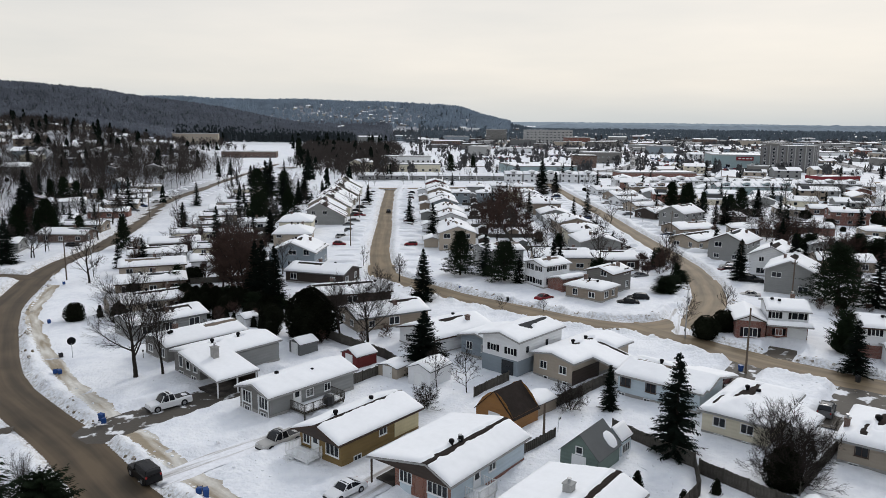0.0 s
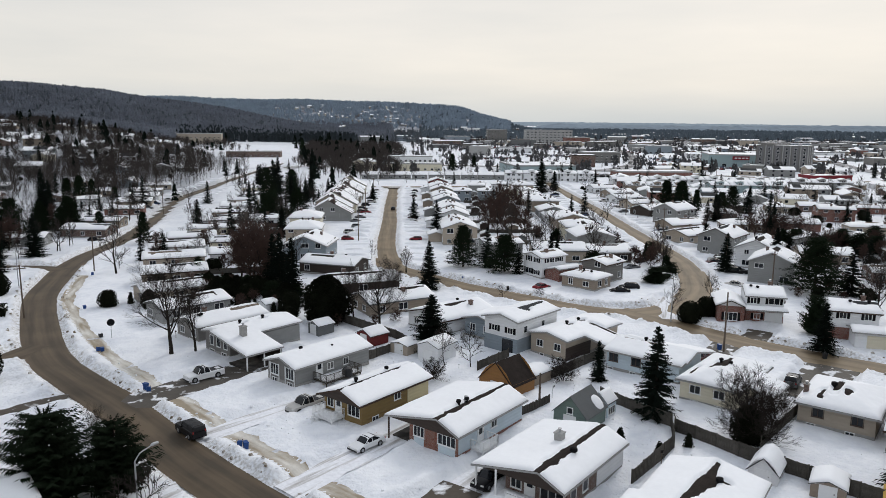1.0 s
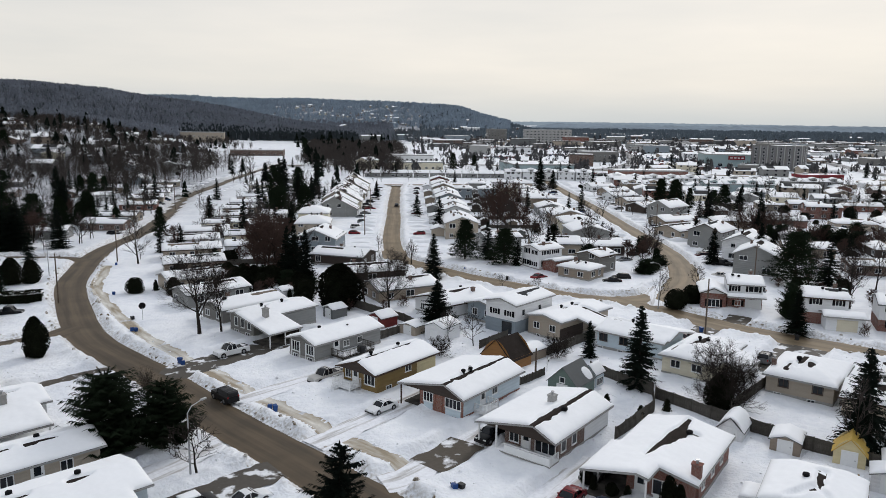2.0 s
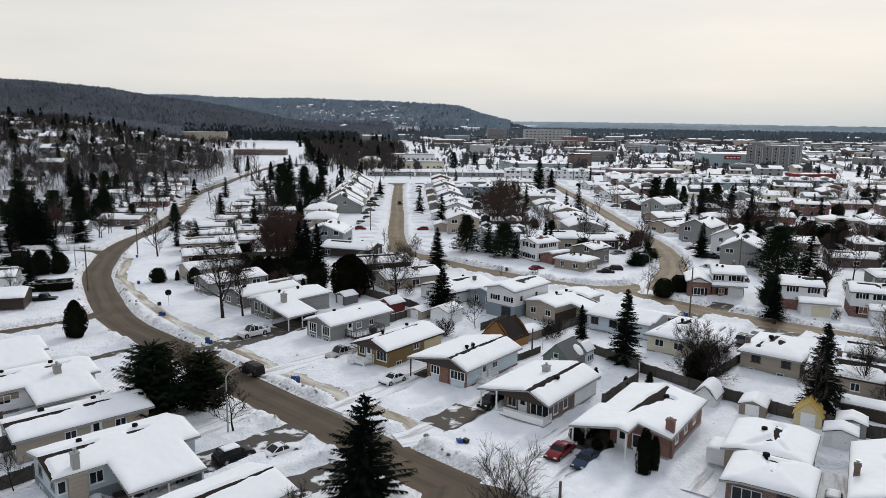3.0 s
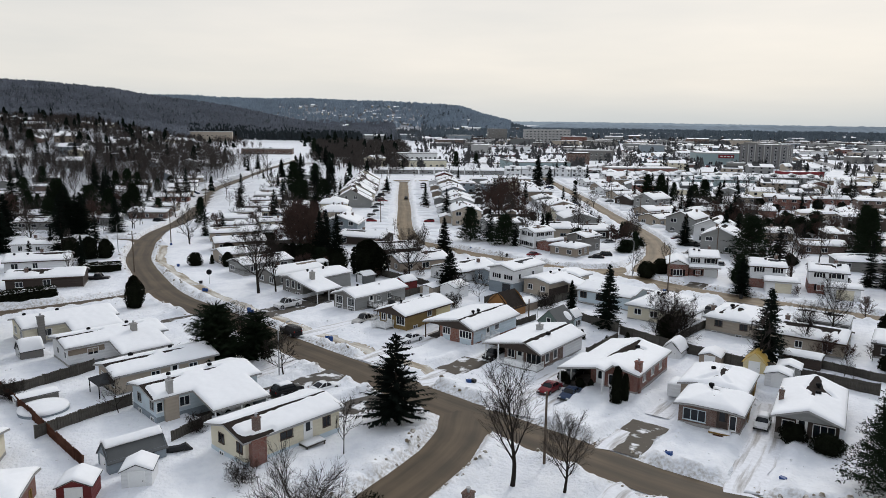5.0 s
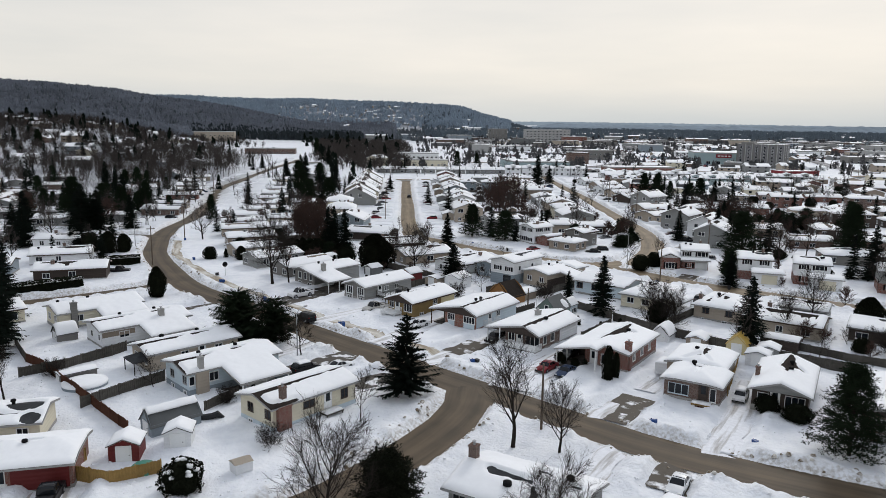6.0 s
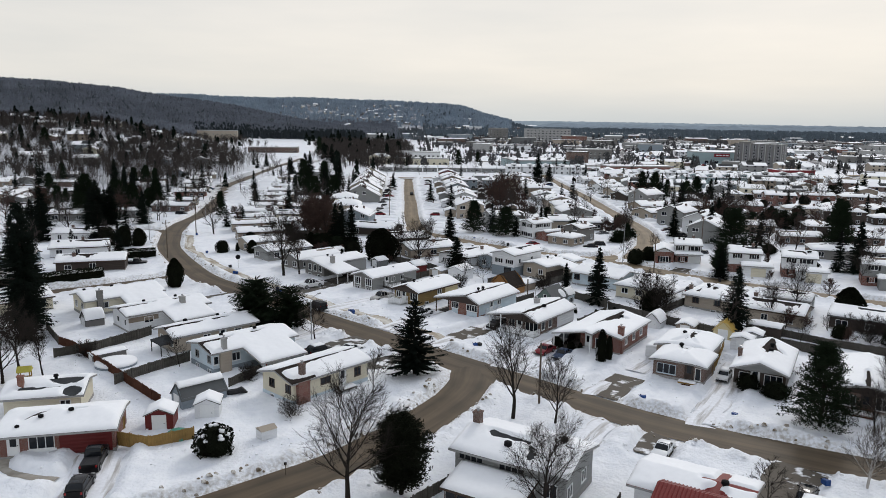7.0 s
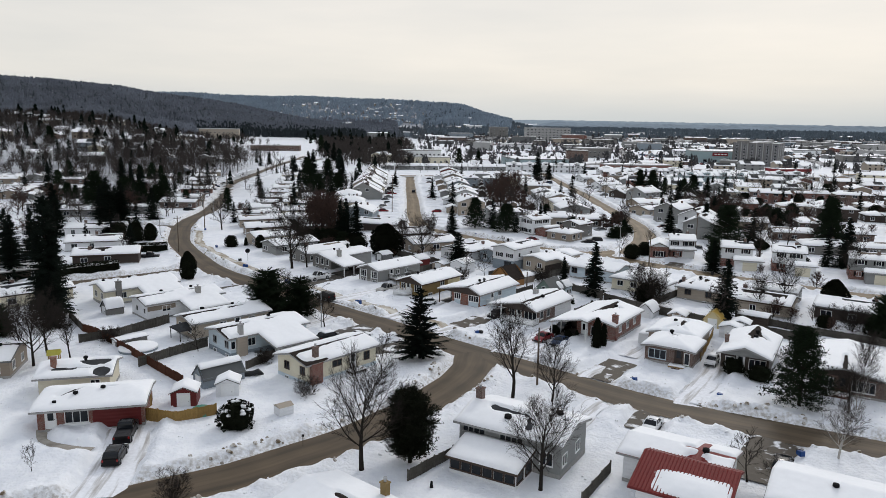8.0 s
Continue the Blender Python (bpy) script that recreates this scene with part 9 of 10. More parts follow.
# brushy hedges and thickets between the lots: (kinds, count, x from, to, y from, to, lowest, tallest)
rr = random.Random(64)
for kinds, count, x0, x1, y0, y1, h0, h1 in (
    (("bare_red", "bare_red", "bare_far"), 60, 88, 118, 200, 244, 4.0, 7.5), (("bare_red", "bare_red", "yew"), 34, 90, 118, 160, 192, 3.5, 6.5), (("bare_red",), 34, 9, 24, 204, 262, 6.0, 10.0), (("bare_red", "bare_far"), 40, 120, 190, 170, 250, 3.5, 7.0),
    (("bare_red", "yew", "cedar_tall"), 26, -54, -34, 118, 150, 2.5, 4.5), (("bare_far", "bare_red", "spruce_far"), 26, -74, -58, 150, 262, 3.5, 7.0), (("bare_far", "bare_red", "pine"), 40, -130, -100, 160, 300, 4.5, 9.5), (("bare_red", "bare_far"), 30, 60, 92, 196, 330, 3.5, 7.0),
    (("bare_red", "bare_far", "yew"), 22, 24, 50, 150, 205, 2.5, 5.0), (("bare_red", "bare_far"), 20, 26, 52, 215, 330, 3.5, 7.0), (("bare_far", "bare_red"), 26, 110, 200, 250, 330, 4.0, 8.0),
    (("bare_red", "bare_red", "bare_far"), 46, 72, 128, 130, 196, 2.5, 5.0), (("bare_red", "cedar_round"), 16, 100, 170, 200, 290, 2.2, 4.0), (("bare_far", "pine", "bare_far", "bare_red"), 40, -178, -112, 185, 330, 5.0, 11.0),
    (("bare_red", "cedar_round", "bare_far"), 26, -60, -36, 112, 152, 1.8, 3.6), (("bare_far", "bare_red", "bare_far", "pine"), 12, -150, -112, 120, 186, 6.0, 11.0), (("bare_red", "bare_far", "cedar_round"), 12, 47, 64, 44, 62, 2.2, 4.2), (("bare_red", "bare_far"), 18, -58, -42, 156, 270, 2.5, 5.0), (("bare_red", "bare_far"), 22, 9, 29, 190, 330, 3.0, 6.5), (("bare_red",), 10, -18, 8, 100, 124, 2.0, 3.5), (("bare_red", "bare_far", "cedar_round"), 16, -38, -21, 101, 130, 2.0, 3.6),
    (("spruce_far", "bare_far", "pine"), 16, -60, -46, 230, 330, 5.0, 9.0), (("bare_red", "cedar_round"), 14, 64, 82, 90, 130, 1.8, 3.5), (("spruce_far", "pine"), 14, 95, 200, 210, 330, 5.0, 9.0),
):
    for k in range(count):
        x, y = rr.uniform(x0, x1), rr.uniform(y0, y1)
        if road_distance(np.array([x]), np.array([y]))[0] > 4:
            plant(rr.choice(kinds), x, y, rr.uniform(h0, h1), k, rr.uniform(0.9, 1.4), alone=False)

# conifers and bare trees through the gardens, farther off
rr = random.Random(31)
spots = []
while len(spots) < 300:
    y = rr.uniform(95, 520)
    x = rr.uniform(-0.64 * (y + 62), 0.64 * (y + 62))
    d = road_distance(np.array([x]), np.array([y]))[0]
    if d < 3.5 or (y < 135 and -66 < x < 60) or (-25 < x < 60 and y < 180 and d < 9):
        continue
    if -48 < x < 12 and 170 < y < 345 and rr.random() < 0.93:
        continue
    if x > 60 and rr.random() < 0.62:
        continue
    if -10 < x < 60 and y > 340 and rr.random() < 0.5:
        continue
    spots.append((x, y))
for k, (x, y) in enumerate(spots):
    west = x < -100
    q = rr.random()
    if q < (0.13 if west else 0.52 if x > 60 else 0.34):
        plant(rr.choice(("spruce_far", "spruce_far", "spruce_slim" if y < 200 else "spruce_far")), x, y, rr.uniform(6, 14 if west else 11), k, rr.uniform(0.9, 1.3), alone=False)
    elif q < 0.9:
        plant("bare_far", x, y, rr.uniform(6, 12), k, rr.uniform(0.8, 1.2), alone=False)
    else:
        plant("cedar_round", x, y, rr.uniform(1.5, 3.0), k, 1.0)

# dark conifers crowding the yards west of the long street, and a row behind the eastern houses
for k in range(30):
    x, y = rr.uniform(-190, -92), rr.uniform(100, 330)
    if x > -0.63 * (y + 62) and road_distance(np.array([x]), np.array([y]))[0] > 5:
        plant(rr.choice(("bare_far", "spruce_far", "pine", "bare_far")), x, y, rr.uniform(6, 12), k, rr.uniform(0.8, 1.3), alone=False)
for k in range(6):
    plant(rr.choice(("spruce_far", "pine")), 80 + 2.6 * k + rr.uniform(-2, 2), 238 - 1.2 * k + rr.uniform(-5, 5), rr.uniform(6, 11), k, rr.uniform(0.9, 1.3), alone=False)
for k in range(10):
    plant("bare_far", rr.uniform(85, 200), rr.uniform(120, 290), rr.uniform(7, 12), k, rr.uniform(0.8, 1.2), alone=False)

# woods: the belt beside the street, the wood behind the terraces, and the slopes
SRC_BARE, SRC_FIR = tree_triangles("bare_far"), tree_triangles("spruce_far")
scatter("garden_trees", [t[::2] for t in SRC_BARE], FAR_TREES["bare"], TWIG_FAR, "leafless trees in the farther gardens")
scatter("garden_firs", SRC_FIR, FAR_TREES["fir"], NEEDLE, "dark conifers in the farther gardens")
SPRAY = [spray(s, 34) for s in (21, 22, 23, 24)]
BARE_TUFT, FIR_TUFT = [tuft(s, 46, True, 0.28) for s in (1, 2, 3)], [tuft(s, 40, False, 0.22) for s in (4, 5, 6)]
# these wood colours are paled and blued to carry the distance haze
HAZE_FARWOOD = material("far_hill_wood_hazed", (0.31, 0.375, 0.445), 1.0, var=0.25, scale=0.02, fine=0.3, spec=0.0)
HAZE_FARFIR = material("far_belt_wood_hazed", (0.15, 0.185, 0.215), 1.0, var=0.35, scale=0.02, fine=0.3, spec=0.0)
HAZE_HILLWOOD = material("hill_wood_hazed", (0.205, 0.224, 0.262), 1.0, var=0.35, scale=0.02, fine=0.3, spec=0.0)
HAZE_HILLFIR = material("hill_firs_hazed", (0.125, 0.142, 0.158), 1.0, var=0.35, scale=0.02, fine=0.3, spec=0.0)


def in_region(n, xr, yr, test, hr, seed):
    r = random.Random(seed)
    out = []
    while len(out) < n:
        x, y = r.uniform(*xr), r.uniform(*yr)
        if test(x, y):
            out.append((x, y, 0.0, r.uniform(*hr)))
    P = np.array(out)
    z = hill(P[:, 0], P[:, 1])
    return [(a, b, float(c), d) for (a, b, _, d), c in zip(out, z)]


scatter("bare_wood", [t[::3] for t in SRC_BARE], in_region(400, (-240, -118), (320, 500), lambda x, y: x < -122 - 0.1 * (y - 330), (9, 15), 1), TWIG_FAR, "belt of bare trees along a snowy field")
fade = lambda x, y: random.Random(int(x * 37 + y * 53)).random() < (y - 230) / 420
patch = lambda x, y: 0.5 + 0.5 * float(np.clip(W_BIG(np.array([x * 0.5]), np.array([y * 0.5]))[0], -1, 1))
patchy = lambda x, y, lim: 0.5 + 0.5 * float(W_HILL(np.array([x * 6.0]), np.array([y * 6.0]))[0]) + random.Random(int(x * 91 + y * 17)).uniform(-0.5, 0.5) > lim
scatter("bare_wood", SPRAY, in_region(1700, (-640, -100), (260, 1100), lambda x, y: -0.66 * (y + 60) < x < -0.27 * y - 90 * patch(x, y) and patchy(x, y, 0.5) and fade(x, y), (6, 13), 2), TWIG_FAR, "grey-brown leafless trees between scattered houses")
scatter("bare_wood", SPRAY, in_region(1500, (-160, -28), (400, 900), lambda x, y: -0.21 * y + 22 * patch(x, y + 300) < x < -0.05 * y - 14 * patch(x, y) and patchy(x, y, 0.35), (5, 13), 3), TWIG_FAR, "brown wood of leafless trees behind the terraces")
scatter("fir_wood", FIR_TUFT, in_region(170, (-640, -45), (260, 1100), lambda x, y: (-0.66 * (y + 60) < x < -0.26 * y - 80 * patch(x, y) or -0.21 * y < x < -0.07 * y) and patchy(x, y, 0.45) and fade(x, y), (6, 16), 4), NEEDLE, "dark firs standing in the winter wood")
scatter("fir_wood", SRC_FIR, in_region(52, (-480, -130), (285, 640), lambda x, y: -0.66 < x / (y + 60) < -0.37 and patchy(x + 400, y, 0.35), (8, 14), 14), NEEDLE, "dark conifers crowding the western gardens")
scatter("bare_wood", SPRAY, in_region(520, (-480, -130), (285, 640), lambda x, y: -0.66 < x / (y + 60) < -0.34, (7, 12), 15), TWIG_FAR, "bare trees crowding the western gardens")
scatter("hillside_wood", BARE_TUFT, in_region(15500, (-1300, 30), (820, 1900), lambda x, y: -x < 0.66 * (y + 60) and x < (-0.07 if y > 1130 else -0.37) * y, (9, 14), 5), HAZE_HILLWOOD, "leafless woods over the escarpment")
scatter("hillside_firs", FIR_TUFT, in_region(2200, (-1000, 60), (1080, 1800), lambda x, y: -x < 0.66 * (y + 60) and x < -0.03 * y, (9, 15), 6), HAZE_HILLFIR, "dark firs among the hillside woods")
scatter("hillside_wood", BARE_TUFT, in_region(7000, (-1600, 230), (1850, 2500), lambda x, y: -x < 0.62 * y and x < 0.09 * y and not (-430 < x < -60 and y < 2150 and (int(x * 0.03) + int(y * 0.03)) % 2), (12, 18), 7), HAZE_FARWOOD, "leafless woods along the top of the far hill")
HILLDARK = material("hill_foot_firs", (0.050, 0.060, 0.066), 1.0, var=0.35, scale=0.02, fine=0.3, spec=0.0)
scatter("hillside_firs", FIR_TUFT, in_region(900, (-460, -100), (1060, 1210), lambda x, y: -0.36 < x / y < -0.12, (9, 16), 16), HILLDARK, "dark belt of firs along the foot of the hill")
TOWNWOOD = material("town_wood", (0.085, 0.085, 0.088), 1.0, var=0.35, scale=0.02, fine=0.3, spec=0.0)
scatter("town_trees", SPRAY + BARE_TUFT + FIR_TUFT[:1], in_region(2300, (-40, 900), (420, 1500), lambda x, y: x < 0.63 * (y + 40), (4, 9), 8), TOWNWOOD, "bare trees scattered among the town's buildings")
scatter("far_belt", FIR_TUFT + BARE_TUFT, in_region(6500, (-60, 1700), (1250, 2600), lambda x, y: x < 0.63 * y, (8, 15), 9), HAZE_FARFIR, "belts of dark trees beyond the town")

# ---- fences, sheds, poles, bins and cars ----
PANEL = {}


def fence(points, hgt, mat, label, bay=2.4, sway=0.0):
    """Posts and boarded bays along a line on the snow."""
    key = (round(hgt, 2), mat.name)
    if key not in PANEL:
        rnd = random.Random(int(hgt * 100))
        V, F = [], []
        n = 16
        for k in range(n):
            x0, x1 = -0.5 + k / n, -0.5 + (k + 1) / n - 0.004
            y, t = (0.02 if k % 2 else -0.02), hgt + rnd.uniform(-0.05, 0.05)
            V += [(x0, y, 0.0), (x1, y, 0.0), (x1, y, t), (x0, y, t)]
            F.append((4 * k, 4 * k + 1, 4 * k + 2, 4 * k + 3))
            if k:
                F.append((4 * k - 3, 4 * k, 4 * k + 3, 4 * k - 2))
        m = len(V)
        V += [(x, y + 0.03, z) for x, y, z in V]
        F += [tuple(i + m for i in reversed(f)) for f in F]
        F += [(4 * k + 3, 4 * k + 2, 4 * k + 2 + m, 4 * k + 3 + m) for k in range(n)]
        PANEL[key] = (plain_mesh("bay", (V, F), mat), plain_mesh("post", boxes((-0.06, 0.06, -0.06, 0.06, -0.3, hgt + 0.1)), mat))
    bay_me, post_me = PANEL[key]
    x0, y0 = points[0]
    fn = thing("fence", x0, y0, 0.12, 0, label, "fence", "garden fences")
    for (ax, ay), (bx, by) in zip(points[:-1], points[1:]):
        L = math.hypot(bx - ax, by - ay)
        n = max(1, round(L / bay))
        rot = math.degrees(math.atan2(by - ay, bx - ax))
        for k in range(n):
            t = (k + 0.5) / n
            share("bay", bay_me, fn, pose(ax + (bx - ax) * t - x0, ay + (by - ay) * t - y0, 0, random.Random(k + int(ax)).uniform(-3, 3), 0, rot) @ Matrix.Diagonal((L / n, 1, 1, 1)))
            share("post", post_me, fn, pose(ax + (bx - ax) * k / n - x0, ay + (by - ay) * k / n - y0, 0, 0, 0, rot))
    share("post", post_me, fn, pose(points[-1][0] - x0, points[-1][1] - y0, 0))
    return fn


GREYF, BROWNF, HONEYF = "weathered grey board fence along a snowy yard", "reddish-brown board fence between yards", "honey-coloured cedar board fence"
fence([(-22.3, 110.4), (-18.3, 107.5), (-8.0, 97.2), (-4.6, 91.6)], 1.7, WOOD_GREY, GREYF)
fence([(-14.9, 83.6), (-10.0, 88.4), (-5.5, 93.8)], 1.6, WOOD_GREY, GREYF)
fence([(-17.0, 79.0), (-14.9, 83.6)], 1.5, WOOD_GREY, GREYF)
fence([(6.4, 66.4), (11.7, 71.9)], 1.4, WOOD_GREY, GREYF)
fence([(3.8, 83.0), (8.4, 88.8)], 1.6, WOOD_GREY, GREYF)
fence([(9.5, 76.4), (15.1, 82.4), (21.7, 89.1)], 1.7, WOOD_GREY, GREYF)
fence([(18.0, 73.5), (24.0, 65.6), (22.6, 60.2), (16.4, 52.6)], 1.8, WOOD_GREY, GREYF)
fence([(24.0, 64.4), (28.5, 58.6), (36.0, 50.6), (42.0, 45.5), (50.0, 39.5)], 1.8, WOOD_GREY, "dark weathered board fence behind the yards")
fence([(31.5, 60.5), (41.5, 71.5)], 1.7, WOOD_GREY, GREYF)
fence([(-45.5, 24.5), (-43.0, 28.7), (-39.5, 33.8)], 1.7, WOOD_GREY, GREYF)
fence([(-58.0, 34.0), (-54.0, 37.6), (-49.4, 45.6)], 1.7, WOOD_GREY, GREYF)
fence([(-31.3, 24.0), (-28.9, 29.1)], 1.5, WOOD_GREY, GREYF)
fence([(-60.5, 40.0), (-57.5, 38.0), (-49.3, 30.0), (-37.5, 18.2)], 1.6, WOOD_BROWN, BROWNF)
fence([(-66.0, 47.0), (-60.5, 40.0)], 1.6, WOOD_GREY, GREYF)
fence([(-38.9, 12.0), (-38.8, 8.7), (-34.5, 7.4), (-30.8, 9.8)], 1.5, WOOD_HONEY, HONEYF)
fence([(-4.6, 0.4), (-6.4, -1.8), (-8.8, -4.8)], 1.4, WOOD_GREY, GREYF)
fence([(10.2, -2.6), (6.4, -8.6)], 1.5, WOOD_GREY, GREYF)
fence([(30.4, 31.2), (34.8, 39.8), (36.6, 43.6)], 1.3, WOOD_HONEY, HONEYF)
fence([(44.0, 53.5), (52.0, 45.0), (62.0, 38.0)], 1.5, WOOD_GREY, GREYF)
fence([(19.0, 180.0), (15.5, 335.0)], 1.7, WOOD_GREY, "long grey board fence behind the gardens", bay=5.0)
for k in range(9):
    a = (-50.0 - 2.4 * k, 142 + 13.5 * k)
    fence([a, (a[0] + 12, a[1] + 3.5)], 1.6, WOOD_GREY, "grey board fence between back gardens", bay=4.0)
fence([(-38.0, 140.0), (-46.0, 170.0), (-50.0, 200.0), (-56.0, 260.0)], 1.7, WOOD_GREY, "long grey board fence behind the gardens", bay=5.0)
for k in range(7):
    fence([(95 + 17 * k, 128 + 3 * k), (97 + 17 * k, 112 + 3 * k)], 1.6, WOOD_GREY, "grey board fence between back gardens", bay=5.0)


def shed(x, y, rot, L, W, hgt, wall, label, pitch=0.5, gambrel=False, snow=0.25, deck=SHINGLE_GREY, bare=(), doors=True, name="shed"):
    s = thing(name, x, y, 0, rot, label, "shed", "garden sheds")
    r = W / 2 + 0.18
    if gambrel:
        zr = hgt + W * 0.48
        def zf(u, v):
            d = abs(v)
            k = W * 0.26
            return zr - 0.45 * d if d < k else zr - 0.45 * k - 1.45 * (d - k)
    else:
        zf = roof_shape(hgt + pitch * r, pitch, 0.0)
    add_roof(s, [(-L / 2 - 0.15, L / 2 + 0.15, -r, r)], zf, deck, None, snow, bare, 0.3, int(x * 3), thick=0.08)
    b = (-L / 2, L / 2, -W / 2, W / 2)
    n = 7 if gambrel else 3
    cut = [-W / 2 + W * k / (n - 1) for k in range(n)]
    V = [(u, v, -0.2) for u in (b[0], b[1]) for v in cut] + [(u, v, zf(u, v) - 0.06) for u in (b[0], b[1]) for v in cut]
    F = []
    for k in range(n - 1):
        F += [(k + 1, k, 2 * n + k, 2 * n + k + 1), (n + k, n + k + 1, 3 * n + k + 1, 3 * n + k)]
    F += [(0, n, 3 * n, 2 * n), (2 * n - 1, n - 1, 3 * n - 1, 4 * n - 1)]
    mesh_object("wall", V, F, SIDE[wall], s)
    if doors:
        add_door(s, on_side("F", b, W / 2, 0.1), TRIM, min(1.3, W * 0.5), min(1.9, hgt * 0.95), False)
    return s, zf, b


rr = random.Random(3)
for k in range(8):
    y = 184 + 20 * k
    shed(rr.uniform(10, 14), y + 9, 90, 3.4, 2.8, 2.0, rr.choice(("grey", "white", "brown")), "snow-capped shed in a long back garden", pitch=0.4, doors=False)
    shed(rr.uniform(20, 25), y + 5, 90, 3.2, 2.8, 1.9, rr.choice(("tan", "white", "darkgrey")), "snow-capped shed in a long back garden", pitch=0.4, doors=False)
    fence([(9.5 - 0.4 * k, y), (27.0 - 0.3 * k, y + 1.0)], 1.4, WOOD_GREY, "grey board fence between long back gardens", bay=4.6)
ROOFING = material("grey_roofing", (0.105, 0.11, 0.112), 0.8, var=0.12, scale=1.0, fine=20)
shed(7.1, 76.4, 48, 4.6, 5.0, 2.1, "cedar", "cedar-brown barn-shaped workshop with a brown gambrel roof", gambrel=True, snow=0, deck=SHINGLE)[0]
sh, zf_, b_ = shed(14.2, 66.4, 52, 4.6, 3.9, 2.1, "green", "dark green barn-like shed with a steep grey roof", pitch=1.0, snow=0, deck=ROOFING)
add_window(sh, on_side("F", b_, 1.95, 2.3), 0.6, 0.6, 1)
v, f = sheet([(0.5, 2.1, -2.0, -0.8)], grid_lines([0.5, 2.1], 0.2), grid_lines([-2.0, -0.8], 0.2), lambda u, w: zf_(u, w) + 0.22 - 0.35 * math.hypot((u - 1.3) / 0.85, (w + 1.4) / 0.65) ** 3 * 0.6, lambda u, w: zf_(u, w) - 0.1)
mesh_object("snow", v, f, ROOFSNOW, sh, "one clump of snow left on the slope", smooth=True)
sh, zf_, b_ = shed(17.4, 69.2, 50, 2.2, 2.0, 2.1, "blue", "tiny pale blue playhouse with a grey gabled roof", pitch=1.0, snow=0.06, deck=SHINGLE_GREY)
for v_ in (0.5, 1.5):
    add_window(sh, on_side("F", b_, v_, 0.7), 0.7, 0.8, 2)
add_window(sh, on_side("L", b_, 1.1, 0.7), 1.5, 0.8, 3)
sh, zf_, b_ = shed(-33.6, 20.0, 43, 5.4, 2.9, 1.7, "bluegrey", "grey gambrel-roofed garden shed with a ridge of snow", gambrel=True, snow=0, deck=ROOFING)
v, f = sheet([(-2.7, 2.7, -0.75, 0.75)], grid_lines([-2.7, 2.7], 0.25), grid_lines([-0.75, 0, 0.75], 0.2), lambda u, w: zf_(u, w) + 0.26 * max(0.0, 1 - (w / 0.8) ** 2) ** 0.5 * (1 + 0.3 * wav(u, w, 1.1, 5)) - 0.02, lambda u, w: zf_(u, w) - 0.06)
mesh_object("snow", v, f, ROOFSNOW, sh, "rounded ridge of snow", smooth=True)
shed(-35.3, 13.0, 100, 2.8, 2.8, 2.1, "red", "small red garden shed with white trim and snow", pitch=0.45)
shed(-31.2, 15.9, 100, 2.6, 2.6, 2.1, "white", "small white garden shed with a snowy roof", pitch=0.45)
shed(-11.2, 95.2, 45, 3.4, 3.2, 2.0, "red", "little red shed under a round cap of snow", pitch=0.45, name="shed")
shed(-1.6, 88.4, 55, 4.4, 3.4, 2.6, "white", "white garden shed with a blue-framed window", pitch=0.4)
shed(-6.0, 91.0, 55, 3.4, 3.0, 1.9, "beige", "beige tarpaulin shelter beside a spruce", pitch=0.25, snow=0.1)
shed(10.8, 79.8, 45, 3.4, 3.0, 1.8, "tan", "low tan shed heaped with snow", pitch=0.3)
shed(29.6, 54.8, 55, 3.6, 2.6, 1.6, "white", "white round-roofed shed with a dark doorway", gambrel=True, snow=0.12)
shed(33.8, 51.6, 58, 3.4, 2.8, 1.7, "tan", "tan plank shed with snow on its roof", pitch=0.35)
sh, zf_, b_ = shed(38.6, 48.6, 58, 2.8, 2.8, 1.9, "yellow", "bright yellow octagon-like garden cabin", gambrel=True, snow=0.0, deck=material("yellow_tarp", (0.50, 0.33, 0.07), 0.6, var=0.15))
shed(39.2, 43.2, 60, 2.6, 3.0, 2.0, "white", "white double-doored garden shed", pitch=0.3)
shed(42.0, 46.2, 60, 2.8, 2.8, 1.9, "grey", "grey shed under snow behind a spruce", pitch=0.3)
shed(46.0, 50.6, -36, 4.6, 2.8, 2.0, "brown", "dark brown low shed behind the fence", pitch=0.2)
shed(-60.6, 50.5, 45, 2.8, 2.4, 1.8, "stone", "small rounded shed among bare branches", gambrel=True)
shed(-51.0, 34.6, 44, 4.4, 1.8, 1.4, "stone", "long low shed against a fence", pitch=0.15, snow=0.1)
shed(-49.8, 60.2, 44, 3.6, 1.6, 1.3, "darkgrey", "dark lean-to topped with snow", pitch=0.1, doors=False)
shed(-19.6, 100.0, 46, 3.0, 2.6, 2.0, "darkgrey", "dark garden shed under a cap of snow", pitch=0.4)
shed(-31.0, 113.5, 46, 2.6, 2.4, 1.8, "white", "small white shed between dark hedges", pitch=0.4)
# the gazebo with its dark soft top
gz = thing("gazebo", -43.9, 37.6, 0, 44, "dark metal gazebo with a grey fabric top", "gazebo")
v, f = ([(-1.7, -1.7, 2.2), (1.7, -1.7, 2.2), (1.7, 1.7, 2.2), (-1.7, 1.7, 2.2), (0, 0, 2.95), (-1.7, -1.7, 2.0), (1.7, -1.7, 2.0), (1.7, 1.7, 2.0), (-1.7, 1.7, 2.0)],
        [(0, 1, 4), (1, 2, 4), (2, 3, 4), (3, 0, 4), (5, 6, 1, 0), (6, 7, 2, 1), (7, 8, 3, 2), (8, 5, 0, 3)])
mesh_object("canopy", v, f, SHINGLE_GREY, gz)
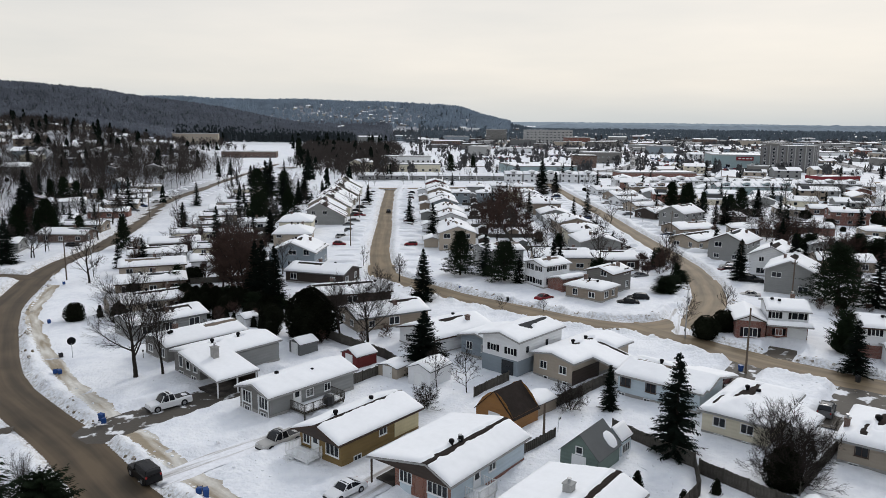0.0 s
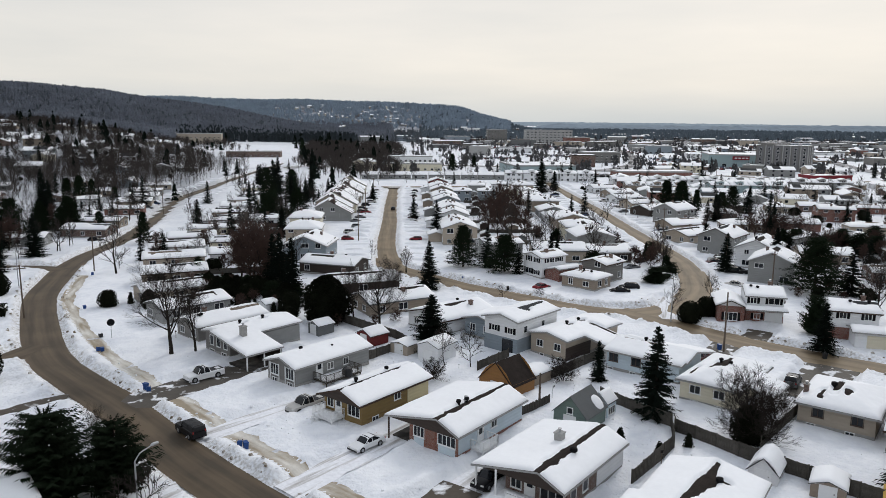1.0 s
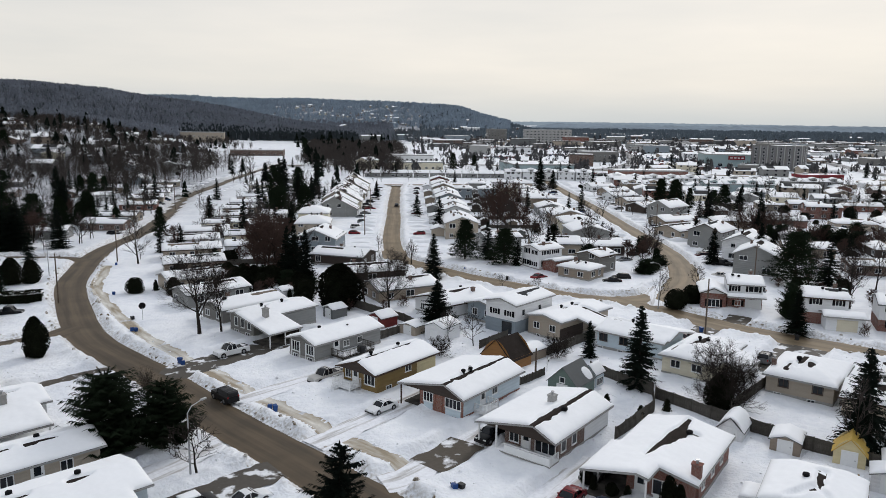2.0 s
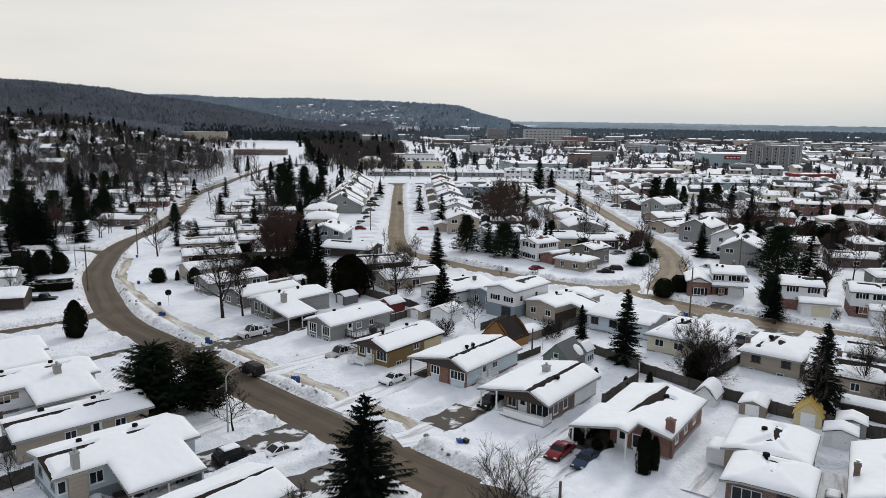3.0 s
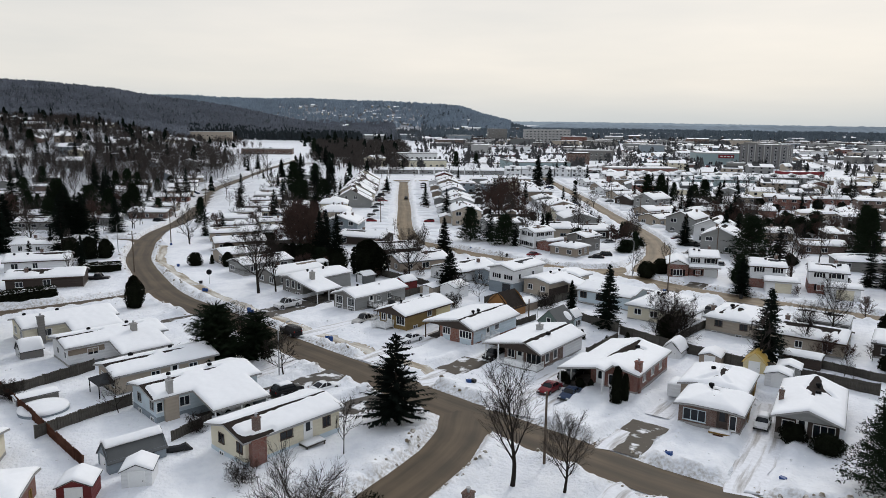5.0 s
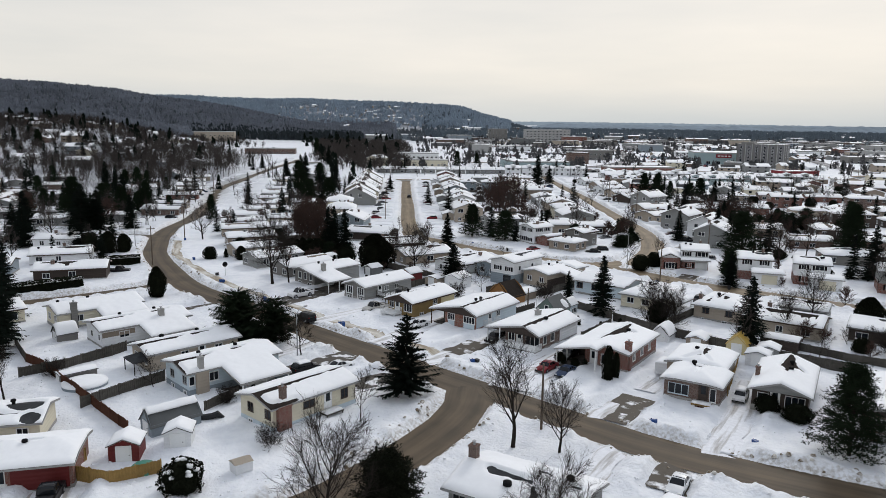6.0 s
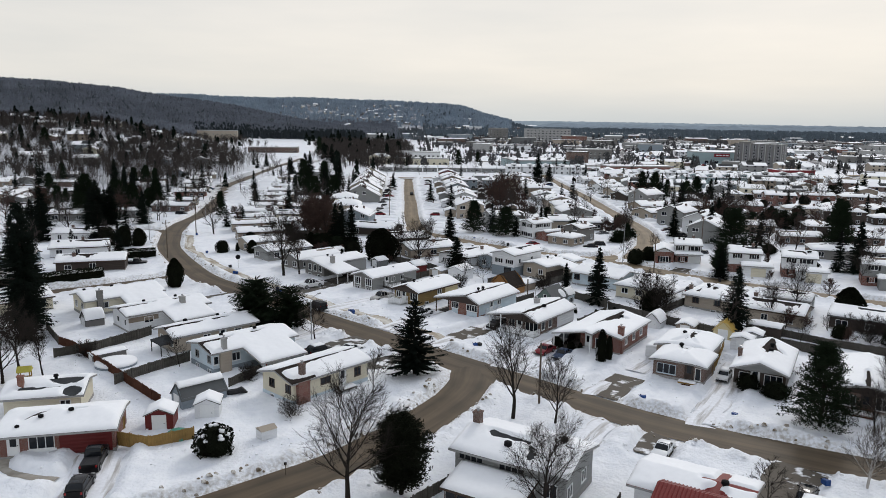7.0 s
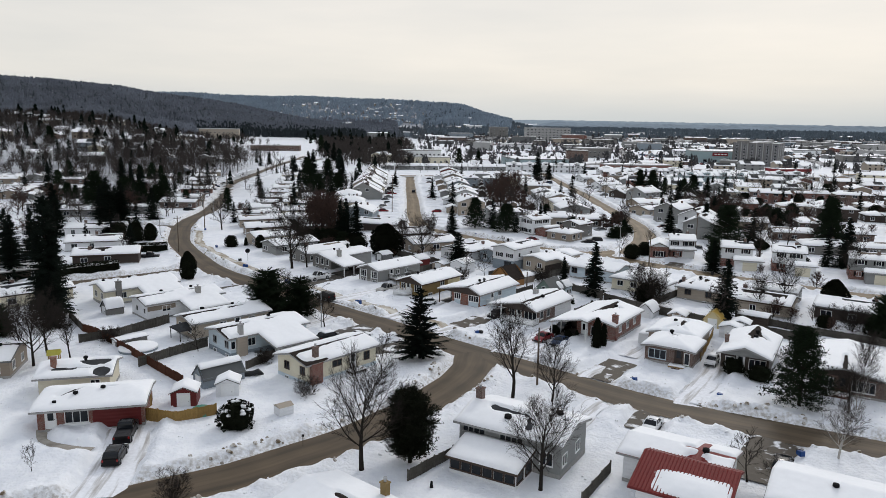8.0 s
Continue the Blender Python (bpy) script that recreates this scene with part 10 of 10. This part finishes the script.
for a in (-1.6, 1.6):
    for c in (-1.6, 1.6):
        add_post(gz, a, c, 2.1, VENT, 0.05)
# the snow-covered round pool and the pale storage box
pool = thing("swimming_pool", -48.6, 31.8, 0, 0, "round above-ground pool mounded with snow", "pool")
v, f = tube([(0, 0, -0.1), (0, 0, 0.95)], [2.6, 2.6], 28, cap=False)
mesh_object("wall", v, f, SIDE["bluegrey"], pool)
v, f = tube([(0, 0, 0.8), (0, 0, 1.0), (0, 0, 1.12), (0, 0, 1.16)], [2.66, 2.6, 1.9, 0.3], 28)
mesh_object("snow", v, f, ROOFSNOW, pool, smooth=True)
sbx = thing("storage_box", -23.4, 10.2, 0, 40, "pale resin garden storage box in the snow", "box")
v, f = boxes((-0.85, 0.85, -0.7, 0.7, -0.1, 1.45))
mesh_object("body", v, f, SIDE["white"], sbx)
v, f = ([(-0.92, -0.76, 1.45), (0.92, -0.76, 1.45), (0.92, 0.76, 1.45), (-0.92, 0.76, 1.45), (-0.92, 0, 1.75), (0.92, 0, 1.75)], [(0, 1, 5, 4), (2, 3, 4, 5), (0, 4, 3), (1, 2, 5), (0, 3, 2, 1)])
mesh_object("lid", v, f, SIDE["beige"], sbx, "cream gabled lid")
tarp = thing("covered_pile", -32.6, 10.2, 0, 20, "heap under a green tarpaulin inside a fence", "pile")
v, f = tube([(0, 0, 0), (0, 0, 0.6), (0, 0, 1.0), (0, 0, 1.15)], [1.5, 1.35, 0.9, 0.3], 9)
mesh_object("tarpaulin", v, f, material("green_tarp", (0.05, 0.20, 0.15), 0.6, var=0.3, scale=2), tarp)

# poles
BLUEBIN = material("bin_blue", (0.012, 0.055, 0.20), 0.5, var=0.15)
BLACKBIN = material("bin_black", (0.016, 0.017, 0.019), 0.55, var=0.15)


def utility_pole(x, y, hgt, label="weathered wooden utility pole in a snowbank", arm=True, lean=0.0):
    p = thing("utility_pole", x, y, 0, 35, label, "pole", "utility poles")
    v, f = tube([(0, 0, -0.4), (lean, 0, hgt)], [0.15, 0.10], 9)
    mesh_object("shaft", v, f, POLE, p)
    if arm:
        v, f = boxes((-0.9, 0.9, -0.06, 0.06, hgt - 0.7, hgt - 0.56))
        mesh_object("crossarm", v, f, POLE, p)
        for k in (-0.75, 0.75):
            v, f = tube([(k, 0, hgt - 0.56), (k, 0, hgt - 0.36)], [0.05, 0.03], 6)
            mesh_object("insulator", v, f, VENT, p)
    return p


def street_lamp(x, y, rot, hgt=8.0, label="grey street lamp with a curved arm over the snow"):
    p = thing("street_lamp", x, y, 0, rot, label, "lamp", "street lamps")
    v, f = tube([(0, 0, -0.3), (0, 0, hgt * 0.6), (0, 0, hgt - 0.6), (0.5, 0, hgt - 0.1), (1.6, 0, hgt + 0.1)], [0.10, 0.08, 0.06, 0.05, 0.045], 8)
    mesh_object("pole", v, f, GALV, p)
    v, f = tube([(1.5, 0, hgt + 0.1), (1.7, 0, hgt + 0.14), (2.2, 0, hgt + 0.12), (2.3, 0, hgt + 0.08)], [0.05, 0.14, 0.12, 0.04], 8)
    mesh_object("head", v, f, GALV, p)
    return p


utility_pole(6.1, 19.9, 8.0, arm=False)
utility_pole(40.2, 93.3, 9.0, "slim grey-blue pole beside a snowy street", arm=False)
street_lamp(-24.9, 44.4, 60, 7.0)
street_lamp(37.3, 109.0, 200, 8.5)
street_lamp(-78.0, 160.0, 180, 8.0)
street_lamp(-82.5, 128.0, 20, 8.0)
utility_pole(10.6, 72.4, 4.0, "short weathered post in a back yard", arm=False)
for k, (x, y) in enumerate(((-70.5, 108.5), (-76.0, 145.0), (-97.0, 205.0), (-99.0, 245.0), (-24.0, 188.0), (-27.5, 240.0), (-30.5, 300.0), (62.0, 150.0), (63.0, 200.0), (64.5, 250.0), (62.5, 128.0), (150.0, 395.0), (190.0, 380.0), (230.0, 360.0), (120.0, 440.0), (70.0, 435.0))):
    utility_pole(x, y, 9.0)


def mailbox_dish(x, y):
    p = thing("satellite_dish", x, y, 0, 30, "dark round satellite dish on a thin post", "dish")
    v, f = tube([(0, 0, -0.2), (0, 0, 2.6)], [0.04, 0.04], 6)
    mesh_object("post", v, f, GALV, p)
    v, f = tube([(0, -0.06, 2.9), (0, 0.0, 2.9), (0, 0.06, 2.9)], [0.1, 0.55, 0.5], 14)
    mesh_object("dish", v, f, VENT, p)


mailbox_dish(-50.3, 96.1)
hoop = thing("basketball_hoop", 12.2, 73.2, 0, 60, "basketball hoop on a post in a snowy yard", "hoop")
hoop.matrix_basis = hoop.matrix_basis @ Matrix.Scale(0.72, 4)
v, f = tube([(0, 0, -0.2), (0, 0, 2.9)], [0.05, 0.05], 6)
mesh_object("post", v, f, GALV, hoop)
v, f = boxes((-0.6, 0.6, -0.25, -0.2, 2.6, 3.4))
mesh_object("backboard", v, f, TRIM, hoop)
v, f = boxes((-0.25, 0.25, -0.27, -0.25, 2.8, 3.1))
mesh_object("target", v, f, VENT, hoop)


def bin_(x, y, rot, mat, label, tipped=False):
    b = thing("wheelie_bin", x, y, 0.12 if not tipped else 0.62, rot, label, "bin", "kerbside bins")
    b.matrix_basis = b.matrix_basis @ Matrix.Scale(0.78, 4)
    if tipped:
        b.matrix_basis = b.matrix_basis @ pose(0, 0, 0, 82, 0, 0)
    V = [(-0.25, -0.28, 0), (0.25, -0.28, 0), (0.25, 0.24, 0), (-0.25, 0.24, 0), (-0.31, -0.36, 0.95), (0.31, -0.36, 0.95), (0.31, 0.34, 0.95), (-0.31, 0.34, 0.95)]
    mesh_object("tub", V, box(0, 1, 0, 1, 0, 1)[1], mat, b)
    v, f = ([(-0.33, -0.38, 0.95), (0.33, -0.38, 0.95), (0.33, 0.38, 0.95), (-0.33, 0.38, 0.95), (-0.30, -0.34, 1.02), (0.30, -0.34, 1.02), (0.30, 0.36, 1.08), (-0.30, 0.36, 1.08)], box(0, 1, 0, 1, 0, 1)[1])
    mesh_object("lid", v, f, mat, b)
    for s in (-0.27, 0.27):
        v, f = tube([(s - 0.03, 0.27, 0.1), (s + 0.03, 0.27, 0.1)], [0.1, 0.1], 10)
        mesh_object("wheel", v, f, BLACKBIN, b)
    return b


for x, y, rot, m, tip in ((-36.5, 75.4, 20, 0, 1), (-37.2, 76.2, 70, 0, 0), (-21.3, 60.6, 10, 0, 1), (-20.6, 60.0, 30, 0, 0), (-49.0, 90.2, 40, 0, 0), (-49.8, 90.8, 20, 0, 1), (-52.6, 97.2, 40, 1, 1), (-62.8, 113.5, 40, 0, 0), (-74.8, 141.5, 30, 0, 1),
                          (-0.6, 42.6, 20, 0, 1), (0.2, 42.2, 50, 1, 0), (18.5, 22.6, 40, 0, 1), (27.9, 17.2, 40, 0, 0), (30.2, 2.2, 10, 0, 1), (-15.4, -6.2, 20, 0, 0), (39.9, 94.2, 20, 0, 0), (53.4, 90.3, 10, 1, 0), (3.4, 140.2, 10, 0, 0), (-3.2, 146.4, 0, 1, 0), (12.0, 131.4, 0, 1, 0)):
    bin_(x, y, rot, BLACKBIN if m else BLUEBIN, ("black" if m else "blue") + (" wheeled bin tipped over in the snowbank" if tip else " wheeled bin standing at the kerb"), bool(tip))

# small things in the yards
mk = thing("garden_ornament", -6.6, -6.0, 0, 0, "small dark cone-shaped garden lantern in snow", "lantern")
v, f = tube([(0, 0, 0), (0, 0, 0.5), (0, 0, 0.55), (0, 0, 1.1)], [0.32, 0.22, 0.16, 0.10], 8)
mesh_object("body", v, f, VENT, mk)
ac = thing("grill", -12.9, 79.6, 0.9, 49, "black covered barbecue on a deck", "grill")
v, f = tube([(0, 0, 0), (0, 0, 0.75), (0, 0, 1.0), (0, 0, 1.1)], [0.62, 0.66, 0.52, 0.2], 8)
mesh_object("cover", v, f, BLACKBIN, ac)
snm = thing("snowmobile", -29.9, 22.0, 0.2, 20, "dark covered snowmobile beside a shed", "snowmobile")
v, f = tube([(-1.3, 0, 0.3), (-0.9, 0, 0.55), (0.1, 0, 0.6), (0.6, 0, 0.75), (1.3, 0, 0.3)], [0.15, 0.38, 0.36, 0.42, 0.12], 8)
mesh_object("cover", v, f, BLACKBIN, snm)
bench = thing("picnic_table", -50.0, -2.6, 0.1, 10, "wooden picnic table half buried in snow", "table")
v, f = boxes((-0.9, 0.9, -0.35, 0.35, 0.55, 0.62))
mesh_object("tabletop", v, f, WOOD_GREY, bench)
for s in (-0.7, 0.7):
    v, f = boxes((-0.9, 0.9, s - 0.12, s + 0.12, 0.35, 0.4))
    mesh_object("seat", v, f, WOOD_GREY, bench)
wh = thing("camping_trailer", 25.2, 39.6, 0.05, 58, "small white trailer box parked beside a house", "trailer")
v, f = boxes((-1.5, 1.5, -0.9, 0.9, 0.35, 1.9))
mesh_object("body", v, f, SIDE["white"], wh)
v, f = sheet([(-1.5, 1.5, -0.9, 0.9)], grid_lines([-1.5, 1.5], 0.4), grid_lines([-0.9, 0.9], 0.4), lambda u, w: 2.1 - 0.12 * (u / 1.5) ** 4 - 0.1 * (w / 0.9) ** 4, lambda u, w: 1.88)
mesh_object("snow", v, f, ROOFSNOW, wh, smooth=True)
for s in (-0.9, 0.9):
    v, f = tube([(0, s - 0.08, 0.33), (0, s + 0.08, 0.33)], [0.33, 0.33], 14)
    mesh_object("wheel", v, f, TYRE, wh)

# cars
car("jeep", "black", -27.3, 63.4, 135, "black boxy off-road car stopped on the sandy street", z=0.08)
car("pickup", "white", -31.4, 80.4, 225, "white crew-cab pickup on a slushy driveway")
car("pickup", "silver", -16.4, 70.6, 228, "silver pickup parked beside an ochre house")
car("sedan", "white", -8.5, 60.8, 228, "white sedan on a tyre-tracked snowy drive")
car("suv", "black", 3.6, 53.4, 230, "black car nosed out of a carport", z=0.08)
car("sedan", "red", 9.6, 40.6, 232, "dark red sedan on a packed snow drive")
car("sedan", "blue", 11.9, 38.7, 232, "dark blue sedan on a packed snow drive")
car("suv", "black", 13.6, 46.2, 235, "black car in the shade of a carport")
car("hatch", "white", 31.8, 30.6, 238, "snow-covered small car between two houses", snow=0.18)
car("suv", "white", -27.6, 33.4, 44, "white car under a snowy carport roof")
car("suv", "black", -22.7, 38.8, 44, "black car with snow on its roof", snow=0.12)
car("sedan", "white", -18.3, 39.9, 44, "white sedan on a slushy drive")
car("pickup", "black", -74.2, 99.2, 14, "black pickup beside a dark hedge")
car("pickup", "black", -38.6, 4.6, 103, "black pickup in front of a red garage")
car("suv", "black", -37.4, -0.6, 100, "black car with roof rails on a tracked snowy drive")
car("sedan", "white", 17.2, 8.4, 238, "pale car half hidden by a snowbank")
car("suv", "black", 27.4, -0.6, 58, "black car on a bare asphalt drive")
car("suv", "grey", 44.0, 80.0, 55, "grey car parked on a slushy drive")
car("suv", "green", 46.8, 78.2, 55, "dark green car parked on a slushy drive")
car("sedan", "maroon", 35.6, 89.6, 50, "dark maroon car beside a house")
car("sedan", "red", 18.9, 133.0, 40, "red sedan in front of a garage")
car("sedan", "black", 33.8, 130.2, 175, "black car by a snowy lawn")
car("suv", "black", 36.4, 133.2, 175, "black car beside a low hedge")
car("suv", "black", 46.5, 160.5, 20, "black car among shrubs by the crescent")
car("sedan", "grey", 42.0, 153.5, 200, "dark grey car on a snowy drive by the crescent")
car("suv", "maroon", 63.0, 160.0, 170, "maroon car on a drive opposite the crescent")
car("pickup", "silver", 65.5, 163.5, 170, "silver pickup on a drive opposite the crescent")
car("pickup", "black", 64.0, 149.0, 165, "black pickup on a snowy drive opposite the bend")
car("sedan", "silver", 58.6, 136.6, 160, "silver car on a drive opposite the bend")
car("suv", "grey", 60.2, 121.8, 150, "grey car on a snowy drive")
car("suv", "black", -94.2, 184.6, 0, "black car parked on a snowy drive")
rr = random.Random(12)
PAINTS = ["black", "grey", "silver", "white", "red", "blue", "black", "maroon", "grey"]
WORD = {"black": "black", "grey": "dark grey", "silver": "silver", "white": "white", "red": "red", "blue": "dark blue", "maroon": "maroon", "green": "green"}
for k in range(13):
    y = 190 + 11.6 * k
    for s, x, rot in ((0, -27.2 - 0.035 * (y - 190) - 0.0, 3), (1, -9.0 - 0.04 * (y - 190), 178)):
        for j in range(rr.choice((1, 1, 2)) if s == 0 else rr.choice((0, 1))):
            c = rr.choice(PAINTS)
            car(rr.choice(("sedan", "suv", "hatch")), c, x + rr.uniform(-1, 1), y + 2.6 * j + rr.uniform(-1, 1), rot + rr.uniform(-4, 4), f"{WORD[c]} car on a snowy drive along the crescent", detail=False, z=0.3, snow=rr.choice((0, 0, 0.15)))
for k in range(16):
    y = 150 + 12 * k
    c = rr.choice(PAINTS)
    car(rr.choice(("sedan", "suv", "hatch")), c, rr.choice((47.5, 64.5)) + 0.01 * (y - 150), y, rr.choice((0, 180)), f"{WORD[c]} car on a snowy drive near the crescent", detail=False, z=0.3, snow=rr.choice((0, 0, 0.15)))
car("sedan", "black", -19.6, 262.0, 93, "black car driving on the sandy crescent", z=0.12, detail=False)
for k in range(8):
    c = rr.choice(PAINTS)
    car(rr.choice(("sedan", "suv")), c, -103 - 1.2 * k - rr.uniform(0, 3), 200 + 14 * k, rr.uniform(0, 30), f"{WORD[c]} car beside a house on the long street", detail=False, z=0.3)
# parked cars in the far lots, too many to count
LOTS = ((190, 545, 56, 60), (215, 640, 70, 60), (120, 700, 90, 40), (90, 440, 24, 12), (270, 700, 70, 70), (40, 650, 50, 34), (250, 800, 110, 60), (360, 700, 60, 60), (330, 880, 120, 60), (100, 880, 110, 90), (120, 960, 90, 60))
for x, y, w, d in LOTS:
    lot_ = mesh_object("car_park", [(x - w / 2 - 4, y - d / 2 - 4, 0.16), (x + w / 2 + 4, y - d / 2 - 4, 0.16), (x + w / 2 + 4, y + d / 2 + 4, 0.16), (x - w / 2 - 4, y + d / 2 + 4, 0.16)], [(0, 1, 2, 3)], WORN)
    tagged(lot_, "grey slush-covered car park of the town", "car park", kind="structure")
v_all = {}
for k in range(1100):
    lot = rr.choice(LOTS)
    x, y = lot[0] + rr.uniform(-1, 1) * lot[2] / 2, lot[1] + round(rr.uniform(-1, 1) * lot[3] / 12) * 6 + rr.uniform(-0.6, 0.6)
    c = rr.choice(PAINTS)
    v, f = v_all.setdefault(c, ([], []))
    m = pose(x, y, 0.1, 0, 0, 90 + rr.uniform(-6, 6))
    n = len(v)
    P = [(-2.2, -0.9, 0.2), (2.2, -0.9, 0.2), (2.2, 0.9, 0.2), (-2.2, 0.9, 0.2), (-2.2, -0.9, 0.9), (2.2, -0.9, 0.9), (2.2, 0.9, 0.9), (-2.2, 0.9, 0.9), (-1.5, -0.75, 1.5), (0.9, -0.75, 1.5), (0.9, 0.75, 1.5), (-1.5, 0.75, 1.5)]
    v += [m @ Vector(p) for p in P]
    f += [tuple(i + n for i in q) for q in ((0, 1, 5, 4), (1, 2, 6, 5), (2, 3, 7, 6), (3, 0, 4, 7), (4, 5, 9, 8), (5, 6, 10, 9), (6, 7, 11, 10), (7, 4, 8, 11), (8, 9, 10, 11))]
lots = tagged(new("parked_cars"), "cars parked in the snowy lots of the town", "cars", kind="stuff")
lots.matrix_basis = PLAN
for c, (v, f) in v_all.items():
    mesh_object("cars", v, f, PAINT[c], lots)

# snow clinging to the round cedar by the fence, a swing and small posts
rr = random.Random(8)
cap = thing("snow_clump", -27.6, 6.4, 0.2, 0, "clumps of snow caught on a round cedar shrub", "snow")
for k in range(16):
    a, e = rr.uniform(0, 6.28), rr.uniform(0.35, 1.4)
    c = Vector((1.55 * math.cos(a) * math.cos(e), 1.55 * math.sin(a) * math.cos(e), 1.35 + 1.75 * math.sin(e)))
    q = rr.uniform(0.18, 0.42)
    v, f = tube([c + Vector((0, 0, -0.12)), c + Vector((0, 0, 0.02)), c + Vector((0, 0, 0.12)), c + Vector((0.02, 0, 0.18))], [q * 0.9, q, q * 0.6, q * 0.1], 7)
    mesh_object("clump", v, f, ROOFSNOW, cap, smooth=True)
sw = thing("play_structure", -56.5, 24.5, 0.2, 20, "small yellow-roofed wooden climbing frame", "playground")
for a in (-0.6, 0.6):
    for c in (-0.6, 0.6):
        add_post(sw, a, c, 1.9, WOOD_HONEY, 0.06)
v, f = ([(-0.8, -0.8, 1.9), (0.8, -0.8, 1.9), (0.8, 0.8, 1.9), (-0.8, 0.8, 1.9), (-0.8, 0, 2.5), (0.8, 0, 2.5)], [(0, 1, 5, 4), (2, 3, 4, 5), (0, 4, 3), (1, 2, 5), (3, 2, 1, 0)])
mesh_object("roof", v, f, material("yellow_canvas", (0.42, 0.38, 0.07), 0.7, var=0.2), sw)
v, f = boxes((-0.65, 0.65, -0.65, 0.65, 0.95, 1.05))
mesh_object("platform", v, f, WOOD_HONEY, sw)
for x, y, hh in ((-19.8, 2.6, 1.2), (-40.8, 96.4, 1.4), (20.4, 57.0, 1.5), (22.6, 52.2, 1.2), (-30.6, 17.6, 2.2)):
    p = thing("marker_post", x, y, 0.2, 0, "thin marker post standing in the snow", "post", "posts in the yards")
    v, f = tube([(0, 0, 0), (0, 0, hh)], [0.04, 0.04], 6)
    mesh_object("stake", v, f, POLE, p)
    v, f = boxes((-0.12, 0.12, -0.03, 0.03, hh - 0.2, hh + 0.05))
    mesh_object("plate", v, f, VENT, p)
for x, y, hh in ((17.6, 62.0, 1.4), (20.6, 58.4, 1.5), (24.2, 60.6, 1.4), (12.2, 43.0, 1.0), (14.8, 40.9, 1.1), (17.8, 48.4, 1.0), (19.2, 50.0, 0.9)):
    plant("cedar_small", x, y, hh + 0.3, int(x), 1.2)


# heaps of cleared snow between the drives along the crescent and the east street, too many to count
rr = random.Random(71)
heaps = ([], [])


def heap(x, y, rot, L, W, H):
    c, s_ = math.cos(radians(rot)), math.sin(radians(rot))
    k = len(heaps[0])
    seed = rr.uniform(0, 50)
    for i in range(9):
        for j in range(7):
            u, w = -1 + i / 4, -1 + j / 3
            e = max(0.0, 1 - u * u) ** 0.6 * max(0.0, 1 - w * w) ** 0.6
            a, b = u * L / 2, w * W / 2
            heaps[0].append((x + a * c - b * s_, y + a * s_ + b * c, 0.25 + H * e * (1 + 0.5 * wav(a, b, 1.6, seed))))
    heaps[1].extend((k + i * 7 + j, k + (i + 1) * 7 + j, k + (i + 1) * 7 + j + 1, k + i * 7 + j + 1) for i in range(8) for j in range(6))


for line, near_, far_, step_ in ((ROADS["crescent_road"][0], 3.4, 12.0, 5.3), (ROADS["crescent_east_road"][0], 3.6, 11.0, 6.0), (ROADS["main_road"][0][:120], 4.0, 12.0, 7.0)):
    run = 0.0
    for a, b in zip(line[:-1], line[1:]):
        run += float(np.hypot(*(b - a)))
        if run < step_ or a[1] < 125:
            continue
        run = 0.0
        d = (b - a) / np.hypot(*(b - a))
        for side in (-1, 1):
            mid = (near_ + far_) / 2 + rr.uniform(-1, 1)
            heap(a[0] - side * d[1] * mid, a[1] + side * d[0] * mid, math.degrees(math.atan2(d[0], -d[1])) + rr.uniform(-6, 6), (far_ - near_) * rr.uniform(0.7, 1.05), rr.uniform(1.6, 2.8), rr.uniform(0.6, 1.25))
tagged(mesh_object("snow_heaps", *heaps, SNOW, smooth=True), "heaps of shovelled snow between the drives", "snow", kind="stuff")

# clods, fallen crusts and small drifts over the yards, too many to count
rr = random.Random(404)
DIRTY = two_tone("dirty_crust", (0.16, 0.125, 0.085), (0.62, 0.60, 0.56), 2.2, 0.42, 0.62, 0.85)


def clods(count, xr, yr, test, size, mat, name, label):
    X, Y = np.array([rr.uniform(*xr) for _ in range(count)]), np.array([rr.uniform(*yr) for _ in range(count)])
    verts, faces = [], []
    for x, y, z, d in zip(X, Y, land(X, Y)[0], road_distance(X, Y)):
        if not test(x, y, d):
            continue
        r = rr.uniform(*size) * (1.3 if d < 4 else 1.0)
        hgt, turn, k = r * rr.uniform(0.35, 0.9), rr.uniform(0, 6.28), len(verts)
        ring = [(x + r * rr.uniform(0.7, 1.2) * math.cos(turn + 1.047 * j), y + r * rr.uniform(0.6, 1.1) * math.sin(turn + 1.047 * j), z - 0.05) for j in range(6)]
        verts.extend(ring + [(x + 0.55 * (a - x), y + 0.55 * (b - y), z + hgt * rr.uniform(0.7, 1.0)) for a, b, _ in ring])
        faces.extend([(k + j, k + (j + 1) % 6, k + 6 + (j + 1) % 6, k + 6 + j) for j in range(6)] + [tuple(k + 6 + j for j in range(6))])
    tagged(mesh_object(name, verts, faces, mat), label, "snow", kind="stuff")


clods(2600, (-62, 62), (-12, 92), lambda x, y, d: d > 0.6 and wav(x, y, 9.0, 2) > -0.05, (0.08, 0.22), SNOW, "snow_clods", "clods and crusts of snow over the yards")
clods(16000, (-85, 62), (-12, 150), lambda x, y, d: 0.15 < d < 1.7 and wav(x, y, 6.0, 7) > 0.05, (0.10, 0.26), DIRTY, "dirty_clods", "sandy brown clods thrown up by the plough beside the street")
